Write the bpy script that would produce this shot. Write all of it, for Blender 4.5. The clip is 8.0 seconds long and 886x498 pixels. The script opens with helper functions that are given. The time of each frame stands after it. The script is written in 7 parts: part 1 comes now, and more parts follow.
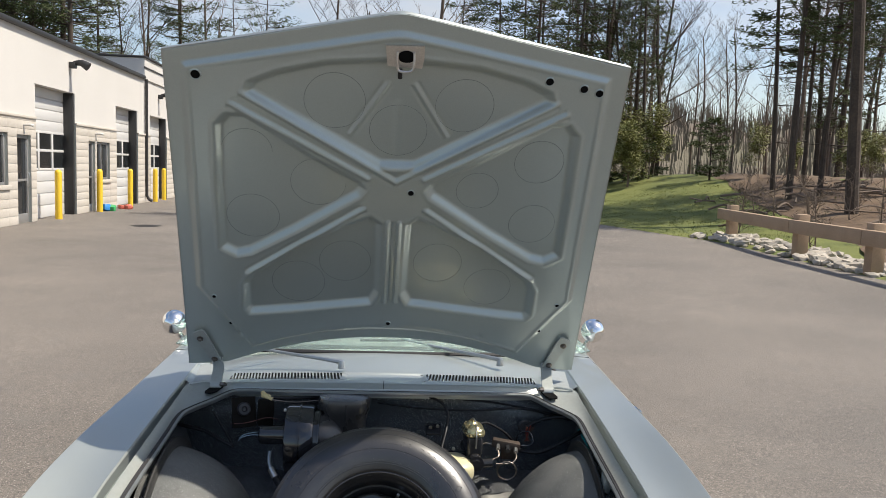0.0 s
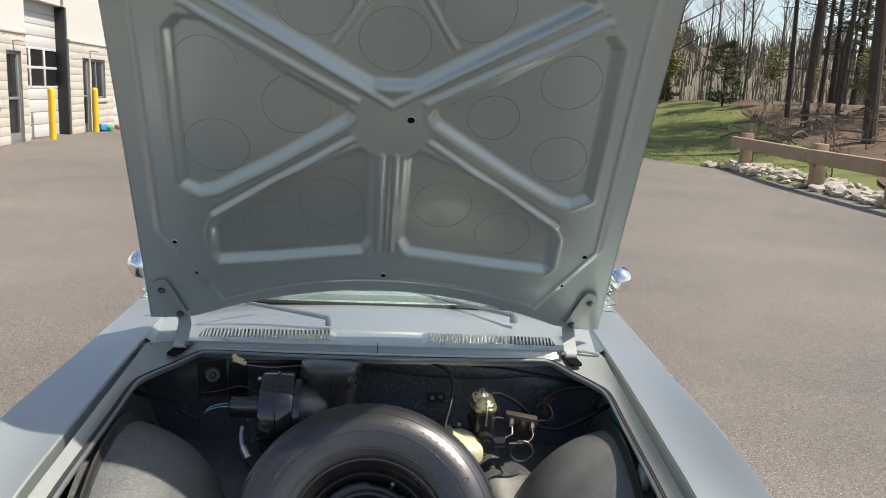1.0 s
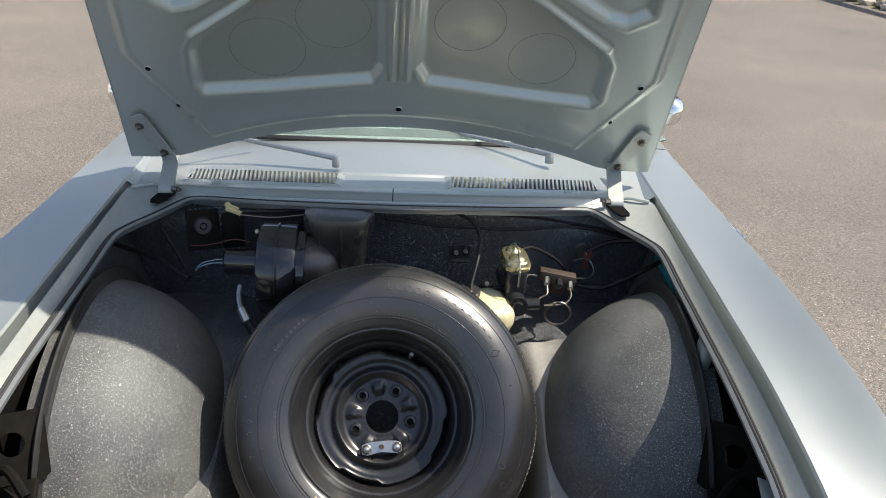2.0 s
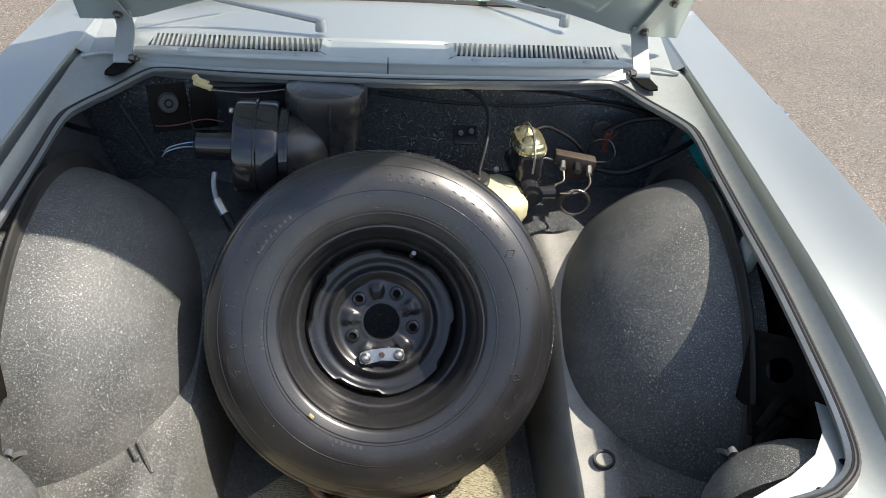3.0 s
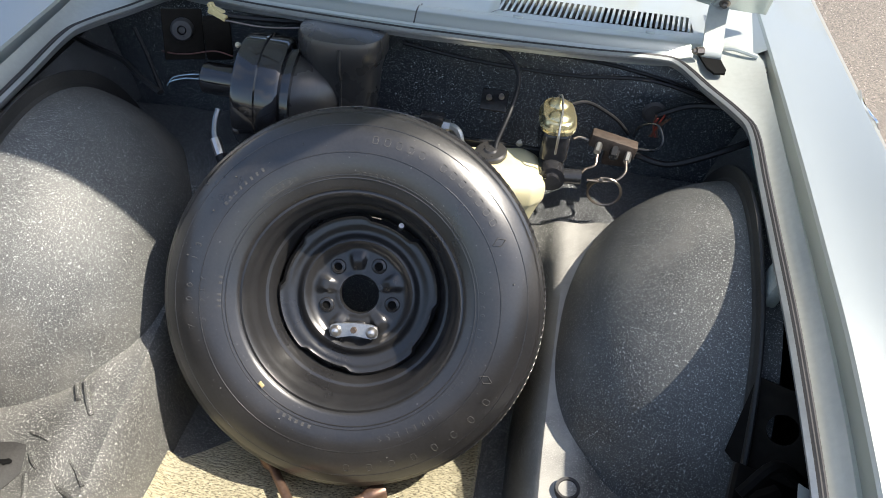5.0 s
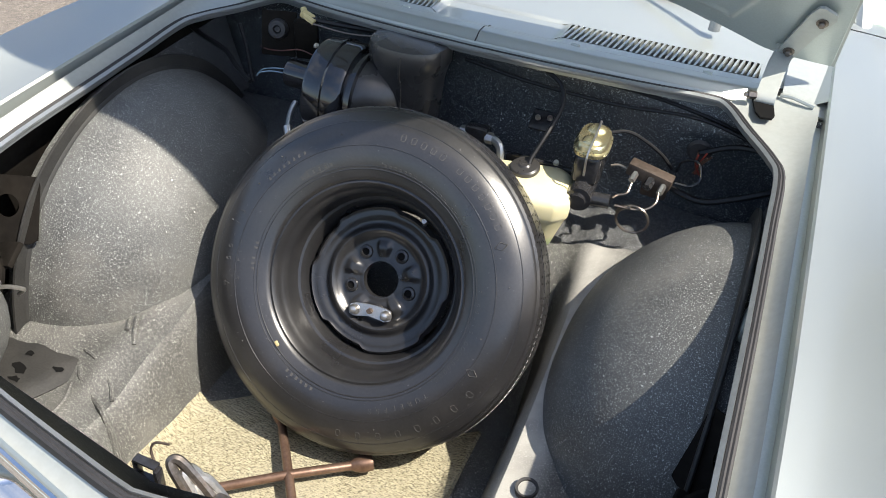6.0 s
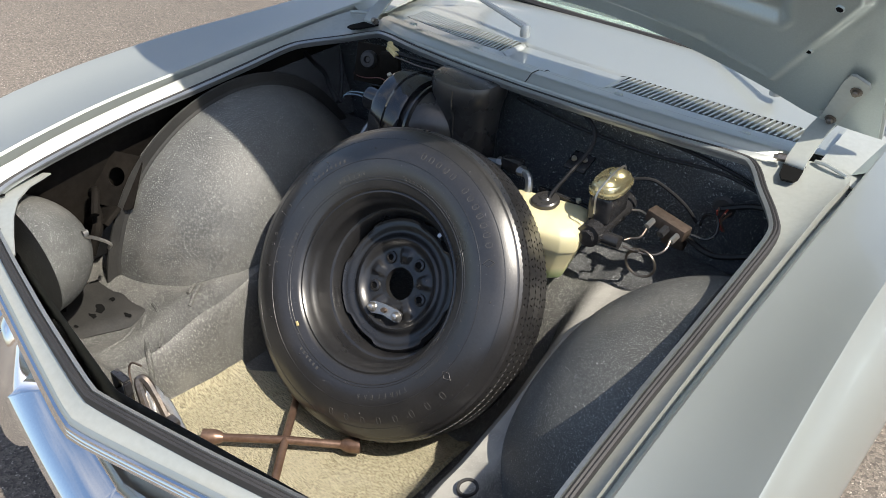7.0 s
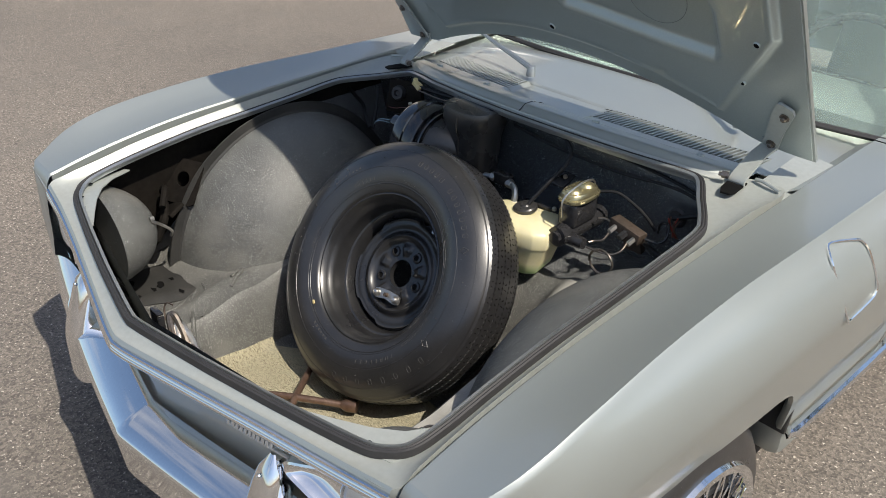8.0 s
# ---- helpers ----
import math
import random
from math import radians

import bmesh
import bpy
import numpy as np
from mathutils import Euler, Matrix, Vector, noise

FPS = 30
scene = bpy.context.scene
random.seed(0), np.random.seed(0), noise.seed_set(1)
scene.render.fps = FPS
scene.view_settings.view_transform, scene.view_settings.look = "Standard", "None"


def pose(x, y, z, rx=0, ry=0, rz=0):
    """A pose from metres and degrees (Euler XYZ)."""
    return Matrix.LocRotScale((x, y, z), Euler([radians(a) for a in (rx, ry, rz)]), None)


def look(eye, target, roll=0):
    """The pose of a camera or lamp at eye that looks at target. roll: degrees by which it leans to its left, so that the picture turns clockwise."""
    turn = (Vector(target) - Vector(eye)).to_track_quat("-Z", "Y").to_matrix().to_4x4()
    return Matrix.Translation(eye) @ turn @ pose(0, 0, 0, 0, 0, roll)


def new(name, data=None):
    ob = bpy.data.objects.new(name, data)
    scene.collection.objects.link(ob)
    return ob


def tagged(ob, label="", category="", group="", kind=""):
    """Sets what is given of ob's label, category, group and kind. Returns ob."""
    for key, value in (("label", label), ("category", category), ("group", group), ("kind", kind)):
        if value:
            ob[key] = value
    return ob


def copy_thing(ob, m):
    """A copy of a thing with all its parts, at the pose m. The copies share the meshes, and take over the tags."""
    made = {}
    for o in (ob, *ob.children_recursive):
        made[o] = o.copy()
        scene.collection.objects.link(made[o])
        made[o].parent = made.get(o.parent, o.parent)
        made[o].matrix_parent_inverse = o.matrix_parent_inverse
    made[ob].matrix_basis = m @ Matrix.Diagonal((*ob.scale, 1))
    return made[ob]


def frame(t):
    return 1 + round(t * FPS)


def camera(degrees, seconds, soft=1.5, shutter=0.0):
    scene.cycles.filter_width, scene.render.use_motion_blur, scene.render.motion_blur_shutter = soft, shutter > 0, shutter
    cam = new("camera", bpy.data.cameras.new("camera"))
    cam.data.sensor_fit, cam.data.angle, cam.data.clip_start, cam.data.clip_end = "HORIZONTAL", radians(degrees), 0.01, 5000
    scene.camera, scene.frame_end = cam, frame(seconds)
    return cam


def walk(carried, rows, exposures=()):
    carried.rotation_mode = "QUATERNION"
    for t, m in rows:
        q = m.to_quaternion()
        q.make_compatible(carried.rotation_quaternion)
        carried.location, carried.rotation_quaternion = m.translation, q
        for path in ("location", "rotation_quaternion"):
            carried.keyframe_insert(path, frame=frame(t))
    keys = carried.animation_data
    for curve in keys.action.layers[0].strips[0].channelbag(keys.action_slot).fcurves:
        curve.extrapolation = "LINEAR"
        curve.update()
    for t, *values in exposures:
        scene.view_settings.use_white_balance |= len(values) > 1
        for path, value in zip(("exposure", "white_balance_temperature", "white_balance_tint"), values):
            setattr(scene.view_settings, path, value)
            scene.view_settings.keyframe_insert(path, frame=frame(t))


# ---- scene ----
cam = camera(57.7, 8.0, soft=0.9)
PATH = [
    (0, (0.025, -0.075, 1.585), (0.144, 1.912, 1.388), 1.9),
    (0.5, (0.02, 0.126, 1.59), (0.159, 2.104, 1.333), 2.3),
    (1, (0.043, 0.362, 1.581), (0.158, 2.322, 1.198), 2.6),
    (1.5, (0.055, 0.549, 1.565), (0.14, 2.46, 0.98), 2.5),
    (2, (0.043, 0.694, 1.542), (0.126, 2.52, 0.732), 2.6),
    (2.2, (0.035, 0.753, 1.531), (0.123, 2.54, 0.636), 2.7),
    (3.3, (-0.001, 0.948, 1.483), (0.147, 2.574, 0.328), 3.7),
    (3.5, (0.008, 0.968, 1.48), (0.149, 2.58, 0.304), 3.7),
    (4, (0.048, 1.016, 1.462), (0.163, 2.62, 0.273), 4.7),
    (4.5, (0.121, 1.063, 1.464), (0.124, 2.642, 0.237), 5.8),
    (4.7, (0.161, 1.081, 1.465), (0.101, 2.649, 0.225), 5.6),
    (5.8, (0.45, 1.045, 1.487), (-0.009, 2.565, 0.272), 5.3),
    (6, (0.503, 1.036, 1.494), (-0.053, 2.536, 0.293), 5.0),
    (6.5, (0.699, 1.069, 1.491), (-0.137, 2.47, 0.334), 4.4),
    (7, (0.89, 1.09, 1.52), (-0.14, 2.398, 0.412), 3.3),
    (7.5, (1.093, 1.042, 1.517), (-0.073, 2.305, 0.493), 2.5),
    (8, (1.284, 1.001, 1.548), (0.019, 2.205, 0.575), 2.0),
]
walk(cam, [(t, look(eye, target, roll)) for t, eye, target, roll in PATH], [(0, 0.52), (1.5, 0.68), (3.5, 1.12), (4.7, 1.32), (6, 1.22), (7, 0.82), (8, 0.40)])

# world and sun
SUN_FROM = Vector((0.70, -0.026, 1.0)).normalized()
world = bpy.data.worlds.new("world")
scene.world = world
world.use_nodes = True
wn = world.node_tree
bg = wn.nodes["Background"]
sky = wn.nodes.new("ShaderNodeTexSky")
sky.sky_type = "NISHITA"
sky.sun_disc = False
sky.sun_elevation = math.asin(SUN_FROM.z)
sky.sun_rotation = math.atan2(SUN_FROM.x, SUN_FROM.y)
sky.dust_density = 1.5
wtc = wn.nodes.new("ShaderNodeTexCoord")
wmap = wn.nodes.new("ShaderNodeMapping")
wmap.inputs["Scale"].default_value = (1.0, 1.0, 2.6)
wn.links.new(wtc.outputs["Generated"], wmap.inputs["Vector"])
cloud = wn.nodes.new("ShaderNodeTexNoise")
cloud.inputs["Scale"].default_value = 1.7
cloud.inputs["Detail"].default_value = 7.0
cloud.inputs["Roughness"].default_value = 0.58
wn.links.new(wmap.outputs["Vector"], cloud.inputs["Vector"])
cramp = wn.nodes.new("ShaderNodeValToRGB")
cramp.color_ramp.elements[0].position = 0.50
cramp.color_ramp.elements[1].position = 0.80
wn.links.new(cloud.outputs["Fac"], cramp.inputs["Fac"])
cmix = wn.nodes.new("ShaderNodeMix")
cmix.data_type = "RGBA"
cmix.inputs["B"].default_value = (4.7, 4.55, 4.5, 1)
wn.links.new(cramp.outputs["Color"], cmix.inputs["Factor"])
wn.links.new(sky.outputs["Color"], cmix.inputs["A"])
wn.links.new(cmix.outputs["Result"], bg.inputs["Color"])
bg.inputs["Strength"].default_value = 0.118
sun = new("sun", bpy.data.lights.new("sun", "SUN"))
sun.data.energy, sun.data.angle, sun.data.color = 4.1, radians(0.53), (1.0, 0.925, 0.805)
sun.matrix_world = look(SUN_FROM * 50, (0, 0, 0))


# materials
def shader(name):
    m = bpy.data.materials.new(name)
    m.use_nodes = True
    n = m.node_tree
    return m, n, n.nodes["Principled BSDF"]


def link(n, a, b):
    n.links.new(a, b)


def noise_node(n, vec, scale, detail=3.0, rough=0.55):
    t = n.nodes.new("ShaderNodeTexNoise")
    t.inputs["Scale"].default_value = scale
    t.inputs["Detail"].default_value = detail
    t.inputs["Roughness"].default_value = rough
    link(n, vec, t.inputs["Vector"])
    return t.outputs["Fac"]


def ramp_node(n, fac, a, b, ca=(0, 0, 0, 1), cb=(1, 1, 1, 1)):
    r = n.nodes.new("ShaderNodeValToRGB")
    r.color_ramp.elements[0].position, r.color_ramp.elements[1].position = a, b
    r.color_ramp.elements[0].color, r.color_ramp.elements[1].color = ca, cb
    link(n, fac, r.inputs["Fac"])
    return r.outputs["Color"]


def mix_node(n, fac, a, b):
    x = n.nodes.new("ShaderNodeMix")
    x.data_type = "RGBA"
    for sock, v in (("Factor", fac), ("A", a), ("B", b)):
        if isinstance(v, (tuple, list)):
            x.inputs[sock].default_value = (*v[:3], 1)
        elif isinstance(v, (int, float)):
            x.inputs[sock].default_value = v
        else:
            link(n, v, x.inputs[sock])
    return x.outputs["Result"]


def shade(c, k):
    return tuple(min(1.0, v * k) for v in c[:3])


def mat(name, base, rough=0.5, metal=0.0, big=3.0, fine=120.0, var=0.25, bump=0.1, second=None, coat=0.0, rvar=0.12, spec=0.5, depth=0.002):
    """A surface with large stains, fine grain and matching relief."""
    m, n, p = shader(name)
    tc = n.nodes.new("ShaderNodeTexCoord").outputs["Object"]
    a = noise_node(n, tc, big, 5.0)
    b = noise_node(n, tc, fine, 3.0)
    c1 = mix_node(n, ramp_node(n, a, 0.32, 0.7), shade(base, 1 - var), second if second else shade(base, 1 + var * 0.7))
    c2 = mix_node(n, ramp_node(n, b, 0.3, 0.72), shade(base, 1 - var), shade(base, 1 + var))
    link(n, mix_node(n, 0.5, c1, c2), p.inputs["Base Color"])
    r = n.nodes.new("ShaderNodeMapRange")
    r.inputs["To Min"].default_value, r.inputs["To Max"].default_value = max(0.02, rough - rvar), min(1.0, rough + rvar)
    link(n, a, r.inputs["Value"])
    link(n, r.outputs["Result"], p.inputs["Roughness"])
    p.inputs["Metallic"].default_value = metal
    p.inputs["Coat Weight"].default_value = coat
    p.inputs["Specular IOR Level"].default_value = spec
    if bump:
        q = n.nodes.new("ShaderNodeBump")
        q.inputs["Strength"].default_value = bump
        q.inputs["Distance"].default_value = depth
        link(n, b, q.inputs["Height"])
        link(n, q.outputs["Normal"], p.inputs["Normal"])
    return m


def speckle_mat(name, base, dots, dust, scale=640.0, amount=0.62, rough=0.46, worn_from=0.53, worn_to=0.80, spec=0.5, crest=None):
    """Splatter coat: dark satin ground with fine sparse pale flecks, a sandy relief and dusty patches."""
    m, n, p = shader(name)
    tc = n.nodes.new("ShaderNodeTexCoord").outputs["Object"]
    big = noise_node(n, tc, 4.2, 6.0, 0.6)
    thin = noise_node(n, tc, 17.0, 4.0, 0.6)
    fleck = noise_node(n, tc, scale, 1.0, 0.5)
    drop = noise_node(n, tc, scale * 0.6, 1.0, 0.5)
    grain = noise_node(n, tc, scale * 0.8, 2.0, 0.6)
    ground = mix_node(n, ramp_node(n, grain, 0.32, 0.68), shade(base, 0.62), shade(base, 1.3))
    ground = mix_node(n, ramp_node(n, thin, 0.35, 0.7), ground, shade(base, 1.35))
    ground = mix_node(n, ramp_node(n, fleck, amount, amount + 0.05), ground, shade(dots, 0.6))
    ground = mix_node(n, ramp_node(n, drop, amount + 0.05, amount + 0.09), ground, dots)
    worn = ramp_node(n, big, worn_from, worn_to, (0, 0, 0, 1), (0.75, 0.75, 0.75, 1))
    ground = mix_node(n, worn, ground, dust)
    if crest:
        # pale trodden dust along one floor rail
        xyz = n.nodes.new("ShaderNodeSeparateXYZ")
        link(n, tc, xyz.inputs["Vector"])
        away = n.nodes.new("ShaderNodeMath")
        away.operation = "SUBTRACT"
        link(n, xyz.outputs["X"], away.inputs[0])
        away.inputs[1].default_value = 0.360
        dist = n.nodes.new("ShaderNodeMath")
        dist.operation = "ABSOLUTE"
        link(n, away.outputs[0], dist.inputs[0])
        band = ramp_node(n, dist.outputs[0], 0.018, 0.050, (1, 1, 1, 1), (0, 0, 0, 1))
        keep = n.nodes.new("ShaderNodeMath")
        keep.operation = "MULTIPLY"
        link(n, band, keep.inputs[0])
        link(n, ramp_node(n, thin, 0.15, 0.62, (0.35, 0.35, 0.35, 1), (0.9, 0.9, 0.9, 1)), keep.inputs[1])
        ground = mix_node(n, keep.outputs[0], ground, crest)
    link(n, ground, p.inputs["Base Color"])
    r = n.nodes.new("ShaderNodeMapRange")
    r.inputs["To Min"].default_value, r.inputs["To Max"].default_value = rough - 0.10, rough + 0.10
    link(n, thin, r.inputs["Value"])
    link(n, r.outputs["Result"], p.inputs["Roughness"])
    p.inputs["Specular IOR Level"].default_value = spec
    q = n.nodes.new("ShaderNodeBump")
    q.inputs["Strength"].default_value, q.inputs["Distance"].default_value = 0.45, 0.0012
    link(n, grain, q.inputs["Height"])
    link(n, q.outputs["Normal"], p.inputs["Normal"])
    return m


PAINT = (0.425, 0.452, 0.432)
M_PAINT = mat("silver_paint", PAINT, 0.49, 0.76, 1.6, 900.0, 0.05, 0.015, coat=0.7, rvar=0.05, depth=0.0006)
M_PAINT_IN = mat("inner_paint", (0.405, 0.452, 0.432), 0.33, 0.38, 2.4, 300.0, 0.09, 0.03, coat=0.5, rvar=0.08, depth=0.0008)
M_GUTTER = mat("gutter_paint", (0.41, 0.435, 0.415), 0.42, 0.35, 9.0, 90.0, 0.09, 0.03, second=(0.37, 0.37, 0.335))
M_CHROME = mat("chrome", (0.86, 0.87, 0.88), 0.06, 1.0, 5.0, 200.0, 0.04, 0.01, rvar=0.04)
M_STEEL = mat("bright_steel", (0.62, 0.60, 0.57), 0.33, 0.95, 30.0, 300.0, 0.2, 0.05)
M_GLUE = mat("glue_residue", (0.19, 0.215, 0.21), 0.6)
M_ALU = mat("anodized_trim", (0.36, 0.38, 0.39), 0.35, 0.8, 20.0, 200.0, 0.12, 0.03)
M_RUBBER = mat("weather_rubber", (0.028, 0.027, 0.028), 0.62, 0.0, 14.0, 260.0, 0.3, 0.12)
M_TYRE = mat("tyre_rubber", (0.019, 0.019, 0.0205), 0.31, 0.0, 9.0, 240.0, 0.5, 0.05, second=(0.031, 0.028, 0.026), spec=0.9, rvar=0.13)
def add_specks(m, scale, amount, colour):
    """Scatter small pale dust specks over a material."""
    n = m.node_tree
    p = next(k for k in n.nodes if k.type == "BSDF_PRINCIPLED")
    old = p.inputs["Base Color"].links[0].from_socket
    tc = n.nodes.new("ShaderNodeTexCoord").outputs["Object"]
    f = noise_node(n, tc, scale, 1.0, 0.5)
    link(n, mix_node(n, ramp_node(n, f, amount, amount + 0.02), old, colour), p.inputs["Base Color"])


add_specks(M_TYRE, 210.0, 0.755, (0.12, 0.115, 0.11))
M_LETTER = mat("tyre_lettering", (0.060, 0.058, 0.056), 0.42, 0.0, 30.0, 300.0, 0.3, 0.05)
M_RIM = mat("black_rim_paint", (0.017, 0.017, 0.0185), 0.30, 0.0, 12.0, 150.0, 0.3, 0.03, second=(0.028, 0.027, 0.026), spec=0.7)
M_COAT = speckle_mat("splatter_coat", (0.068, 0.069, 0.066), (0.38, 0.39, 0.37), (0.20, 0.19, 0.17), 610.0, 0.600, 0.53)
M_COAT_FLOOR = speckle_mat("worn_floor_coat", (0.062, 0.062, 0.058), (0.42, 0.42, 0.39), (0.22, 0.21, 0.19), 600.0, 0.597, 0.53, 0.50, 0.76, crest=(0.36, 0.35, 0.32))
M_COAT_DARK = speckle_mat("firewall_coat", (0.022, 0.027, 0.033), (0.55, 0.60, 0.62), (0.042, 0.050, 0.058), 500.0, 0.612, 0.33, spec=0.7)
# splatter coat with shade mixed into its colour, for toe board and rear corners
M_COAT_DIM = speckle_mat("shade_toned_coat", (0.046, 0.048, 0.050), (0.52, 0.54, 0.54), (0.075, 0.075, 0.073), 600.0, 0.608, 0.45)
M_TRAY = mat("dusty_tray_paint", (0.022, 0.022, 0.021), 0.65, 0.0, 14.0, 260.0, 0.45, 0.2, second=(0.046, 0.043, 0.039))
M_BLACK = mat("satin_black_metal", (0.026, 0.026, 0.029), 0.20, 0.0, 14.0, 140.0, 0.4, 0.08, second=(0.03, 0.029, 0.027))
M_PLASTIC = mat("black_plastic", (0.030, 0.029, 0.029), 0.27, 0.0, 10.0, 120.0, 0.3, 0.06, second=(0.050, 0.047, 0.044), spec=0.6)
M_LOOM = mat("black_wiring_tape", (0.010, 0.010, 0.011), 0.5, 0.0, 14.0, 140.0, 0.4, 0.08, spec=0.3)
M_GLOSS = mat("gloss_black_enamel", (0.014, 0.014, 0.016), 0.12, 0.0, 9.0, 120.0, 0.3, 0.01, coat=0.8, rvar=0.05)
M_DARK = mat("dark_cavity_metal", (0.012, 0.011, 0.010), 0.7, 0.0, 8.0, 90.0, 0.4, 0.1, second=(0.026, 0.020, 0.016))
M_LINE = mat("dull_steel_pipe", (0.22, 0.20, 0.18), 0.35, 0.85, 30.0, 200.0, 0.35, 0.05, second=(0.13, 0.085, 0.05))
M_RUSTY = mat("dusty_steel", (0.085, 0.068, 0.055), 0.65, 0.35, 14.0, 120.0, 0.4, 0.12, second=(0.07, 0.038, 0.024))
M_GOLD = mat("cadmium_plating", (0.62, 0.55, 0.33), 0.28, 0.9, 20.0, 180.0, 0.15, 0.03)
M_COPPER = mat("brown_bronze_paint", (0.20, 0.118, 0.082), 0.36, 0.7, 18.0, 160.0, 0.35, 0.06, second=(0.28, 0.20, 0.155))
def tank_mat():
    """Yellowed plastic with green fluid standing in its lower part."""
    m, n, p = shader("aged_translucent_plastic")
    tc = n.nodes.new("ShaderNodeTexCoord").outputs["Object"]
    s = n.nodes.new("ShaderNodeSeparateXYZ")
    link(n, tc, s.inputs["Vector"])
    a = noise_node(n, tc, 14.0, 4.0)
    r = n.nodes.new("ShaderNodeMapRange")
    r.inputs["From Min"].default_value, r.inputs["From Max"].default_value = 0.585, 0.612
    link(n, s.outputs["Z"], r.inputs["Value"])
    top = mix_node(n, ramp_node(n, a, 0.35, 0.7), (0.66, 0.60, 0.38), (0.58, 0.53, 0.32))
    link(n, mix_node(n, r.outputs["Result"], (0.36, 0.48, 0.21), top), p.inputs["Base Color"])
    p.inputs["Roughness"].default_value = 0.38
    p.inputs["Subsurface Weight"].default_value = 0.15
    p.inputs["Subsurface Radius"].default_value = (0.02, 0.02, 0.01)
    return m


M_TANK = tank_mat()
M_TEAL = mat("teal_tape", (0.02, 0.25, 0.26), 0.45, 0.0, 20.0, 150.0, 0.15, 0.04)
M_YELLOW = mat("yellow_paint", (0.80, 0.52, 0.03), 0.45, 0.0, 4.0, 60.0, 0.1, 0.05)
M_TAN = mat("aged_tan_plastic", (0.55, 0.45, 0.22), 0.5, 0.0, 30.0, 200.0, 0.15, 0.04)
M_RED = mat("red_wire", (0.35, 0.05, 0.03), 0.45)
M_OLDWIRE = mat("faded_red_wire", (0.10, 0.035, 0.028), 0.5)
M_BLUEWIRE = mat("pale_blue_wire", (0.25, 0.36, 0.45), 0.4)
M_BUMPSTOP = mat("grey_rubber_stop", (0.26, 0.28, 0.26), 0.55, 0.0, 30.0, 250.0, 0.15, 0.06)
# near-black that paints the shade inside openings; the tray's tar stains share it
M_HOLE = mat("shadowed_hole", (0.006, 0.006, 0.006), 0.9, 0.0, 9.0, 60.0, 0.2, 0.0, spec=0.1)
# near-black mottled base with very low specular
M_CAVITY = mat("near_black_metal", (0.010, 0.009, 0.008), 0.85, 0.0, 9.0, 60.0, 0.5, 0.1, second=(0.020, 0.016, 0.012), spec=0.1)
M_CLEARLENS = mat("clear_lamp_lens", (0.75, 0.76, 0.75), 0.12, 0.5, 12.0, 200.0, 0.12, 0.3)
M_MAROON = mat("dark_vinyl", (0.10, 0.108, 0.104), 0.55, 0.0, 7.0, 120.0, 0.3, 0.08)


def glass_mat():
    m, n, p = shader("tinted_glass")
    p.inputs["Base Color"].default_value = (0.72, 0.86, 0.82, 1)
    p.inputs["Transmission Weight"].default_value = 0.93
    p.inputs["Roughness"].default_value = 0.02
    p.inputs["IOR"].default_value = 1.45
    return m


M_GLASS = glass_mat()


def carpet_mat():
    m, n, p = shader("woven_carpet")
    tc = n.nodes.new("ShaderNodeTexCoord").outputs["Object"]
    mp = n.nodes.new("ShaderNodeMapping")
    mp.inputs["Scale"].default_value = (1.0, 3.2, 1.0)
    mp.inputs["Rotation"].default_value = (0, 0, 0.5)
    link(n, tc, mp.inputs["Vector"])
    v = n.nodes.new("ShaderNodeTexVoronoi")
    v.inputs["Scale"].default_value = 95.0
    link(n, mp.outputs["Vector"], v.inputs["Vector"])
    f = noise_node(n, tc, 260.0, 3.0)
    big = noise_node(n, tc, 5.0, 4.0)
    c = mix_node(n, ramp_node(n, v.outputs["Distance"], 0.25, 0.75), (0.40, 0.365, 0.25), (0.30, 0.272, 0.18))
    for turn, sc in ((0.15, (130.0, 620.0, 90.0)), (1.65, (150.0, 680.0, 90.0))):
        dm = n.nodes.new("ShaderNodeMapping")
        dm.inputs["Rotation"].default_value = (0, 0, turn)
        dm.inputs["Scale"].default_value = sc
        link(n, tc, dm.inputs["Vector"])
        dash = noise_node(n, dm.outputs["Vector"], 1.0, 1.0)
        c = mix_node(n, ramp_node(n, dash, 0.585, 0.625), c, (0.095, 0.082, 0.055))
    c = mix_node(n, ramp_node(n, f, 0.55, 0.80), c, (0.26, 0.235, 0.165))
    c = mix_node(n, ramp_node(n, big, 0.5, 0.8), c, (0.34, 0.315, 0.235))
    link(n, c, p.inputs["Base Color"])
    p.inputs["Roughness"].default_value = 0.95
    q = n.nodes.new("ShaderNodeBump")
    q.inputs["Strength"].default_value, q.inputs["Distance"].default_value = 0.8, 0.003
    link(n, v.outputs["Distance"], q.inputs["Height"])
    link(n, q.outputs["Normal"], p.inputs["Normal"])
    return m


M_CARPET = carpet_mat()


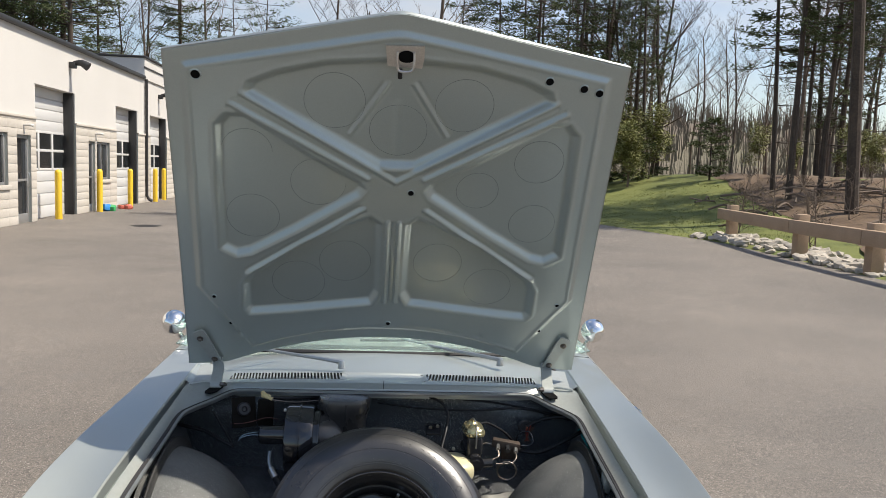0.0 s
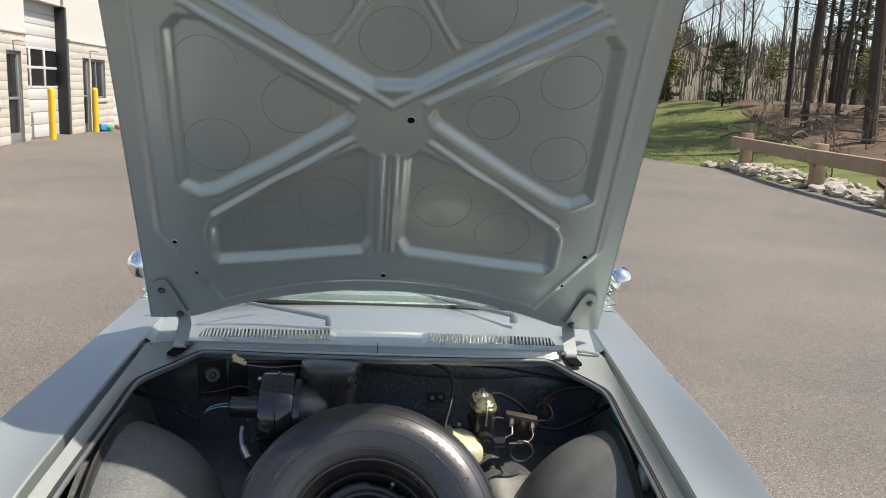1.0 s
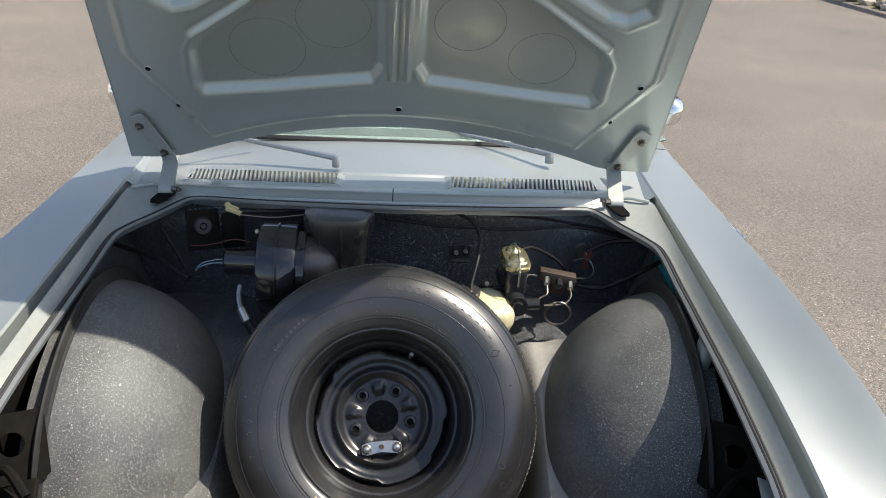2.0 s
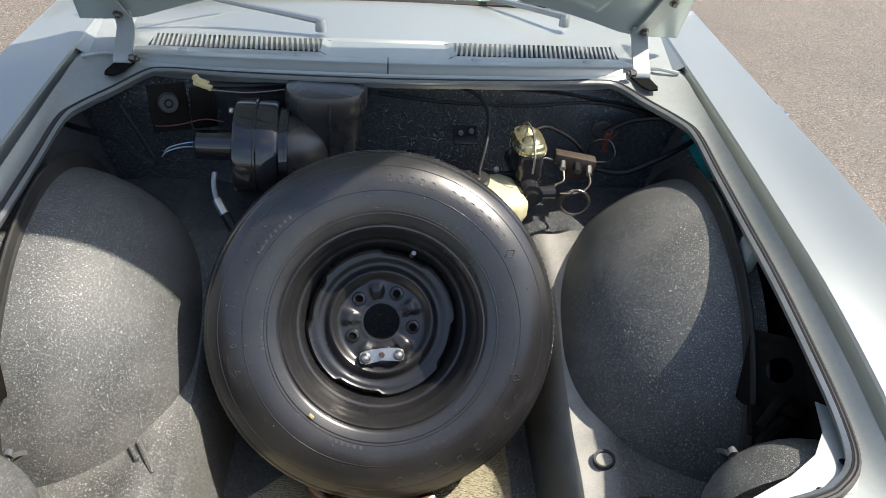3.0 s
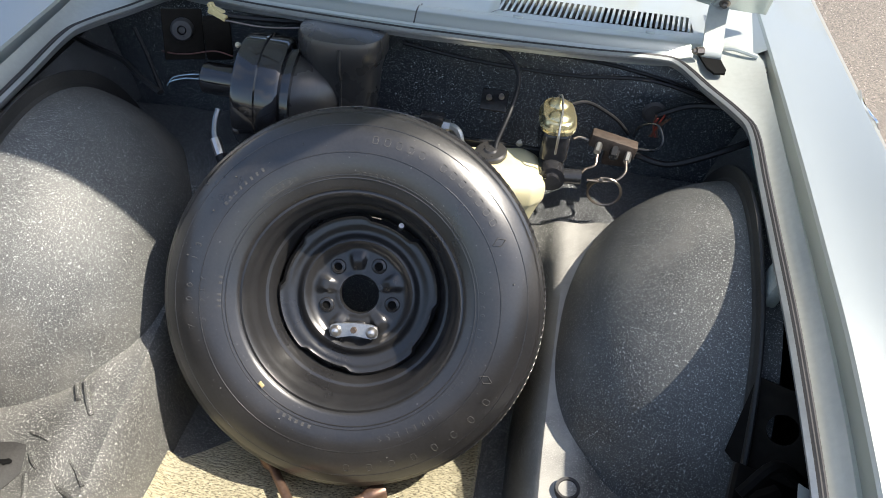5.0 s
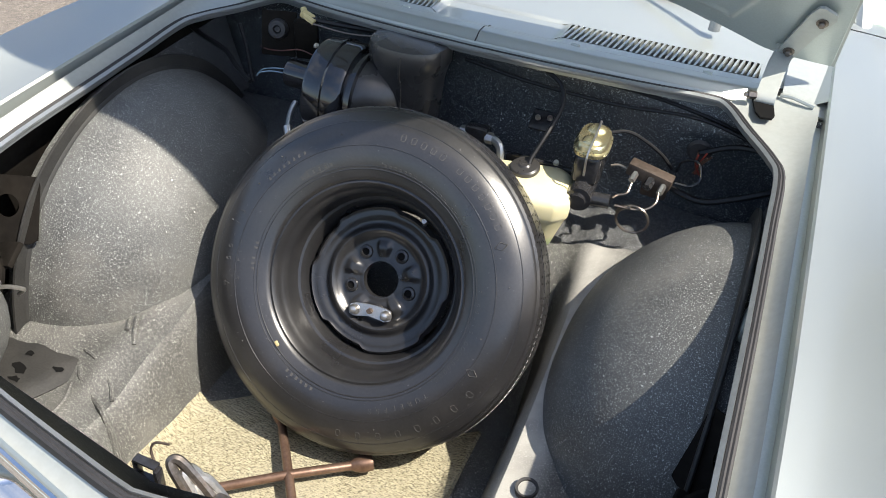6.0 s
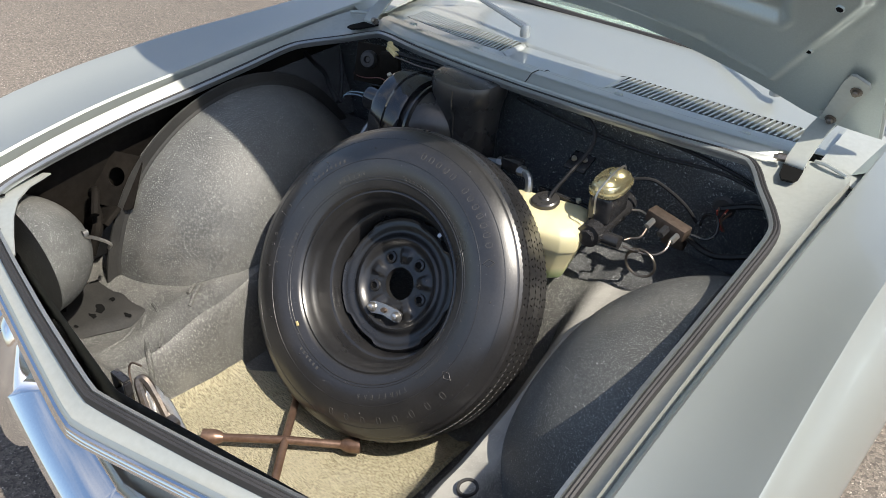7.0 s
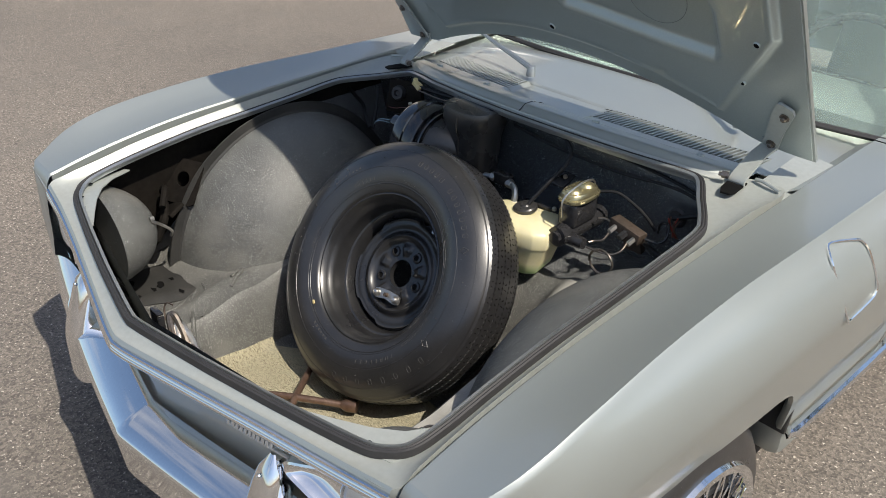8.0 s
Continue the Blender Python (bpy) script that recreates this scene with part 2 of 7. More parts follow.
def asphalt_mat():
    m, n, p = shader("asphalt")
    tc = n.nodes.new("ShaderNodeTexCoord").outputs["Object"]
    stone = n.nodes.new("ShaderNodeTexVoronoi")
    stone.inputs["Scale"].default_value = 150.0
    link(n, tc, stone.inputs["Vector"])
    hue = ramp_node(n, stone.outputs["Color"], 0.1, 0.95, (0.085, 0.076, 0.067, 1), (0.30, 0.262, 0.225, 1))
    fine = noise_node(n, tc, 300.0, 3.0, 0.7)
    big = noise_node(n, tc, 0.35, 6.0, 0.6)
    mid = noise_node(n, tc, 3.0, 5.0, 0.6)
    c = mix_node(n, ramp_node(n, fine, 0.42, 0.7), hue, (0.085, 0.078, 0.07))
    c = mix_node(n, ramp_node(n, noise_node(n, tc, 95.0, 2.0, 0.6), 0.64, 0.68), c, (0.55, 0.50, 0.44))
    w = mix_node(n, ramp_node(n, big, 0.35, 0.68), (0.8, 0.8, 0.8), (1.18, 1.16, 1.13))
    x = n.nodes.new("ShaderNodeMix")
    x.data_type, x.blend_type = "RGBA", "MULTIPLY"
    x.inputs["Factor"].default_value = 1.0
    link(n, c, x.inputs["A"])
    link(n, w, x.inputs["B"])
    c = mix_node(n, ramp_node(n, mid, 0.55, 0.8), x.outputs["Result"], (0.15, 0.136, 0.12))
    link(n, c, p.inputs["Base Color"])
    p.inputs["Roughness"].default_value = 0.88
    q = n.nodes.new("ShaderNodeBump")
    q.inputs["Strength"].default_value, q.inputs["Distance"].default_value = 0.6, 0.003
    link(n, stone.outputs["Distance"], q.inputs["Height"])
    link(n, q.outputs["Normal"], p.inputs["Normal"])
    return m


M_ASPHALT = asphalt_mat()
M_GRASS = mat("spring_lawn", (0.125, 0.150, 0.030), 0.9, 0.0, 0.5, 22.0, 0.4, 0.5, second=(0.20, 0.20, 0.055), depth=0.03)
M_LITTER = mat("leaf_litter", (0.135, 0.082, 0.045), 0.95, 0.0, 0.7, 14.0, 0.5, 0.6, second=(0.16, 0.118, 0.078), depth=0.04)
M_BARK = mat("bark", (0.060, 0.043, 0.031), 0.9, 0.0, 2.0, 25.0, 0.4, 0.6, second=(0.115, 0.088, 0.064), depth=0.02)
M_TWIG = mat("grey_twigs", (0.150, 0.112, 0.084), 0.9, 0.0, 1.0, 20.0, 0.3, 0.2)
M_NEEDLE = mat("pine_needles", (0.060, 0.082, 0.024), 0.75, 0.0, 1.1, 12.0, 0.45, 0.2, second=(0.115, 0.135, 0.040))
M_LEAF = mat("young_leaves", (0.20, 0.20, 0.06), 0.7, 0.0, 1.3, 10.0, 0.35, 0.2, second=(0.22, 0.24, 0.06))
M_WOODRAIL = mat("weathered_timber", (0.36, 0.25, 0.16), 0.8, 0.0, 2.2, 40.0, 0.25, 0.3, second=(0.42, 0.31, 0.21))
M_STONE = mat("pale_riprap", (0.46, 0.42, 0.36), 0.85, 0.0, 2.0, 20.0, 0.3, 0.4, second=(0.36, 0.30, 0.23))
M_STUCCO = mat("white_stucco", (0.60, 0.575, 0.54), 0.85, 0.0, 0.6, 40.0, 0.06, 0.15)
M_BLOCK = mat("split_face_block", (0.53, 0.485, 0.425), 0.9, 0.0, 0.9, 30.0, 0.14, 0.5, depth=0.01)
M_OVERDOOR = mat("white_door_paint", (0.60, 0.59, 0.575), 0.5, 0.0, 1.5, 60.0, 0.05, 0.05)
M_FASCIA = mat("dark_metal_and_jamb_shade", (0.035, 0.034, 0.034), 0.5, 0.2, 1.0, 30.0, 0.2, 0.05)
M_BRONZE = mat("aluminium_frame", (0.42, 0.41, 0.40), 0.4, 0.6, 3.0, 60.0, 0.1, 0.03)
M_PANE = mat("dark_window_pane", (0.018, 0.020, 0.022), 0.06, 0.0, 2.0, 10.0, 0.2, 0.0, rvar=0.03)
M_HILL = mat("far_woods", (0.17, 0.135, 0.105), 0.95, 0.0, 0.05, 0.7, 0.35, 0.6, second=(0.11, 0.12, 0.06), depth=0.5)
M_BLUETOY = mat("blue_plastic", (0.03, 0.22, 0.55), 0.45)
M_GREENTOY = mat("green_plastic", (0.05, 0.35, 0.12), 0.45)
M_REDTOY = mat("faded_red_plastic", (0.50, 0.12, 0.08), 0.5)


# building tools
ROOT = {}


def thing(name, m, label, category, group="", kind=""):
    ob = new(name)
    ob.matrix_basis = m
    ob.empty_display_size = 0.1
    ROOT[ob] = m
    return tagged(ob, label, category, group, kind)


def mesh_of(name, bm, material, angle=35.0):
    me = bpy.data.meshes.new(name)
    bm.to_mesh(me)
    bm.free()
    me.polygons.foreach_set("use_smooth", [True] * len(me.polygons))
    me.set_sharp_from_angle(angle=radians(angle))
    me.materials.append(material)
    return me


def part(name, bm, material, parent, label="", local=False, angle=35.0):
    """Link a bmesh as one mesh under a thing or under a part. local: the mesh is already in the thing's own axes."""
    if not local:
        bm.transform(ROOT[parent].inverted())
    bmesh.ops.recalc_face_normals(bm, faces=bm.faces)
    ob = new(name, mesh_of(name, bm, material, angle))
    ob.parent = parent
    ROOT[ob] = ROOT[parent]
    return tagged(ob, label)


def solo(name, bm, material, label="", category="", group="", kind="", angle=35.0, base=(0, 0, 0)):
    """A thing that is one mesh, with its origin at base."""
    bm.transform(Matrix.Translation(-Vector(base)))
    bmesh.ops.recalc_face_normals(bm, faces=bm.faces)
    ob = new(name, mesh_of(name, bm, material, angle))
    ob.matrix_basis = Matrix.Translation(base)
    return tagged(ob, label, category, group, kind)


def box(bm, c, s, bevel=0.0, m=None, seg=2):
    r = bmesh.ops.create_cube(bm, size=1.0)
    vs = r["verts"]
    for v in vs:
        v.co = Vector((v.co.x * s[0], v.co.y * s[1], v.co.z * s[2]))
    if bevel:
        es = list({e for v in vs for e in v.link_edges})
        g = bmesh.ops.bevel(bm, geom=es, offset=bevel, segments=seg, affect="EDGES", profile=0.5)
        vs = list({v for f in g["faces"] for v in f.verts} | {v for v in vs if v.is_valid})
    mm = Matrix.Translation(c) @ (m if m else Matrix())
    for v in vs:
        v.co = mm @ v.co
    return bm


def ring_frame(p, d):
    d = d.normalized()
    a = d.cross(Vector((0, 0, 1)))
    if a.length < 1e-3:
        a = d.cross(Vector((0, 1, 0)))
    a.normalize()
    return a, d.cross(a)


def bridge(bm, rings, closed=True, caps=False):
    n = len(rings[0])
    for a, b in zip(rings, rings[1:]):
        for i in range(n if closed else n - 1):
            j = (i + 1) % n
            bm.faces.new((a[i], a[j], b[j], b[i]))
    if caps:
        bm.faces.new(rings[0])
        bm.faces.new(list(reversed(rings[-1])))


def smooth_path(pts, n=6, closed=False):
    """A smooth curve through the points."""
    pts = [Vector(p) for p in pts]
    out = []
    k = len(pts)
    for i in range(k if closed else k - 1):
        p1, p2 = pts[i], pts[(i + 1) % k]
        p0 = pts[i - 1] if closed or i else p1 * 2 - p2
        p3 = pts[(i + 2) % k] if closed or i + 2 < k else p2 * 2 - p1
        for j in range(n):
            t = j / n
            out.append(0.5 * (2 * p1 + (p2 - p0) * t + (2 * p0 - 5 * p1 + 4 * p2 - p3) * t * t + (3 * p1 - p0 - 3 * p2 + p3) * t ** 3))
    if not closed:
        out.append(pts[-1])
    return out


def tube(bm, pts, r, seg=8, n=5, caps=True, radii=None):
    path = smooth_path(pts, n) if n > 1 else [Vector(p) for p in pts]
    rings = []
    a = None
    for i, p in enumerate(path):
        d = (path[min(i + 1, len(path) - 1)] - path[max(i - 1, 0)]).normalized()
        if a is None:
            a, b = ring_frame(p, d)
        else:
            a = (a - d * a.dot(d)).normalized()
        b = d.cross(a)
        rr = r if radii is None else radii(i / (len(path) - 1))
        rings.append([bm.verts.new(p + (a * math.cos(2 * math.pi * k / seg) + b * math.sin(2 * math.pi * k / seg)) * rr) for k in range(seg)])
    bridge(bm, rings, True, caps)
    return bm


def revolve(bm, prof, m=None, seg=48, closed=False):
    """Turn (radius, height) points round the local z axis."""
    m = m if m else Matrix()
    rings = []
    for k in range(seg):
        c, s = math.cos(2 * math.pi * k / seg), math.sin(2 * math.pi * k / seg)
        rings.append([bm.verts.new(m @ Vector((r * c, r * s, h))) for r, h in prof])
    rings.append(rings[0])
    bridge(bm, rings, closed)
    return bm


def grid(bm, f, us, vs, flip=False):
    """A sheet of f(u, v)."""
    rows = [[bm.verts.new(f(u, v)) for v in vs] for u in us]
    for a, b in zip(rows, rows[1:]):
        for i in range(len(vs) - 1):
            q = (a[i], b[i], b[i + 1], a[i + 1])
            bm.faces.new(q)
    return rows


def steps(a, b, n):
    return [a + (b - a) * i / (n - 1) for i in range(n)]


def prism(bm, outline, depth, m=None):
    """A flat plate with that outline in x, y, from z = 0 to depth."""
    m = m if m else Matrix()
    a = [bm.verts.new(m @ Vector((x, y, 0))) for x, y in outline]
    b = [bm.verts.new(m @ Vector((x, y, depth))) for x, y in outline]
    bridge(bm, [a, b], True, True)
    return bm


def thicken(bm, t):
    bmesh.ops.recalc_face_normals(bm, faces=bm.faces)
    bmesh.ops.solidify(bm, geom=bm.faces[:], thickness=t)
    return bm


def axes(o, x, y, z):
    return Matrix(((x[0], y[0], z[0], o[0]), (x[1], y[1], z[1], o[1]), (x[2], y[2], z[2], o[2]), (0, 0, 0, 1)))


def lerp_table(t, table):
    """Straight-line reading of a table of (key, value)."""
    if t <= table[0][0]:
        return table[0][1]
    for (a, x), (b, y) in zip(table, table[1:]):
        if t <= b:
            return x + (y - x) * (t - a) / (b - a)
    return table[-1][1]


def soft_table(t, table):
    """The same with rounded knees."""
    w = 0.06
    return sum(lerp_table(t + d * w, table) for d in (-1, -0.5, 0, 0.5, 1)) / 5


def sstep(x, a, b):
    t = min(1.0, max(0.0, (x - a) / (b - a)))
    return t * t * (3 - 2 * t)


def B():
    return bmesh.new()


# ground
def edge_x(y):
    """The far edge of the paving."""
    return 8.0 if y < 19.5 else 8.0 - (y - 19.5) * 0.29 + 0.004 * (y - 19.5) ** 2


bm = B()
box(bm, (0, 0, -0.15), (1, 1, 0.2))
for v in bm.verts:
    v.co = Vector((v.co.x * 900, v.co.y * 900 + 100, -0.25 if v.co.z < -0.1 else -0.02 - 0.03))
solo("ground", bm, M_LITTER, "brown leafy woodland ground reaching the horizon", "ground", kind="structure")
bm = B()
grid(bm, lambda t, y: Vector((-40 + (edge_x(y) + 40.25) * t, y, 0.0)), steps(0, 1, 4), steps(-40, 19.5, 5) + steps(21, 56, 24))
solo("road", bm, M_ASPHALT, "grey-brown weathered asphalt parking yard with fine aggregate", "asphalt", kind="structure")

# the car: common shapes
CAR = thing("car", pose(0, 3.45, 0), "silver two-door coupe with open front luggage lid", "car")
GAP_Z = [(1.50, 0.712), (1.53, 0.722), (1.63, 0.751), (1.75, 0.775), (1.88, 0.796), (2.03, 0.809), (2.2, 0.824), (2.4, 0.839), (2.6, 0.852), (2.95, 0.872), (3.4, 0.88)]
CREST_Z = [(1.50, 0.714), (1.53, 0.733), (1.60, 0.770), (1.68, 0.800), (1.8, 0.822), (1.95, 0.840), (2.15, 0.853), (2.4, 0.855), (2.8, 0.864), (3.4, 0.88), (4.4, 0.885), (5.0, 0.88), (5.7, 0.83), (6.0, 0.78)]
WIDE = [(1.50, 0.755), (1.56, 0.805), (1.63, 0.835), (1.72, 0.853), (1.9, 0.868), (2.2, 0.880), (3.0, 0.886), (4.6, 0.886), (5.4, 0.872), (5.9, 0.82), (6.0, 0.78)]
CREST_X = [(1.50, 0.735), (1.56, 0.782), (1.62, 0.803), (1.75, 0.807), (1.95, 0.801), (2.2, 0.797), (3.0, 0.797)]
WHEEL_Y, WHEEL_Y2, WHEEL_R = 2.045, 4.80, 0.305


def arch_z(y):
    """Lower edge of the body side, with the wheel openings."""
    z = 0.37
    for c in (WHEEL_Y, WHEEL_Y2):
        d = abs(y - c) / 0.405
        if d < 1:
            z = max(z, 0.37 + (0.200 - 0.03 * max(0, y - c)) * (1 - d ** (9 if y > c else 3.6)) ** 0.6)
    return z


def side_profile(y):
    """Points of one body side from the gap at the lid outwards and down, as (x, z)."""
    zg, zc, w = soft_table(y, GAP_Z), soft_table(y, CREST_Z), soft_table(y, WIDE)
    k = w / 0.884
    zb = arch_z(y)
    xc = soft_table(y, CREST_X) if y < 4.6 else min(0.797, 0.797 * k + 0.022)
    g = zc - zg
    top = [(0.668, zg - 0.035), (0.668, zg - 0.002), (0.672, zg + 0.002)]
    top += [(0.672 + (xc - 0.004 - 0.672) * t, zg + 0.002 + (g - 0.003) * t ** 1.8) for t in (0.2, 0.4, 0.6, 0.8, 0.94)]
    top += [(xc, zc - 0.0005), (xc + 0.004, zc - 0.0045), (xc + 0.0085, zc - 0.013)]
    e = w - xc
    top += [(xc + e * a, zc - b) for a, b in ((0.36, 0.028), (0.57, 0.050), (0.74, 0.073), (0.86, 0.096), (0.94, 0.117), (0.985, 0.135), (1.0, 0.150))]
    low = zc - 0.150
    side = []
    for i in range(1, 9):
        t = i / 8
        z = low + (zb - low) * t
        side.append((w - 0.17 * (low - z), z))
    a, z = side[-1]
    return top + side + [(a - 0.010, z - 0.001), (a - 0.014, z + 0.012)]


def body_side(name, y0, y1, sgn, n, material=M_PAINT, label=""):
    bm = B()
    ys = sorted(set(steps(y0, y1, n)))
    grid(bm, lambda y, i: Vector((sgn * side_profile(y)[i][0], y, side_profile(y)[i][1])), ys, range(len(side_profile(2.0))))
    return part(name, bm, material, CAR, label)


for sgn in (1, -1):
    body_side("front_fender", 1.535, 2.985, sgn, 90)
    body_side("door", 2.992, 4.085, sgn, 12)
    body_side("rear_fender", 4.092, 5.98, sgn, 60)
    # rounded front end of the fender
    bm = B()
    prof = side_profile(1.535)[1:26]
    def nose(t, i):
        x, z = prof[i]
        c = Vector((0.66, 1.535, 0.58))
        k = math.cos(t * math.pi / 2)
        return Vector((sgn * (c.x + (x - c.x) * (0.04 + 0.96 * k)), 1.535 - 0.028 * math.sin(t * math.pi / 2), c.z + (z - c.z) * (0.04 + 0.96 * k)))
    grid(bm, nose, steps(0, 1, 7), range(len(prof)))
    part("fender_nose", bm, M_PAINT, CAR)
    # sill and inner side
    bm = B()
    tube(bm, [(sgn * 0.836, 2.485, 0.376), (sgn * 0.843, 2.56, 0.375), (sgn * 0.845, 3.4, 0.378), (sgn * 0.845, 4.36, 0.376)], 0.013, 10, 4)
    part("sill", bm, M_CHROME, CAR, "bright metal sill trim")
    bm = B()
    box(bm, (sgn * 0.765, 3.46, 0.30), (0.10, 1.85, 0.13), 0.03)
    part("rocker", bm, M_PAINT, CAR, "painted rocker under the sill")
    bm = B()
    box(bm, (sgn * 0.80, 2.47, 0.465), (0.075, 0.012, 0.17), 0.004, pose(0, 0, 0, -8))
    part("arch_splash_panel", bm, M_TRAY, CAR, "dirty panel behind the wheel")

# opening rim: half outlines of the rubber seal and of the panels round it
SEAL = [(0.0, 2.455, 0.866), (0.16, 2.464, 0.864), (0.33, 2.494, 0.856), (0.45, 2.531, 0.846), (0.50, 2.525, 0.842), (0.55, 2.455, 0.833), (0.598, 2.385, 0.826), (0.619, 2.33, 0.820),
        (0.622, 2.2, 0.803), (0.624, 2.05, 0.786), (0.625, 1.9, 0.770), (0.626, 1.75, 0.745), (0.626, 1.65, 0.724), (0.617, 1.590, 0.710), (0.585, 1.556, 0.702), (0.54, 1.536, 0.699),
        (0.40, 1.502, 0.696), (0.30, 1.480, 0.695), (0.20, 1.459, 0.694), (0.05, 1.431, 0.693), (0.0, 1.424, 0.692)]
OUTER = [(0.0, 2.466, 0.874), (0.16, 2.475, 0.872), (0.33, 2.506, 0.862), (0.47, 2.552, 0.849), (0.56, 2.60, 0.846), (0.648, 2.605, 0.846), (0.650, 2.46, 0.842), (0.650, 2.36, 0.833),
         (0.650, 2.2, 0.818), (0.650, 2.05, 0.803), (0.651, 1.9, 0.785), (0.652, 1.75, 0.762), (0.652, 1.65, 0.740), (0.655, 1.57, 0.722), (0.652, 1.520, 0.706), (0.55, 1.508, 0.690),
         (0.40, 1.480, 0.682), (0.30, 1.459, 0.678), (0.20, 1.437, 0.675), (0.05, 1.405, 0.670), (0.0, 1.397, 0.669)]


def loop_of(half, n=4):
    right = smooth_path(half, n)
    left = [Vector((-p.x, p.y, p.z)) for p in reversed(right[1:-1])]
    return right + left


def sweep_loop(bm, loop, prof):
    """Carry a profile of (outward, up) points round a closed level loop."""
    k = len(loop)
    rings = []
    for i, p in enumerate(loop):
        d = loop[(i + 1) % k] - loop[i - 1]
        d.z = 0
        d.normalize()
        out = Vector((-d.y, d.x, 0))
        rings.append([bm.verts.new(p + out * a + Vector((0, 0, b))) for a, b in prof])
    rings.append(rings[0])
    bridge(bm, rings, True)
    return bm


seal_loop, outer_loop = loop_of(SEAL), loop_of(OUTER)
bm = sweep_loop(B(), seal_loop, [(-0.0115, -0.004), (-0.011, 0.003), (-0.008, 0.0055), (-0.0055, 0.004), (-0.003, 0.0055), (0.000, 0.004), (0.0015, -0.002), (0.001, -0.009), (-0.010, -0.009)])
part("weatherstrip", bm, M_RUBBER, CAR, "black rubber seal round the opening")
bm = sweep_loop(B(), seal_loop, [(-0.019, 0.003), (-0.0125, 0.006), (-0.0115, 0.002), (-0.0115, -0.010), (-0.015, -0.010), (-0.016, -0.004), (-0.019, -0.001)])
part("pinch_flange_trim", bm, M_ALU, CAR, "bright metal edge of the opening")
bm = B()
k = len(seal_loop)
rings = []
for a, b in zip(seal_loop, outer_loop):
    row = []
    for t in (0.0, 0.25, 0.5, 0.75, 0.93, 1.0):
        p = a.lerp(b, t)
        p.z += -0.010 * (1 - t) - 0.004 * math.sin(math.pi * t)
        row.append(bm.verts.new(p))
    q = b.copy()
    q.z -= 0.03
    q.x *= 1.004
    row.append(bm.verts.new(q))
    rings.append(row)
rings.append(rings[0])
bridge(bm, rings, False)
part("gutter", bm, M_GUTTER, CAR, "painted gutter round the opening")
# floor of the groove between fender and gutter
for sgn in (1, -1):
    bm = B()
    grid(bm, lambda y, t: Vector((sgn * (0.645 + 0.03 * t), y, soft_table(y, GAP_Z) - 0.034)), steps(1.52, 2.62, 24), (0, 1))
    part("drip_channel", bm, M_PAINT_IN, CAR)

# front header and face
FRONT = [p for p in smooth_path(OUTER[14:], 6)]
FRONT = [Vector((-p.x, p.y, p.z)) for p in FRONT] + [p for p in reversed(FRONT)][1:]


def front_sheet(bm, offs):
    """Sheet that follows the front edge of the header, by (forward, up) offsets."""
    rings = []
    for p in FRONT:
        rings.append([bm.verts.new(p + Vector((0, -a, b))) for a, b in offs])
    bridge(bm, rings, False)
    return bm


bm = front_sheet(B(), [(-0.002, 0.002), (0.002, -0.001), (0.004, -0.005), (0.003, -0.008)])
part("header_edge", bm, M_PAINT, CAR)
bm = front_sheet(B(), [(0.003, -0.008), (0.008, -0.009), (0.0095, -0.012), (0.008, -0.0145), (0.0095, -0.016), (0.011, -0.019), (0.0095, -0.0215), (0.011, -0.023), (0.012, -0.027), (0.010, -0.031), (0.001, -0.033)])
part("header_molding", bm, M_CHROME, CAR, "thin chrome molding along the nose")
bm = front_sheet(B(), [(0.001, -0.033), (-0.008, -0.037), (-0.022, -0.049), (-0.035, -0.064), (-0.044, -0.082), (-0.047, -0.096), (-0.046, -0.104), (-0.049, -0.116), (-0.055, -0.135), (-0.059, -0.160), (-0.060, -0.20), (-0.060, -0.30)])
part("front_panel", bm, M_PAINT, CAR, "painted recessed nose panel")

# bumper
def bumper_y(x):
    x = abs(x)
    return 1.368 + 0.145 * x + 0.08 * x * x


BUMP = [Vector((x, bumper_y(x), 0)) for x in steps(0, 0.80, 61)] + [Vector((0.818, 1.560, 0)), Vector((0.832, 1.60, 0)), Vector((0.842, 1.66, 0)), Vector((0.850, 1.74, 0))]
BUMP = [Vector((-p.x, p.y, 0)) for p in reversed(BUMP[1:])] + BUMP
bm = B()
rings = []
for i, p in enumerate(BUMP):
    d = (BUMP[min(i + 1, len(BUMP) - 1)] - BUMP[max(i - 1, 0)]).normalized()
    out = Vector((d.y, -d.x, 0))
    wing = sstep(abs(p.x), 0.43, 0.455)
    mid_bar = [(-0.078, 0.492), (-0.060, 0.490), (-0.020, 0.472), (0.000, 0.458), (0.005, 0.452), (0.007, 0.445), (0.004, 0.42), (0.0, 0.385), (-0.003, 0.355), (-0.008, 0.340), (-0.02, 0.332), (-0.03, 0.335), (-0.02, 0.36), (-0.04, 0.45)]
    wing_bar = [(-0.072, 0.524), (-0.056, 0.524), (-0.030, 0.516), (-0.008, 0.502), (0.002, 0.490), (0.007, 0.474), (0.009, 0.43), (0.006, 0.385), (0.001, 0.355), (-0.006, 0.340), (-0.02, 0.332), (-0.03, 0.335), (-0.02, 0.36), (-0.04, 0.46)]
    rings.append([bm.verts.new(p + out * (a + (c - a) * wing) + Vector((0, 0, b + (e - b) * wing))) for (a, b), (c, e) in zip(mid_bar, wing_bar)])
bridge(bm, rings, True, True)
bumper = part("front_bumper", bm, M_CHROME, CAR, "polished chrome front bumper")
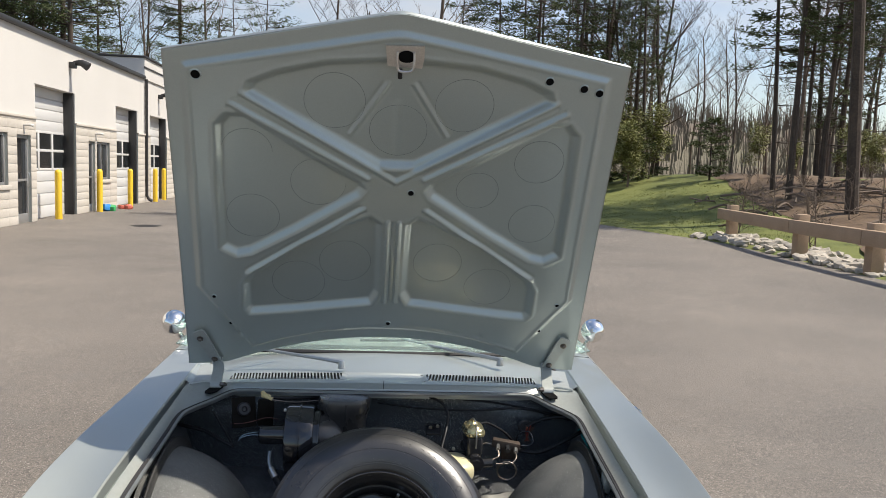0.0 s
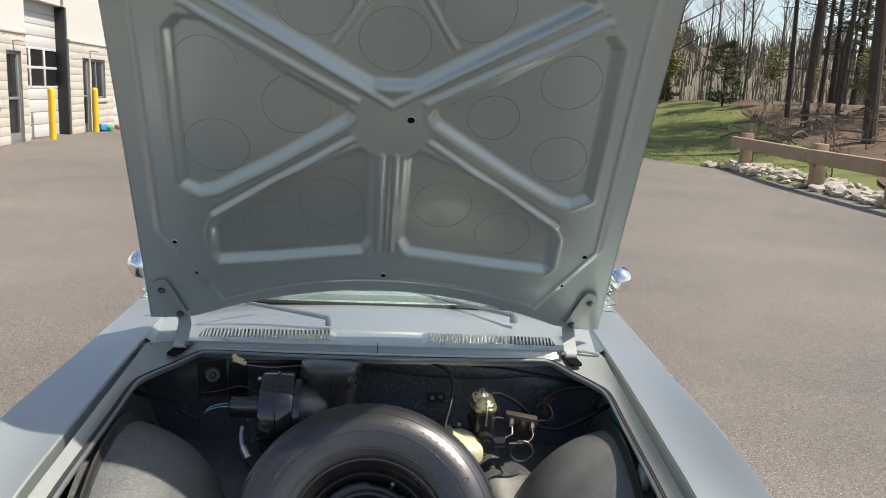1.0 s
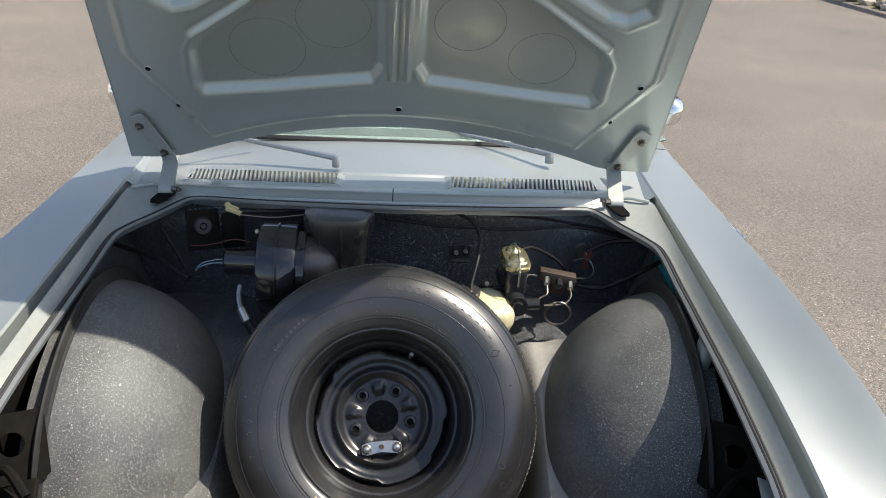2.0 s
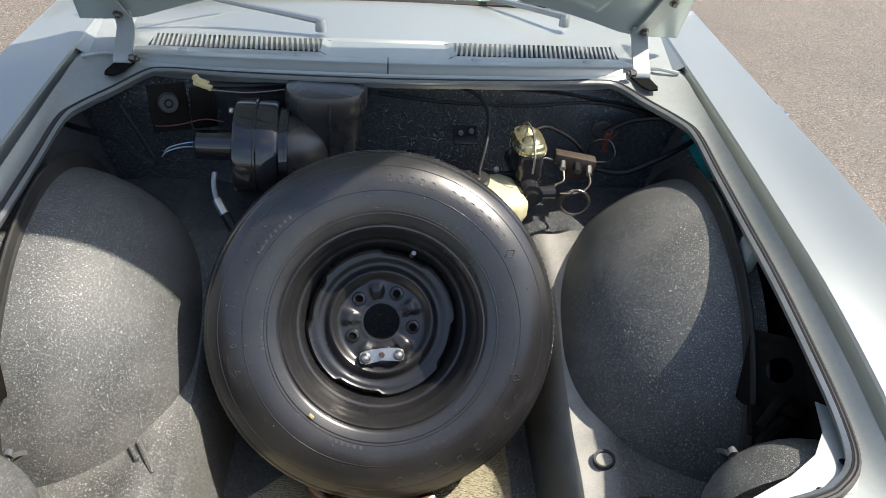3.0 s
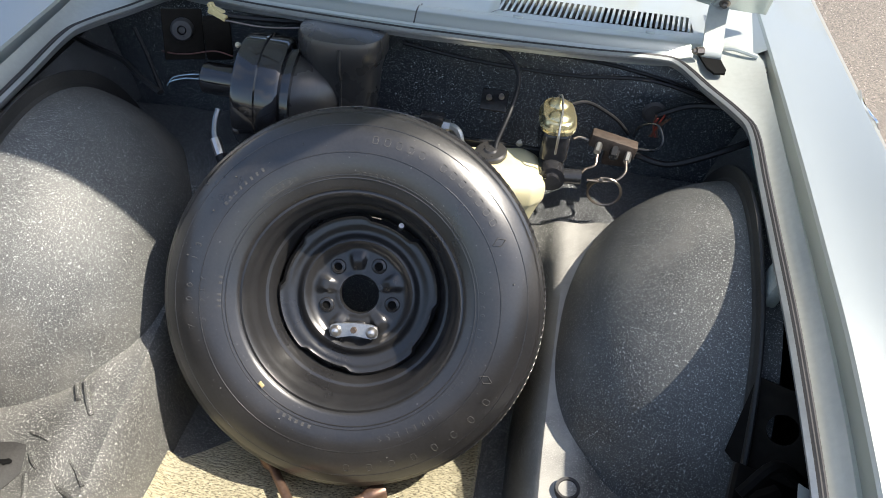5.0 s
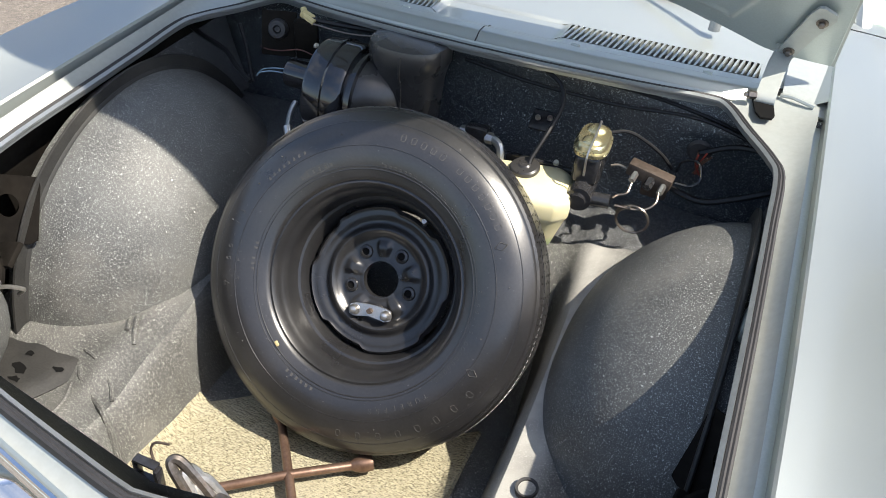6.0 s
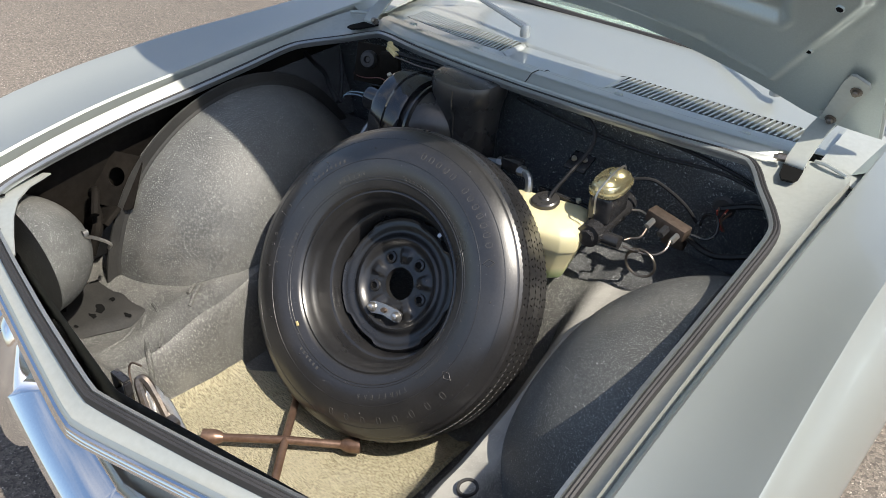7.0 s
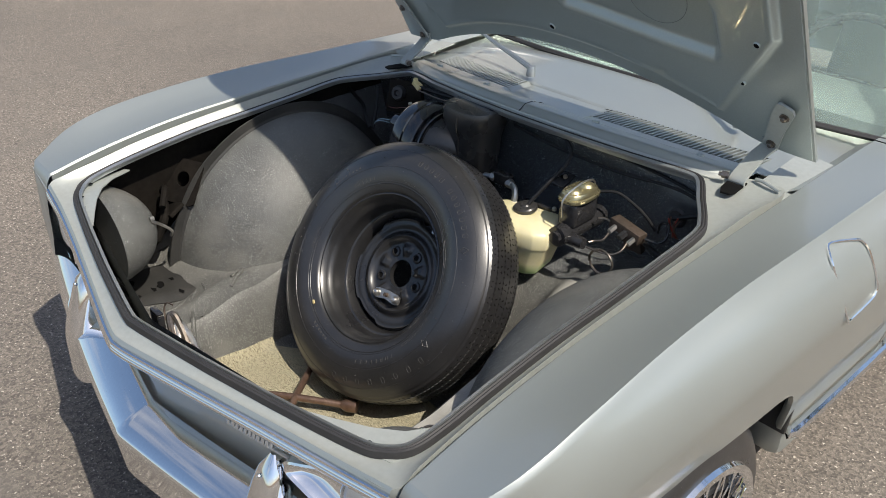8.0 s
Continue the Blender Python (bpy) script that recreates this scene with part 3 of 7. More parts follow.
for sgn in (1, -1):
    bm = B()
    c = Vector((sgn * 0.388, bumper_y(0.388) - 0.004, 0))
    rings = []
    for i in range(13):
        t = i / 12
        z = 0.335 + 0.272 * t
        back = 0.045 * sstep(t, 0.35, 1.0)
        wd = 0.046 * (1 - 0.35 * t) * math.sqrt(max(0.04, 1 - max(0, (t - 0.72) / 0.28) ** 2.2))
        dp = 0.030 * math.sqrt(max(0.05, 1 - max(0, (t - 0.80) / 0.20) ** 2.2))
        rings.append([bm.verts.new(c + Vector((wd * math.copysign(abs(math.cos(a)) ** 0.6, math.cos(a)), 0.012 + back - dp * (math.sin(a) if math.sin(a) > 0 else math.sin(a) * 1.4), z))) for a in steps(0, 2 * math.pi * 19 / 20, 20)])
    bridge(bm, rings, True, True)
    revolve(bm, [(0, 0.004), (0.004, 0.003), (0.005, 0.0)], axes(c + Vector((0, 0.024, 0.575)), (1, 0, 0), (0, 0.2, 1), (0, -1, 0.2)), 10)
    part("bumper_guard", bm, M_CHROME, bumper, "upright chrome bumper guard", local=False)

# headlamps, two a side in one bezel
for sgn in (1, -1):
    def lamp_frame(x):
        p = Vector((sgn * x, 1.472 + 0.20 * (x - 0.35), 0.604))
        return axes(p, (sgn * 0.98, 0.20, 0), (0, 0, 1), (sgn * 0.2, -0.98, 0.0))
    bm = B()
    f = lamp_frame(0.592)
    loop_a, loop_b, loop_c, loop_d = [], [], [], []
    for i in range(40):
        a = 2 * math.pi * i / 40
        c, s = math.cos(a), math.sin(a)
        ex = math.copysign(abs(c) ** 0.6, c) * 0.172
        ez = (math.copysign(abs(s) ** 0.75, s) * 0.064) * (0.42 + 0.58 * sstep(ex, -0.172, -0.02)) + 0.006
        for lst, k, h in ((loop_a, 1.0, -0.04), (loop_b, 1.0, 0.006), (loop_c, 0.965, 0.009), (loop_d, 0.93, 0.004)):
            lst.append(bm.verts.new(f @ Vector((ex * k, ez * k, h))))
    bridge(bm, [loop_a, loop_b, loop_c, loop_d], True)
    lamp = part("headlamp_pair", bm, M_CHROME, CAR, "oval chrome headlamp bezel")
    bm = B()
    rings = []
    for k, h in ((0.93, 0.004), (0.86, -0.010), (0.70, -0.022), (0.4, -0.027), (0.05, -0.028)):
        ring = []
        for i in range(40):
            c, s = math.cos(2 * math.pi * i / 40), math.sin(2 * math.pi * i / 40)
            ex = math.copysign(abs(c) ** 0.6, c) * 0.172
            ez = (math.copysign(abs(s) ** 0.75, s) * 0.064) * (0.42 + 0.58 * sstep(ex, -0.172, -0.02)) + 0.006
            ring.append(bm.verts.new(f @ Vector((ex * k, ez * k, h))))
        rings.append(ring)
    bridge(bm, rings, True, False)
    part("bezel_dish", bm, M_CHROME, lamp, "polished lamp dish")
    for x in (0.594, 0.704):
        bm = B()
        revolve(bm, [(0.0, 0.014), (0.025, 0.012), (0.040, 0.007), (0.052, -0.002), (0.055, -0.006), (0.056, -0.03)], lamp_frame(x) @ pose(0, 0.005, 0), 32)
        head = part("headlamp", bm, M_CLEARLENS, lamp, "clear fluted headlamp lens")
        bm = B()
        revolve(bm, [(0.054, -0.004), (0.056, -0.001), (0.059, -0.004), (0.060, -0.03)], lamp_frame(x) @ pose(0, 0.005, 0), 32)
        part("lamp_ring", bm, M_CHROME, lamp)

    bm = B()
    box(bm, (sgn * 0.712, 1.541, 0.545), (0.145, 0.010, 0.31), 0.004, pose(0, 0, 0, 0, 0, sgn * 3))
    part("lamp_surround", bm, M_CHROME, CAR, "polished outer end of the headlamp bezel")

for sgn in (1, -1):
    bm = B()
    def brow(u, v):
        x = 0.636 + 0.130 * u
        top = 0.694 + 0.020 * u
        return Vector((sgn * x, 1.513 + 0.012 * u + 0.012 * v * v, top + (0.628 - top) * v))
    grid(bm, brow, steps(0, 1, 8), steps(0, 1, 8))
    part("lamp_brow", thicken(bm, 0.003), M_PAINT, CAR, "painted brow over the outer headlamp")

# nose script: plain slanted bars
bm = B()
for i in range(11):
    x = 0.292 + i * 0.0098
    hgt = (0.030, 0.016, 0.016, 0.016, 0.018, 0.016, 0.016, 0.022, 0.016, 0.016, 0.018)[i]
    box(bm, (x, 1.463 + 0.215 * (x - 0.29) + 0.0, 0.618 + hgt * 0.5), (0.007, 0.006, hgt), 0.001, pose(0, 0, 0, 0, 14, 12))
box(bm, (0.36, 1.479, 0.618), (0.145, 0.006, 0.004), 0.001, pose(0, 0, 0, 0, 0, 12))
part("nose_emblem", bm, M_CLEARLENS, CAR, "small chrome script emblem")

# cowl with its two air grilles
def cowl(x, s):
    """s: metres behind the front lip."""
    y = 2.466 + 0.40 * x * x + s * (1 - 0.10 * x * x)
    z = 0.874 - 0.13 * x * x
    z -= 0.007 * (1 - sstep(abs(x), 0.130, 0.142)) * sstep(s, 0.088, 0.096) * (1 - sstep(s, 0.186, 0.198))
    z += 0.016 * sstep(s, 0.0, 0.03) - 0.010 * sstep(s, 0.055, 0.075) + 0.018 * sstep(s, 0.16, 0.45) - 0.004
    return Vector((x, y, z))


V0, V1 = 0.108, 0.190
def cowl_sheet(x0, x1, s0, s1, nx, ns):
    bm = B()
    grid(bm, lambda x, s: cowl(x, s), steps(x0, x1, nx), steps(s0, s1, ns))
    return bm


cowl_bm = cowl_sheet(-0.56, 0.56, -0.012, V0, 90, 30)
grid(cowl_bm, lambda x, s: cowl(x, s), steps(-0.645, 0.645, 90), [V1, V1 + 0.004, V1 + 0.008, V1 + 0.012] + steps(V1 + 0.03, 0.47, 12))
for x0, x1 in ((-0.145, 0.145), (0.535, 0.645), (-0.645, -0.535)):
    grid(cowl_bm, lambda x, s: cowl(x, s), steps(x0, x1, 40), steps(V0, V1, 6))
for sgn in (1, -1):
    grid(cowl_bm, lambda x, s: cowl(x, s), steps(sgn * 0.56, sgn * 0.645, 5), steps(0.055, V0, 5))
cowl_ob = part("cowl", cowl_bm, M_PAINT, CAR, "painted cowl between lid and windscreen")
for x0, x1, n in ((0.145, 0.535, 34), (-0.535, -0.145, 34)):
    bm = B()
    # added black sheet paints the shade seen between the slats
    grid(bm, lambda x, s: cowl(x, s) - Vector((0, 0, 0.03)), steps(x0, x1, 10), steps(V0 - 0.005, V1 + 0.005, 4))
    part("grille_shade_sheet", bm, M_HOLE, cowl_ob)
    for i in range(n):
        x = x0 + (x1 - x0) * (i + 0.5) / n
        bm = B()
        a, b = cowl(x, V0), cowl(x, V1)
        lean = 0.016 if x > 0 else -0.016
        m = Vector(((0.0026, 0, 0)))
        ring = []
        for p, dx in ((a, -lean * 0.3), (b, lean * 0.3)):
            q = p + Vector((dx, 0, 0))
            ring.append([bm.verts.new(q + o) for o in (Vector((-0.0024, 0, 0.0015)), Vector((0.0024, 0, 0.0015)), Vector((0.0024, 0, -0.018)), Vector((-0.0024, 0, -0.018)))])
        bridge(bm, ring, True, True)
        part("grille_slat", bm, M_PAINT, cowl_ob)
for x in (-0.44, -0.185, 0.185, 0.44):
    bm = B()
    c = cowl(x, 0.062)
    box(bm, c + Vector((0, 0, 0.002)), (0.018, 0.012, 0.008), 0.003)
    part("cowl_pad", bm, M_PAINT, cowl_ob)
bm = B()
tube(bm, [cowl(0, s) + Vector((0, 0, 0.0004)) for s in steps(0.0, 0.10, 9)], 0.0013, 5, 1)
part("cowl_seam", bm, M_RUBBER, cowl_ob)

# hinge pockets, their dark depth painted by flat black plates, and straps
for sgn in (1, -1):
    bm = B()
    prism(bm, [(0.534, 2.576), (0.572, 2.585), (0.580, 2.520), (0.576, 2.504), (0.556, 2.500), (0.545, 2.520)], 0.004, Matrix.Diagonal((sgn, 1, 1, 1)) @ pose(0, 0, 0.8385))
    part("hinge_pocket_shade", bm, M_HOLE, CAR, "flat black plate painted as the hinge pocket's shade")
    bm = B()
    tube(bm, [(sgn * 0.582, 2.600, 0.850), (sgn * 0.60, 2.596, 0.853), (sgn * 0.62, 2.592, 0.851), (sgn * 0.645, 2.585, 0.848)], 0.0045, 8, 3)
    part("cowl_end_flange", bm, M_GUTTER, CAR)

    bm = B()
    grid(bm, lambda x, y: Vector((sgn * x, y, 0.838 + 0.12 * (y - 2.59) - 0.10 * (x - 0.6))), steps(0.585, 0.672, 5), steps(2.585, 2.80, 6))
    part("cowl_corner", thicken(bm, 0.004), M_GUTTER, CAR, "pale painted corner behind the hinge")

# windscreen, cabin and tail
def screen(x, t):
    """Windscreen: t from the base (0) to the header (1)."""
    b = Vector((x, 3.03 - 0.13 + 0.30 * x * x * 0.9, 0.888 - 0.05 * x * x))
    h = Vector((x * 0.80, 3.62 + 0.14 * x * x, 1.265 - 0.035 * x * x))
    p = b.lerp(h, t)
    p.z += 0.03 * math.sin(math.pi * t)
    return p


bm = B()
grid(bm, lambda x, t: screen(x, t), steps(-0.70, 0.70, 26), steps(0.0, 1, 12))
ob = part("windscreen", thicken(bm, 0.006), M_GLASS, CAR, "clear curved windscreen")
ob.visible_shadow = False
for sgn in (1, -1):
    bm = B()
    tube(bm, [screen(sgn * 0.715, t) + Vector((sgn * 0.006, 0, 0)) for t in steps(-0.05, 1.0, 8)], 0.022, 10, 2)
    part("windscreen_pillar", bm, M_PAINT, CAR)
    bm = B()
    tube(bm, [screen(sgn * 0.695, t) + Vector((0, -0.004, 0.006)) for t in steps(0.0, 1.0, 8)], 0.007, 6, 2)
    part("pillar_trim", bm, M_CHROME, CAR, "chrome windscreen trim")
bm = B()
tube(bm, [screen(x, 0.0) + Vector((0, -0.006, 0.004)) for x in steps(-0.70, 0.70, 15)], 0.008, 6, 2)
part("screen_base_trim", bm, M_RUBBER, CAR)


def roof(x, t):
    y = 3.62 + 1.05 * t
    return Vector((x * (0.80 + 0.04 * math.sin(math.pi * t)), y + 0.14 * x * x * (1 - t), 1.265 + 0.045 * math.sin(math.pi * min(1, t * 1.1)) - 0.045 * x * x))


bm = B()
grid(bm, roof, steps(-0.72, 0.72, 18), steps(0, 1, 14))
part("roof", thicken(bm, 0.02), M_PAINT, CAR)
def back_glass(x, t):
    a = roof(x, 1)
    b = Vector((x, 5.35 - 0.1 * x * x, 0.895 - 0.04 * x * x))
    p = a.lerp(b, t)
    p.z += 0.03 * math.sin(math.pi * t)
    return p


bm = B()
grid(bm, back_glass, steps(-0.66, 0.66, 14), steps(0, 1, 10))
ob = part("rear_window", thicken(bm, 0.006), M_GLASS, CAR)
ob.visible_shadow = False
for sgn in (1, -1):
    bm = B()
    def quarter(t, s):
        a = back_glass(sgn * 0.66, t)
        b = Vector((sgn * 0.80, 4.55 + 0.85 * t, 0.885))
        return a.lerp(b, s)
    grid(bm, quarter, steps(0, 1, 8), steps(0, 1, 5))
    part("roof_quarter", thicken(bm, 0.012), M_PAINT, CAR)
    bm = B()
    def side_glass(t, s):
        a = screen(sgn * 0.72, min(1, t * 2.2)) if t < 0.4545 else roof(sgn * 0.72, (t - 0.4545) / 0.5455)
        b = Vector((sgn * 0.815, 3.05 + 1.5 * t, 0.882))
        return b.lerp(a, s)
    grid(bm, side_glass, steps(0, 1, 14), steps(0, 1, 5))
    ob = part("side_window", thicken(bm, 0.005), M_GLASS, CAR)
    ob.visible_shadow = False
    # top of the door and shoulder inside the glass
    bm = B()
    grid(bm, lambda y, t: Vector((sgn * (0.674 - 0.034 * t), y, soft_table(y, GAP_Z) + 0.001 - 0.020 * t)), steps(2.62, 2.985, 8), (0, 1))
    part("cowl_side", bm, M_PAINT, CAR)
bm = B()
def deck(x, t):
    return Vector((x * (1 - 0.06 * t), 5.33 + 0.66 * t - 0.1 * x * x * (1 - t), 0.885 - 0.07 * t * t - 0.04 * x * x))
grid(bm, deck, steps(-0.80, 0.80, 14), steps(0, 1, 8))
part("engine_lid", thicken(bm, 0.015), M_PAINT, CAR)
bm = B()
grid(bm, lambda x, t: Vector((x, 5.975 + 0.05 * math.sin(math.pi * t), 0.81 - 0.5 * t)), steps(-0.79, 0.79, 10), steps(0, 1, 8))
part("tail_panel", thicken(bm, 0.015), M_PAINT, CAR)
bm = B()
tube(bm, [(-0.84, 5.8, 0.48), (-0.8, 6.0, 0.48), (-0.4, 6.06, 0.48), (0.4, 6.06, 0.48), (0.8, 6.0, 0.48), (0.84, 5.8, 0.48)], 0.05, 10, 6)
part("rear_bumper", bm, M_CHROME, CAR, "polished chrome rear bumper")
for x in (-0.6, -0.45, 0.45, 0.6):
    bm = B()
    revolve(bm, [(0, 0.02), (0.05, 0.015), (0.06, 0.0)], axes((x, 6.02, 0.68), (1, 0, 0), (0, 0, -1), (0, 1, 0)), 24)
    part("tail_lamp", bm, mat("red_lens", (0.4, 0.01, 0.01), 0.2), CAR, "round red tail lamp")
# cabin inside: dash, seats, floor
bm = B()
box(bm, (0, 3.28, 0.80), (1.38, 0.34, 0.16), 0.05)
part("dashboard", bm, M_MAROON, CAR, "dark padded dashboard")
bm = B()
box(bm, (0, 3.9, 0.26), (1.6, 2.3, 0.05), 0.01)
part("cabin_floor", bm, M_MAROON, CAR)
for sgn in (1, -1):
    bm = B()
    box(bm, (sgn * 0.34, 3.86, 0.48), (0.5, 0.5, 0.16), 0.06, None, 3)
    box(bm, (sgn * 0.34, 4.14, 0.78), (0.5, 0.15, 0.52), 0.06, pose(0, 0, 0, -14), 3)
    part("front_seat", bm, M_MAROON, CAR, "dark vinyl bucket seat")
bm = B()
revolve(bm, [(0.18 + 0.013 * math.cos(a), 0.013 * math.sin(a)) for a in steps(0, 2 * math.pi * 7 / 8, 8)], pose(0.36, 3.52, 0.86, 62), 32, True)
box(bm, (0.36, 3.50, 0.85), (0.34, 0.02, 0.03), 0.008, pose(0, 0, 0, 62))
part("steering_wheel", bm, M_PLASTIC, CAR)
bm = B()
box(bm, (0, 3.72, 0.20), (1.5, 4.4, 0.06), 0.02)
part("underbody", bm, M_DARK, CAR)

# wipers
for x0, dx, dy in ((-0.150, -0.37, 0.13), (0.42, -0.36, 0.20)):
    bm = B()
    p = Vector((x0, 2.675 + 0.4 * x0 * x0 * 0.5, 0.892))
    if x0 > 0:
        p = Vector((x0, 2.80, 0.882))
    revolve(bm, [(0.0, 0.030), (0.009, 0.028), (0.012, 0.020), (0.013, 0.0)], Matrix.Translation(p - Vector((0, 0, 0.006))), 16)
    tube(bm, [p + Vector((0, 0, 0.016)), p + Vector((dx * 0.25, dy * 0.25, 0.022)), p + Vector((dx * 0.6, dy * 0.62, 0.028)), p + Vector((dx, dy, 0.042))], 0.006, 8, 4, radii=lambda t: 0.0085 - 0.004 * t)
    wiper = part("wiper_arm", bm, M_ALU, CAR, "dull silver wiper arm")
    bm = B()
    q = p + Vector((dx, dy, 0.036))
    tube(bm, [q + Vector((-0.16, -0.015, 0.0)), q, q + Vector((0.16, 0.03, 0.0))], 0.005, 6, 4)
    part("wiper_blade", bm, M_RUBBER, wiper)

# door mirrors
for sgn in (1, -1):
    bm = B()
    f = axes((sgn * 0.872, 3.235, 0.925), (1, 0, 0), (0, 0, 1), (0, -1, 0))
    revolve(bm, [(0.0, 0.045), (0.02, 0.042), (0.036, 0.030), (0.047, 0.008), (0.05, -0.012), (0.046, -0.016)], f, 28)
    tube(bm, [(sgn * 0.862, 3.245, 0.895), (sgn * 0.845, 3.25, 0.862), (sgn * 0.83, 3.26, 0.84)], 0.012, 10, 4)
    mirror = part("door_mirror", bm, M_CHROME, CAR, "round chrome door mirror")
    bm = B()
    revolve(bm, [(0.0, -0.014), (0.045, -0.0145)], f, 24)
    part("mirror_glass", bm, M_CHROME, mirror)

# fuel flap and side trim on the near fender
def side_at(y, z, sgn=1, out=0.0):
    pr = side_profile(y)[8:26]
    x = lerp_table(-z, [(-b, a) for a, b in pr])
    return Vector((sgn * (x + out), y, z))


flap = [(2.424, 0.815), (2.434, 0.832), (2.458, 0.840), (2.535, 0.829), (2.556, 0.820), (2.566, 0.800), (2.578, 0.738), (2.574, 0.718), (2.556, 0.708), (2.482, 0.694), (2.462, 0.698), (2.450, 0.712)]
bm = B()
line3 = smooth_path([side_at(y, z, 1, 0.003) for y, z in flap], 5, True)
tube(bm, line3 + [line3[0]], 0.0028, 5, 1, False)
part("fuel_flap_seam", bm, M_CHROME, CAR, "bright edge of the fuel flap")

# wheels
def car_wheel(c, sgn):
    w = part("wheel", revolve(B(), [(0.19, -0.09), (0.2, -0.05), (0.2, 0.05), (0.19, 0.09), (0.175, 0.09), (0.16, 0.03), (0.16, -0.09)], axes(c, (0, 1, 0), (0, 0, 1), (sgn, 0, 0)), 36, True), M_RIM, CAR)
    f = axes(c, (0, 1, 0), (0, 0, 1), (sgn, 0, 0))
    bm = revolve(B(), [(0.185, 0.06), (0.192, 0.080), (0.225, 0.090), (0.262, 0.086), (0.285, 0.072), (0.298, 0.06), (0.303, 0.04), (0.305, 0.0), (0.303, -0.04), (0.298, -0.06), (0.26, -0.086), (0.2, -0.085), (0.185, -0.06)], f, 56, True)
    part("tyre", bm, M_TYRE, w)
    bm = revolve(B(), [(0.236, 0.088), (0.232, 0.098), (0.216, 0.098), (0.200, 0.080)], f, 48)
    part("wheel_trim_ring", bm, M_CHROME, w, "chrome wheel trim ring")
    bm = revolve(B(), [(0.0, 0.145), (0.02, 0.142), (0.034, 0.128), (0.04, 0.095), (0.05, 0.08), (0.06, 0.06)], f, 28)
    part("hub_cap", bm, M_CHROME, w)
    for i in range(48):
        a = 2 * math.pi * i / 48
        b = a + (0.36 if i % 2 else -0.36)
        h = 0.125 if i % 4 < 2 else 0.090
        bm = B()
        tube(bm, [f @ Vector((0.036 * math.cos(a), 0.036 * math.sin(a), h)), f @ Vector((0.214 * math.cos(b), 0.214 * math.sin(b), 0.092))], 0.0030, 5, 1)
        part("spoke", bm, M_CHROME, w)
    bm = revolve(B(), [(0.0, 0.05), (0.215, 0.075)], f, 28)
    part("wheel_dish", bm, M_DARK, w)


for y in (WHEEL_Y, WHEEL_Y2):
    for sgn in (1, -1):
        car_wheel((sgn * 0.772, y, WHEEL_R), sgn)

# the lid, standing open
LID_O, LID_V, LID_W = Vector((0, 2.6452, 0.94)), Vector((0, -0.537, 0.8436)), Vector((0, -0.8436, -0.537))


def lid_point(u, v, h):
    return LID_O + Vector((u + 0.026 * v - 0.004, 0, 0)) + LID_V * v + LID_W * h


def lid_bottom(u):
    a = 0.076 - 0.5 * u * u
    return a if a > -0.045 else -0.045 - 0.02 * (1 - math.exp((a + 0.045) / 0.02))


def lid_top(u):
    return 1.222 - 0.2 * math.sqrt(u * u + 0.0004)


def lid_half(v):
    return 0.663 - 0.046 * v


def seg_dist(u, v, a, b):
    du, dv = b[0] - a[0], b[1] - a[1]
    t = ((u - a[0]) * du + (v - a[1]) * dv) / (du * du + dv * dv)
    s = ((u - a[0]) * dv - (v - a[1]) * du) / math.hypot(du, dv)
    tc = min(1, max(0, t))
    return math.hypot(u - a[0] - du * tc, v - a[1] - dv * tc), s, t


def bumpf(d, c, w):
    return math.exp(-((d - c) / w) ** 2)


LID_MID = 0.008
TOP_FIELD = [(-0.02, 1.098), (0.20, 1.080), (0.335, 1.046), (0.402, 1.014), (0.410, 0.985), (0.385, 0.968), (0.22, 0.868), (0.05, 0.764), (-0.02, 0.764)]
SIDE_FIELD = [(0.090, 0.685), (0.102, 0.708), (0.235, 0.788), (0.42, 0.916), (0.470, 0.918), (0.500, 0.885), (0.512, 0.68), (0.520, 0.455), (0.475, 0.428), (0.43, 0.440), (0.29, 0.530), (0.105, 0.662)]
LOW_FIELD = [(0.040, 0.560), (0.072, 0.588), (0.145, 0.553), (0.275, 0.480), (0.44, 0.347), (0.460, 0.31), (0.464, 0.205), (0.45, 0.186), (0.30, 0.204), (0.13, 0.230), (0.06, 0.240), (0.036, 0.286)]
# beads pressed into the braces: from, to, height, half width
BEADS = [((0.082, 0.724), (0.458, 0.953), 0.0085, 0.0065), ((0.0, 0.713), (0.425, 0.985), 0.0075, 0.0065), ((0.092, 0.616), (0.445, 0.360), 0.0085, 0.0065), ((0.017, 0.57), (0.017, 0.25), 0.0075, 0.005), ((0.036, 1.017), (0.134, 0.861), 0.0060, 0.005)]


def inside(u, v, poly):
    """Signed distance to a closed outline, positive inside."""
    best, odd = 9.0, False
    for (x0, y0), (x1, y1) in zip(poly, poly[1:] + poly[:1]):
        dx, dy = x1 - x0, y1 - y0
        t = min(1.0, max(0.0, ((u - x0) * dx + (v - y0) * dy) / (dx * dx + dy * dy)))
        best = min(best, (u - x0 - t * dx) ** 2 + (v - y0 - t * dy) ** 2)
        if (y0 > v) != (y1 > v) and u < x0 + (v - y0) * dx / dy:
            odd = not odd
    return math.sqrt(best) if odd else -math.sqrt(best)


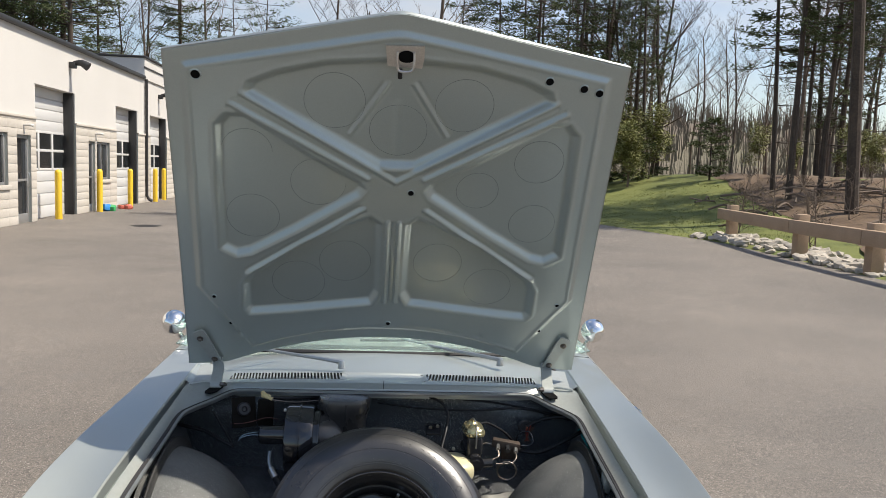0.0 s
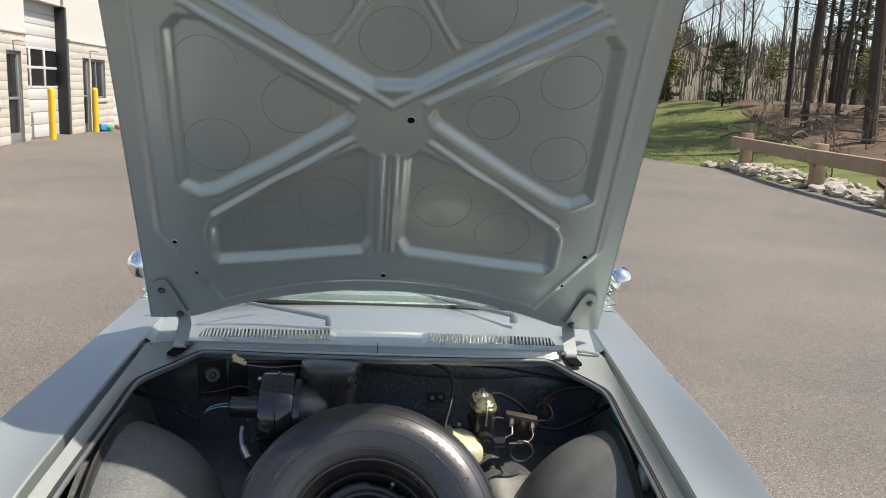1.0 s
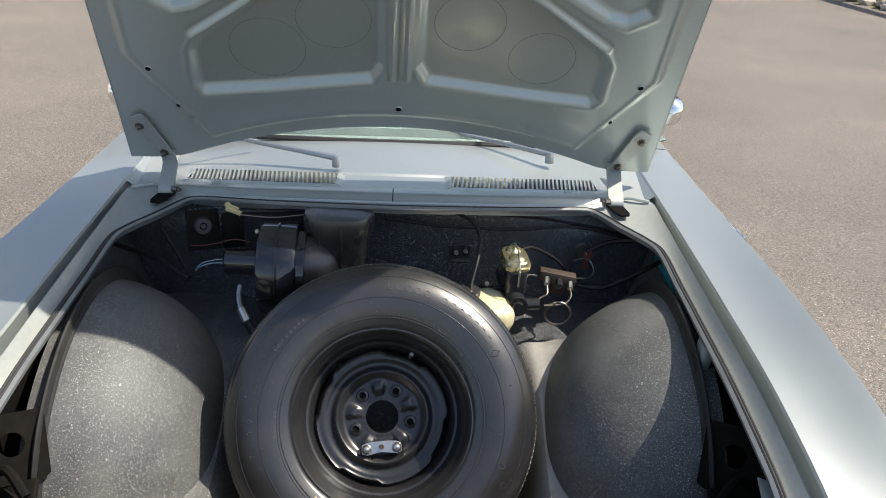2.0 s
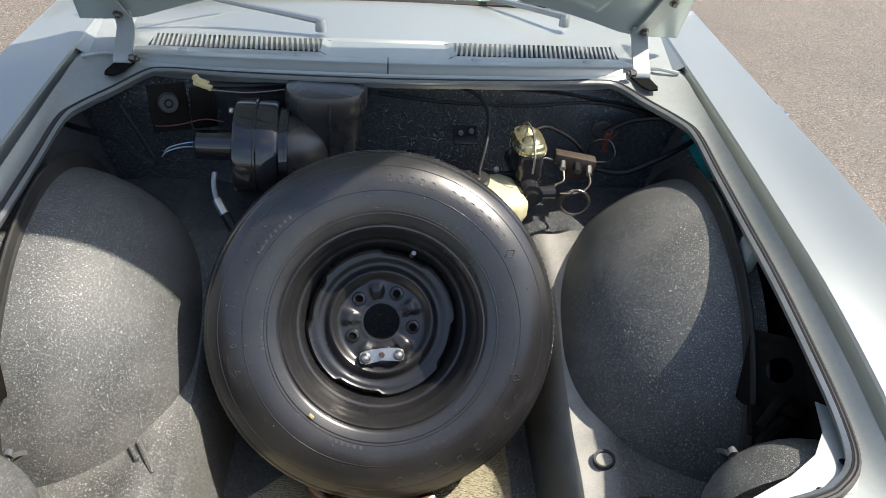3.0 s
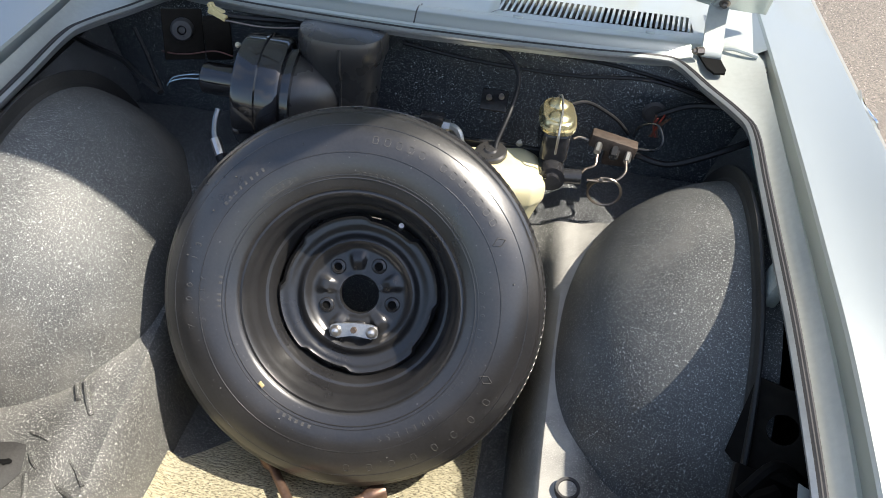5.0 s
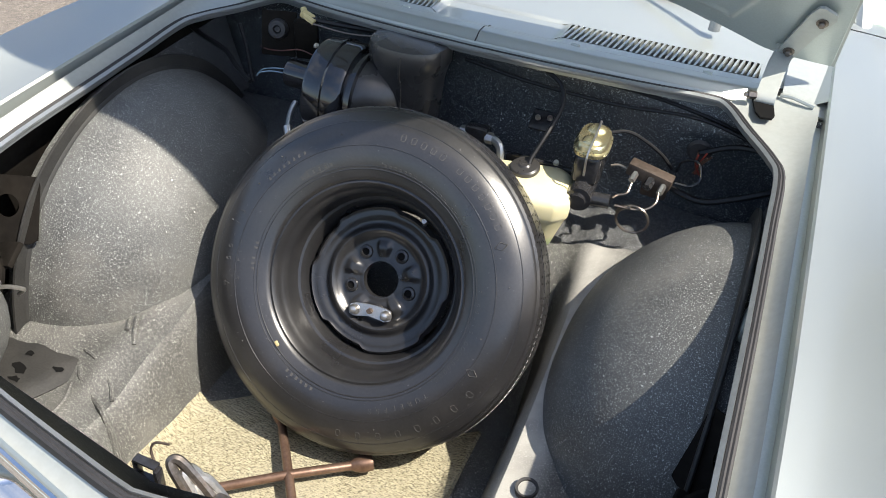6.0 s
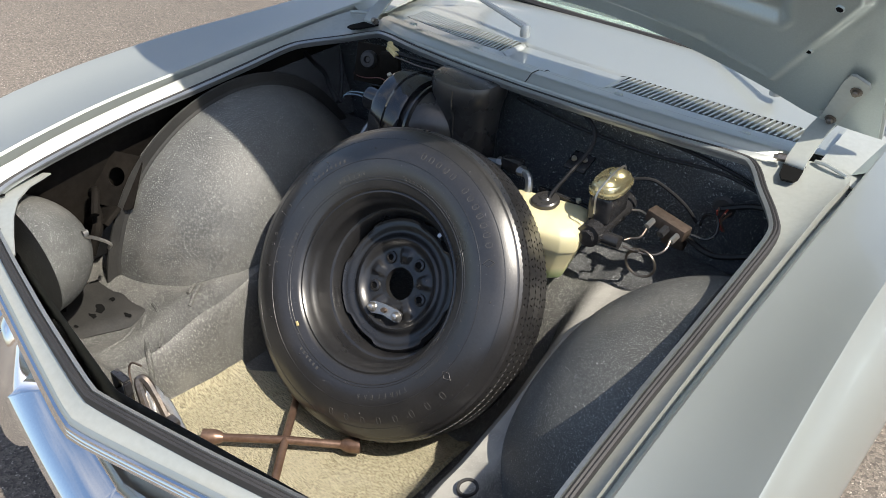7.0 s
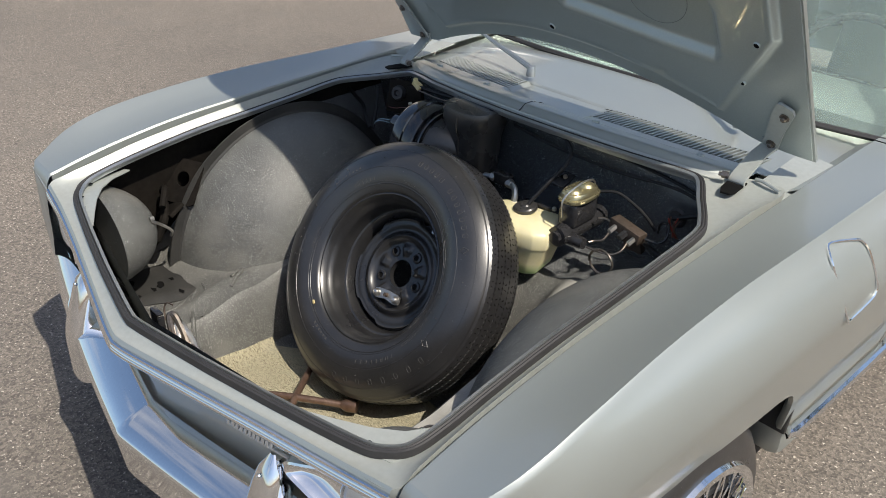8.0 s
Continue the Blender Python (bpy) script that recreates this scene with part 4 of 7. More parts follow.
def lid_relief(u, v):
    """Stamped inner panel: low hem, raised border and crossed braces, sunk fields and pressed beads."""
    de = min(lid_half(v) - abs(u), lid_top(u) - v, v - lid_bottom(u))
    a = abs(u - LID_MID)
    diag = (v - 0.072) * 0.505 - (a - 0.472) * 0.863
    border = min(de, diag + 0.055)
    h = -0.011 * (1 - sstep(border, 0.043, 0.060)) + 0.0025 * bumpf(border, 0.063, 0.005)
    d = max(inside(a, v, TOP_FIELD) if v > 0.74 else -9, inside(a, v, SIDE_FIELD) if 0.40 < v < 0.94 and a > 0.07 else -9, inside(a, v, LOW_FIELD) if v < 0.61 else -9)
    if d > -0.03:
        h -= 0.020 * sstep(d, -0.007, 0.018) - 0.002 * bumpf(d, -0.011, 0.005)
    for p, q, k, w in BEADS:
        r, off, t = seg_dist(a, v, p, q)
        if r < 0.03:
            h += k * bumpf(r, 0, w) - 0.4 * k * bumpf(abs(off), 2.1 * w, w * 0.7) * (1 if 0 < t < 1 else 0)
    r, off, t = seg_dist(u, v, (0.0, 0.958), (0.004, 0.80))
    h += 0.0025 * bumpf(r, 0, 0.010)
    h -= 0.012 * bumpf(math.hypot(u + 0.480, v - 0.085), 0, 0.014) + 0.004 * bumpf(math.hypot(u - 0.315, v - 0.105), 0, 0.012)
    return h + 0.0006 * noise.noise((u * 5, v * 5, 3))


bm = B()
NU, NV = 300, 270
def lid_uv(s, r):
    u0 = s * 0.64
    v = lid_bottom(u0) + (lid_top(u0) - lid_bottom(u0)) * r
    return s * lid_half(v), v
def lid_in(s, r):
    u, v = lid_uv(s, r)
    return lid_point(u, v, lid_relief(u, v) if abs(s) < 0.9999 and 0.0001 < r < 0.9999 else -0.024)
grid(bm, lid_in, steps(-1, 1, NU), steps(0, 1, NV))
LID = part("lid", bm, M_PAINT_IN, CAR, "raised luggage lid with stamped X-braced inner panel", angle=60)
bm = B()
def skin(s, r):
    u, v = lid_uv(s, r)
    return lid_point(u * 1.003, v, -0.021 - 0.03 * min(1.0, 12 * (1 - s * s) * r * (1 - r)))
grid(bm, skin, steps(-1, 1, 40), steps(0, 1, 40))
bmesh.ops.recalc_face_normals(bm, faces=bm.faces)
if sum((f.normal.dot(LID_W) for f in bm.faces)) > 0:
    bmesh.ops.reverse_faces(bm, faces=bm.faces)
bmesh.ops.solidify(bm, geom=bm.faces[:], thickness=0.008)
part("lid_skin", bm, M_PAINT, LID, "smooth outer skin of the lid")
# drilled holes, glue marks, bolts and latch on the inner panel
def lid_axes(u, v, h):
    return axes(lid_point(u, v, h), (1, 0, 0), LID_V, LID_W)


for u, v, r in ((-0.530, 1.033, 0.014), (0.401, 1.051, 0.012), (0.497, 1.033, 0.012), (0.541, 1.022, 0.012), (0.053, 0.679, 0.010), (-0.551, 0.258, 0.007), (-0.509, 0.135, 0.006), (0.008, 0.156, 0.008), (0.558, 0.252, 0.007), (0.517, 0.133, 0.006)):
    bm = B()
    h = lid_relief(u, v)
    revolve(bm, [(0.0, 0.0018), (r * 0.86, 0.0018)], lid_axes(u, v, h), 20)
    hole = part("drain_hole", bm, M_HOLE, LID, "dark round hole")
    bm = B()
    revolve(bm, [(r * 0.84, 0.001), (r * 0.95, 0.0032), (r * 1.15, 0.0012), (r * 1.2, -0.002)], lid_axes(u, v, h), 20)
    part("hole_rim", bm, M_PAINT_IN, LID)
for u, v, r in ((-0.170, 0.960, 0.083), (0.184, 0.958, 0.080), (0.006, 0.875, 0.080), (-0.416, 0.793, 0.071), (0.417, 0.786, 0.071), (-0.217, 0.695, 0.080), (0.249, 0.681, 0.062), (-0.412, 0.567, 0.078), (0.428, 0.565, 0.070), (-0.137, 0.401, 0.080), (0.153, 0.403, 0.076), (-0.284, 0.313, 0.083), (0.322, 0.308, 0.075)):
    pts = []
    for i in range(49):
        a = 2 * math.pi * i / 48
        uu, vv = u + r * math.cos(a), v + r * math.sin(a)
        hh = lid_relief(uu, vv)
        if hh < -0.0165:
            pts.append(lid_point(uu, vv, hh + 0.0004))
        elif len(pts) > 3:
            break
        else:
            pts = []
    if len(pts) > 6:
        bm = B()
        tube(bm, pts, 0.0006, 4, 1)
        part("glue_mark", bm, M_GLUE, LID, "thin dark ring mark")
for sgn in (1, -1):
    bm = B()
    f = lid_axes(sgn * 0.590, 0.022, -0.002)
    out = [(0.044, 0.060), (0.041, 0.073), (0.016, 0.086), (0.008, 0.084), (-0.002, 0.066), (-0.033, -0.045), (-0.040, -0.068), (-0.003, -0.066), (0.017, -0.003)]
    prism(bm, [(sgn * x, y) for x, y in out], 0.006, f)
    hinge = part("hinge_plate", bm, M_GUTTER, LID, "pale painted hinge plate")
    for x, y in ((0.022, 0.048), (-0.015, -0.047)):
        bm = B()
        revolve(bm, [(0.0, 0.010), (0.005, 0.010), (0.0065, 0.008), (0.0065, 0.003), (0.011, 0.0025), (0.011, 0.0)], f @ pose(sgn * x, y, 0.005), 12)
        part("bolt", bm, M_LINE, LID, "dull hinge bolt")
    # strap that swings down into the pocket
    bm = B()
    p = f @ Vector((-sgn * 0.0215, -0.060, 0.003))
    path = smooth_path([p + Vector((0, -0.004, 0.016)), p, Vector((sgn * 0.5600, 2.634, 0.893)), Vector((sgn * 0.557, 2.592, 0.868)), Vector((sgn * 0.556, 2.572, 0.855)), Vector((sgn * 0.556, 2.566, 0.846)), Vector((sgn * 0.556, 2.568, 0.838))], 4)
    rings = []
    for i, q in enumerate(path):
        d = (path[min(i + 1, len(path) - 1)] - path[max(i - 1, 0)]).normalized()
        nrm = d.cross(Vector((1, 0, 0))).normalized()
        rings.append([bm.verts.new(q + Vector((a, 0, 0)) + nrm * b) for a, b in ((-0.0185, -0.003), (0.0185, -0.003), (0.0185, 0.003), (-0.0185, 0.003))])
    bridge(bm, rings, True, True)
    part("hinge_strap", bm, M_GUTTER, LID, "bent pale hinge strap")
    bm = B()
    tube(bm, [(sgn * 0.524, 2.555, 0.856), (sgn * 0.538, 2.56, 0.856)], 0.008, 6, 1)
    tube(bm, [(sgn * 0.518, 2.553, 0.856), (sgn * 0.526, 2.556, 0.856)], 0.005, 8, 1)
    part("hinge_pin", bm, M_LINE, LID)
bm = B()
f = lid_axes(0.013, 1.106, -0.006)
prism(bm, [(-0.045, -0.026), (0.045, -0.030), (0.050, 0.0), (0.050, 0.032), (-0.050, 0.030), (-0.048, 0.0)], 0.012, f)
latch = part("lid_latch", bm, M_STEEL, LID, "bright metal latch plate")
bm = B()
revolve(bm, [(0, 0.0135), (0.017, 0.0135)], f @ pose(0.004, 0.002, 0) @ Matrix.Diagonal((1.35, 1, 1, 1)), 20)
part("latch_mouth", bm, M_HOLE, LID)
bm = B()
tube(bm, [f @ Vector(p) for p in ((-0.020, 0.014, 0.014), (-0.020, -0.012, 0.026), (-0.014, -0.030, 0.030), (0.016, -0.030, 0.030), (0.024, -0.012, 0.026), (0.024, 0.014, 0.014))], 0.0035, 8, 4)
part("latch_loop", bm, M_STEEL, LID, "bright steel latch loop")
bm = B()
tube(bm, [f @ Vector((-0.012, -0.03, 0.02)), f @ Vector((-0.012, -0.055, 0.022))], 0.006, 8, 1)
part("latch_rod", bm, M_DARK, LID)

# luggage well
def floor_z(x, y):
    ax = abs(x)
    zr = 0.395 + 0.035 * sstep(y, 1.70, 1.85) + 0.15 * sstep(y, 1.85, 2.35)
    zc = 0.262 + 0.30 * sstep(y, 2.04, 2.33)
    z = zc + (zr - zc) * sstep(ax, 0.285, 0.332)
    z += 0.30 * sstep(1.64 - y, 0.0, 0.16) * (1 - 0.6 * sstep(ax, 0.3, 0.4))
    z += 0.010 * sstep(ax, 0.36, 0.40) * (1 - sstep(ax, 0.40, 0.45)) + 0.006 * noise.noise((x * 9, y * 9, 2))
    return z


def floor_end(x):
    """Where the floor coat ends and the darker toe board begins; brought forward on the left to paint the housing's
    shade.
    """
    return 2.335 - 0.145 * sstep(-x, 0.05, 0.22)


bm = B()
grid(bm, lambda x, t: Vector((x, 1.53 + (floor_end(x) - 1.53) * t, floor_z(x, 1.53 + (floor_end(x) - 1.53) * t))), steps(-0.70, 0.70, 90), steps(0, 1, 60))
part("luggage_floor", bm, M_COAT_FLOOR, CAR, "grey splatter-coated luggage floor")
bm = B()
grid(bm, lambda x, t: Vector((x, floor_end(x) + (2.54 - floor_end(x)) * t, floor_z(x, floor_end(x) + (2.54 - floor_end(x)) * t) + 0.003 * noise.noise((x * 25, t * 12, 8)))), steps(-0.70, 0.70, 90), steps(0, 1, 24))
part("toe_board", bm, M_COAT_DIM, CAR, "speckled toe board, coat darkened for shade")


def firewall(x, t):
    z = 0.50 + 0.372 * t
    top = 2.475 + 0.40 * x * x
    y = 2.50 + 0.10 * x * x + 0.03 * math.sin(math.pi * t)
    y = y + (min(top, 2.56) + 0.012 - y) * sstep(t, 0.75, 1.0)
    z -= 0.13 * min(0.25, x * x) * t + 0.012 * t
    return Vector((x, y + 0.004 * noise.noise((x * 6, z * 6, 5)), z))


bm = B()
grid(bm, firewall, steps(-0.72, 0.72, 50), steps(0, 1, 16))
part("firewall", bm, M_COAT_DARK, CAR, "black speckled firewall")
for sgn in (1, -1):
    # wheel housing: a rounded drum over the wheel
    C = Vector((sgn * 0.665, 2.145, 0.33))
    def drum(t, s):
        a = radians(-12 + 204 * t)
        b = s * math.pi / 2
        e = 0.86
        rx, ry, rz = 0.345, 0.385 - 0.020 * max(0.0, math.cos(a)) + 0.034 * max(0.0, -math.cos(a)), 0.428 + 0.020 * sstep(t, 0.40, 0.62)
        k = math.cos(b) ** e if s < 1 else 0.0
        x = C.x - sgn * rx * math.sin(b) ** 0.92
        p = Vector((x, C.y - ry * k * math.cos(a), C.z + rz * k * math.sin(a)))
        p.z += 0.004 * noise.noise((p.x * 7, p.y * 7, p.z * 7))
        return p
    bm = B()
    grid(bm, drum, steps(0, 1, 56), steps(0.045, 0.985, 30))
    house = part("wheel_housing", bm, M_COAT, CAR, "domed splatter-coated wheel housing")
    bm = B()
    rings = []
    for t in steps(0.0, 1.0, 48):
        p = drum(t, 0.11)
        out = Vector((0, p.y - C.y, p.z - C.z)).normalized()
        rings.append([bm.verts.new(p + out * a + Vector((sgn * b, 0, 0))) for a, b in ((-0.006, -0.005), (0.002, -0.004), (0.006, -0.001), (0.028, -0.001), (0.029, 0.003), (0.027, 0.006), (-0.006, 0.006))])
    bridge(bm, rings, True, True)
    part("housing_flange", bm, M_TRAY, house, "dusty seam flange")
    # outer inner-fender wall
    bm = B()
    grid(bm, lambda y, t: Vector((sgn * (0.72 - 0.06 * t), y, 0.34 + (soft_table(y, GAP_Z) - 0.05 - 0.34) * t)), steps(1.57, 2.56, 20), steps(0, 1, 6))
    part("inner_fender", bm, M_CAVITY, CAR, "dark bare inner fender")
    # coated closing panel behind the housing, its shade painted in by the dimmer coat
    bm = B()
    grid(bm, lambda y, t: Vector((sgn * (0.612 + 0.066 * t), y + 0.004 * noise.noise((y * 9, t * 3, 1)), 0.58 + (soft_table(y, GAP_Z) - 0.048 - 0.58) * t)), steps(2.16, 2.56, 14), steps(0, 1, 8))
    part("closing_panel", bm, M_COAT_DIM, CAR, "speckled corner panel, coat darkened for shade")
    # lamp bucket dome
    bm = B()
    c = Vector((sgn * 0.599, 1.582, 0.566))
    def dome(a, b):
        p = c + Vector((0.160 * math.cos(a) * math.cos(b), 0.150 * math.sin(a) * math.cos(b), 0.123 * math.sin(b)))
        # flat where it meets the nose and the outer fender
        return Vector((max(-0.662, min(0.662, p.x)), max(p.y, 1.598), p.z))
    grid(bm, dome, steps(0, 2 * math.pi, 33), steps(-1.45, 1.56, 20))
    bmesh.ops.remove_doubles(bm, verts=bm.verts, dist=0.0005)
    part("lamp_bucket", bm, M_COAT, CAR, "splatter-coated headlamp bucket")
    bm = B()
    revolve(bm, [(0, 0.012), (0.006, 0.011), (0.009, 0.0)], axes((sgn * 0.512, 1.695, 0.61), (1, 0, 0), (0, 0, 1), (0, 1, 0.2)), 10)
    tube(bm, [(sgn * 0.512, 1.695, 0.607), (sgn * 0.515, 1.72, 0.59), (sgn * 0.52, 1.75, 0.56), (sgn * 0.55, 1.76, 0.53)], 0.004, 6, 4)
    part("bucket_wire", bm, M_STEEL, CAR)
    # corner plate at the nose
    bm = B()
    prism(bm, [(sgn * x, y) for x, y in ((0.622, 1.70), (0.622, 1.60), (0.60, 1.566), (0.54, 1.552), (0.45, 1.533), (0.40, 1.522), (0.415, 1.536), (0.47, 1.562), (0.525, 1.590), (0.57, 1.622), (0.596, 1.66), (0.606, 1.71))], 0.003, pose(0, -0.018, 0.690, 7, 0, 0) @ pose(0, 0, -0.19))
    plate = part("corner_plate", bm, M_GUTTER, CAR, "pale painted corner plate with small holes")
    for x, y in ((0.552, 1.558), (0.60, 1.600), (0.50, 1.541)):
        bm = B()
        revolve(bm, [(0, 0.0), (0.0055, 0.0)], pose(sgn * x, y, 0.690 + 0.1228 * (y - 1.519) + 0.0055), 12)
        part("plate_hole", bm, M_HOLE, plate)
    # bracket with a round hole
    bm = B()
    f = axes((sgn * 0.640, 1.855, 0.632), (0.93, -0.37 * sgn, 0), (0.2 * sgn, 0.5, 0.84), (-0.3 * sgn, -0.8, 0.5))
    ring_o = [bm.verts.new(f @ Vector((x, y, 0))) for i in range(24) for x, y in [(math.cos(2 * math.pi * i / 24), math.sin(2 * math.pi * i / 24))] for x, y in [(max(-0.056, min(0.056, x * 0.085)), max(-0.068, min(0.055, y * 0.085)))]]
    ring_i = [bm.verts.new(f @ Vector((0.021 * math.cos(2 * math.pi * i / 24), 0.021 * math.sin(2 * math.pi * i / 24), 0))) for i in range(24)]
    bridge(bm, [ring_o, ring_i], True)
    thicken(bm, 0.004)
    part("fender_bracket", bm, M_CAVITY, CAR, "near-black steel bracket with a round hole")
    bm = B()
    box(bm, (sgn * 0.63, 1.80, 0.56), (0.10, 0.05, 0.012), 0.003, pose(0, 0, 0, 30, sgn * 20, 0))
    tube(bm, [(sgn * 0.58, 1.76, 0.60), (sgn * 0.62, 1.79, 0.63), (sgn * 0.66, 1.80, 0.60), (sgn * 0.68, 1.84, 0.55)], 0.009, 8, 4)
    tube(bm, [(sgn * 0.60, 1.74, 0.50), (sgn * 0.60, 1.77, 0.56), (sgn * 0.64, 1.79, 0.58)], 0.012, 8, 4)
    part("horn_bracket", bm, M_CAVITY, CAR, "near-black hardware in the fender cavity")
    # grey lid stop on one side
    if sgn < 0:
        continue
    bm = B()
    box(bm, (sgn * 0.617, 2.02, 0.748), (0.022, 0.05, 0.05), 0.006, pose(0, 0, 0, 0, sgn * 12, 0))
    part("lid_stop", bm, M_BUMPSTOP, CAR, "grey rubber lid stop")
# nose inner panel
bm = B()
grid(bm, lambda x, t: Vector((x, 1.470 + 0.165 * abs(x) + 0.05 * t, 0.674 - 0.3 * t)), steps(-0.66, 0.66, 15), steps(0, 1, 6))
part("nose_inner_panel", bm, M_COAT, CAR)
# side trays, welded seams and folds of the floor
for sgn in (1, -1):
    bm = B()
    def tray(u, v):
        x = 0.500 - 0.085 * v + 0.16 * u + 0.05 * u * v
        y = 1.575 + 0.205 * v
        return Vector((sgn * x, y, 0.408 + 0.004 * noise.noise((x * 20, y * 20, 1)) - 0.012 * (1 - sstep(v, 0.0, 0.12)) - 0.010 * (1 - sstep(u, 0, 0.15))))
    grid(bm, tray, steps(0, 1, 14), steps(0, 1, 14))
    thicken(bm, 0.004)
    tray_ob = part("side_tray", bm, M_TRAY, CAR, "dusty grey welded tray with dark stains")
    for k, (u, v, s) in enumerate(((0.3, 0.5, 0.012), (0.42, 0.62, 0.018), (0.15, 0.75, 0.010), (0.65, 0.35, 0.014), (0.55, 0.8, 0.011), (0.2, 0.3, 0.008))):
        bm = B()
        c = tray(u, v) + Vector((0, 0, 0.0015))
        rk = random.Random(k + 3)
        ring = [bm.verts.new(c + Vector((math.cos(a) * s * rk.uniform(0.5, 1.4), math.sin(a) * s * rk.uniform(0.3, 0.8), 0))) for a in steps(0, 5.6, 9)]
        bm.faces.new(ring)
        part("tar_stain", bm, M_HOLE, tray_ob)
    def on_floor(x, y, h=0.0):
        return Vector((sgn * x, y, floor_z(x, y) + h))
    for pts, r in (([(0.44, 1.755), (0.42, 1.735), (0.37, 1.71), (0.33, 1.69), (0.30, 1.67)], 0.006), ([(0.455, 1.785), (0.42, 1.775), (0.37, 1.75), (0.34, 1.72)], 0.004), ([(0.43, 1.72), (0.41, 1.68), (0.40, 1.62)], 0.005), ([(0.41, 1.88), (0.392, 1.85), (0.375, 1.825)], 0.005), ([(0.422, 1.872), (0.403, 1.842)], 0.004))[:5 if sgn < 0 else 3]:
        bm = B()
        tube(bm, [on_floor(x, y, -0.4 * r) for x, y in pts], r, 8, 4)
        part("floor_seam", bm, M_COAT_FLOOR, CAR, "raised weld seam")
# drain plug on the rail
for sgn in (1,):
    bm = B()
    revolve(bm, [(0.0135, 0.001), (0.0145, 0.007), (0.0185, 0.008), (0.0195, 0.002), (0.0195, -0.01)], pose(0.381, 1.842, floor_z(0.381, 1.842) - 0.002, 6, -6, 0), 28)
    plug = part("floor_plug", bm, M_RUBBER, CAR, "round floor plug with a black rubber rim")
    bm = B()
    revolve(bm, [(0.0, 0.0045), (0.0142, 0.0040)], pose(0.381, 1.842, floor_z(0.381, 1.842) - 0.002, 6, -6, 0), 24)
    part("plug_face", bm, M_COAT_FLOOR, plug)
# lid lock at the nose
bm = B()
box(bm, (0.03, 1.472, 0.640), (0.095, 0.010, 0.06), 0.003, pose(0, 0, 0, 8, 0, 8))
lock = part("lid_lock", bm, M_BLACK, CAR, "lid lock with bright steel hooks behind the nose")
lock.location = (-0.014, 0.0, -0.018)
for dx, dz, a in ((0.0, 0.0, 0), (0.014, -0.010, 6), (0.030, -0.022, 9)):
    k = 1.0 if a == 0 else 0.85
    bm = B()
    tube(bm, [(0.012 + dx + x * k, 1.505 + y + a * 0.001, 0.640 + dz + z * k) for x, y, z in ((0.044, -0.014, -0.012), (0.024, -0.008, 0.012), (0.004, -0.002, 0.036), (-0.002, 0.003, 0.045), (0.006, 0.009, 0.044), (0.026, 0.010, 0.022), (0.046, 0.008, 0.002), (0.058, 0.008, -0.010))], 0.0068, 8, 5)
    part("lock_hook", bm, M_STEEL if a else M_LINE, lock, "worn steel hook")
bm = B()
tube(bm, [(0.035, 1.49, 0.640), (0.06, 1.50, 0.628), (0.085, 1.515, 0.632)], 0.005, 8, 4)
tube(bm, [(0.045, 1.50, 0.628), (0.058, 1.505, 0.626)], 0.011, 10, 1)
box(bm, (0.078, 1.512, 0.640), (0.022, 0.016, 0.012), 0.003)
part("lock_lever", bm, M_LINE, lock)
bm = B()
tube(bm, [(-0.012, 1.505, 0.662), (-0.024, 1.512, 0.682), (-0.018, 1.516, 0.696), (0.0, 1.52, 0.698)], 0.0018, 6, 4)
part("lock_spring", bm, M_RUSTY, lock)
bm = B()
for x, z, sx, sz in ((-0.030, 0.672, 0.004, 0.03), (0.002, 0.665, 0.006, 0.036), (-0.014, 0.688, 0.034, 0.004), (-0.014, 0.655, 0.034, 0.004)):
    box(bm, (x, 1.492, z), (sx, 0.012, sz), 0.001)
part("lock_bracket", bm, M_BLACK, lock)

# heater blower
bm = B()
revolve(bm, [(0.0, 0.0), (0.024, 0.0), (0.029, 0.004), (0.030, 0.012), (0.030, 0.075), (0.034, 0.076), (0.034, 0.085)], axes((-0.380, 2.385, 0.746), (0, 1, 0), (0, 0, 1), (1, 0, 0)), 32)
heater = part("heater_blower", bm, M_GLOSS, CAR, "glossy black heater blower on the firewall")
bm = B()
revolve(bm, [(0.0, 0.0), (0.098, 0.0), (0.106, 0.004), (0.108, 0.010), (0.108, 0.041), (0.112, 0.043), (0.112, 0.047), (0.108, 0.049), (0.108, 0.082), (0.104, 0.088), (0.094, 0.090), (0.094, 0.100), (0.100, 0.102), (0.100, 0.107), (0.07, 0.110), (0.0, 0.110)], axes((-0.298, 2.395, 0.728), (0, 1, 0), (0, 0, 1), (1, 0, 0)), 48)
part("fan_housing", bm, M_GLOSS, heater, "ribbed black fan drum")
bm = B()
rings = []
for z, a, b in ((0.590, 0.045, 0.045), (0.594, 0.055, 0.055), (0.61, 0.060, 0.060), (0.70, 0.064, 0.063), (0.785, 0.070, 0.067), (0.815, 0.077, 0.072), (0.822, 0.081, 0.075), (0.850, 0.082, 0.075), (0.860, 0.078, 0.072), (0.863, 0.05, 0.05)):
    rings.append([bm.verts.new((-0.122 + a * math.copysign(abs(math.cos(t)) ** 0.8, math.cos(t)), 2.437 + b * math.copysign(abs(math.sin(t)) ** 0.8, math.sin(t)), z)) for t in steps(0, 2 * math.pi * 39 / 40, 40)])
bridge(bm, rings, True, True)
part("duct_box", bm, M_PLASTIC, heater, "moulded black duct box")
bm = B()
rings = []
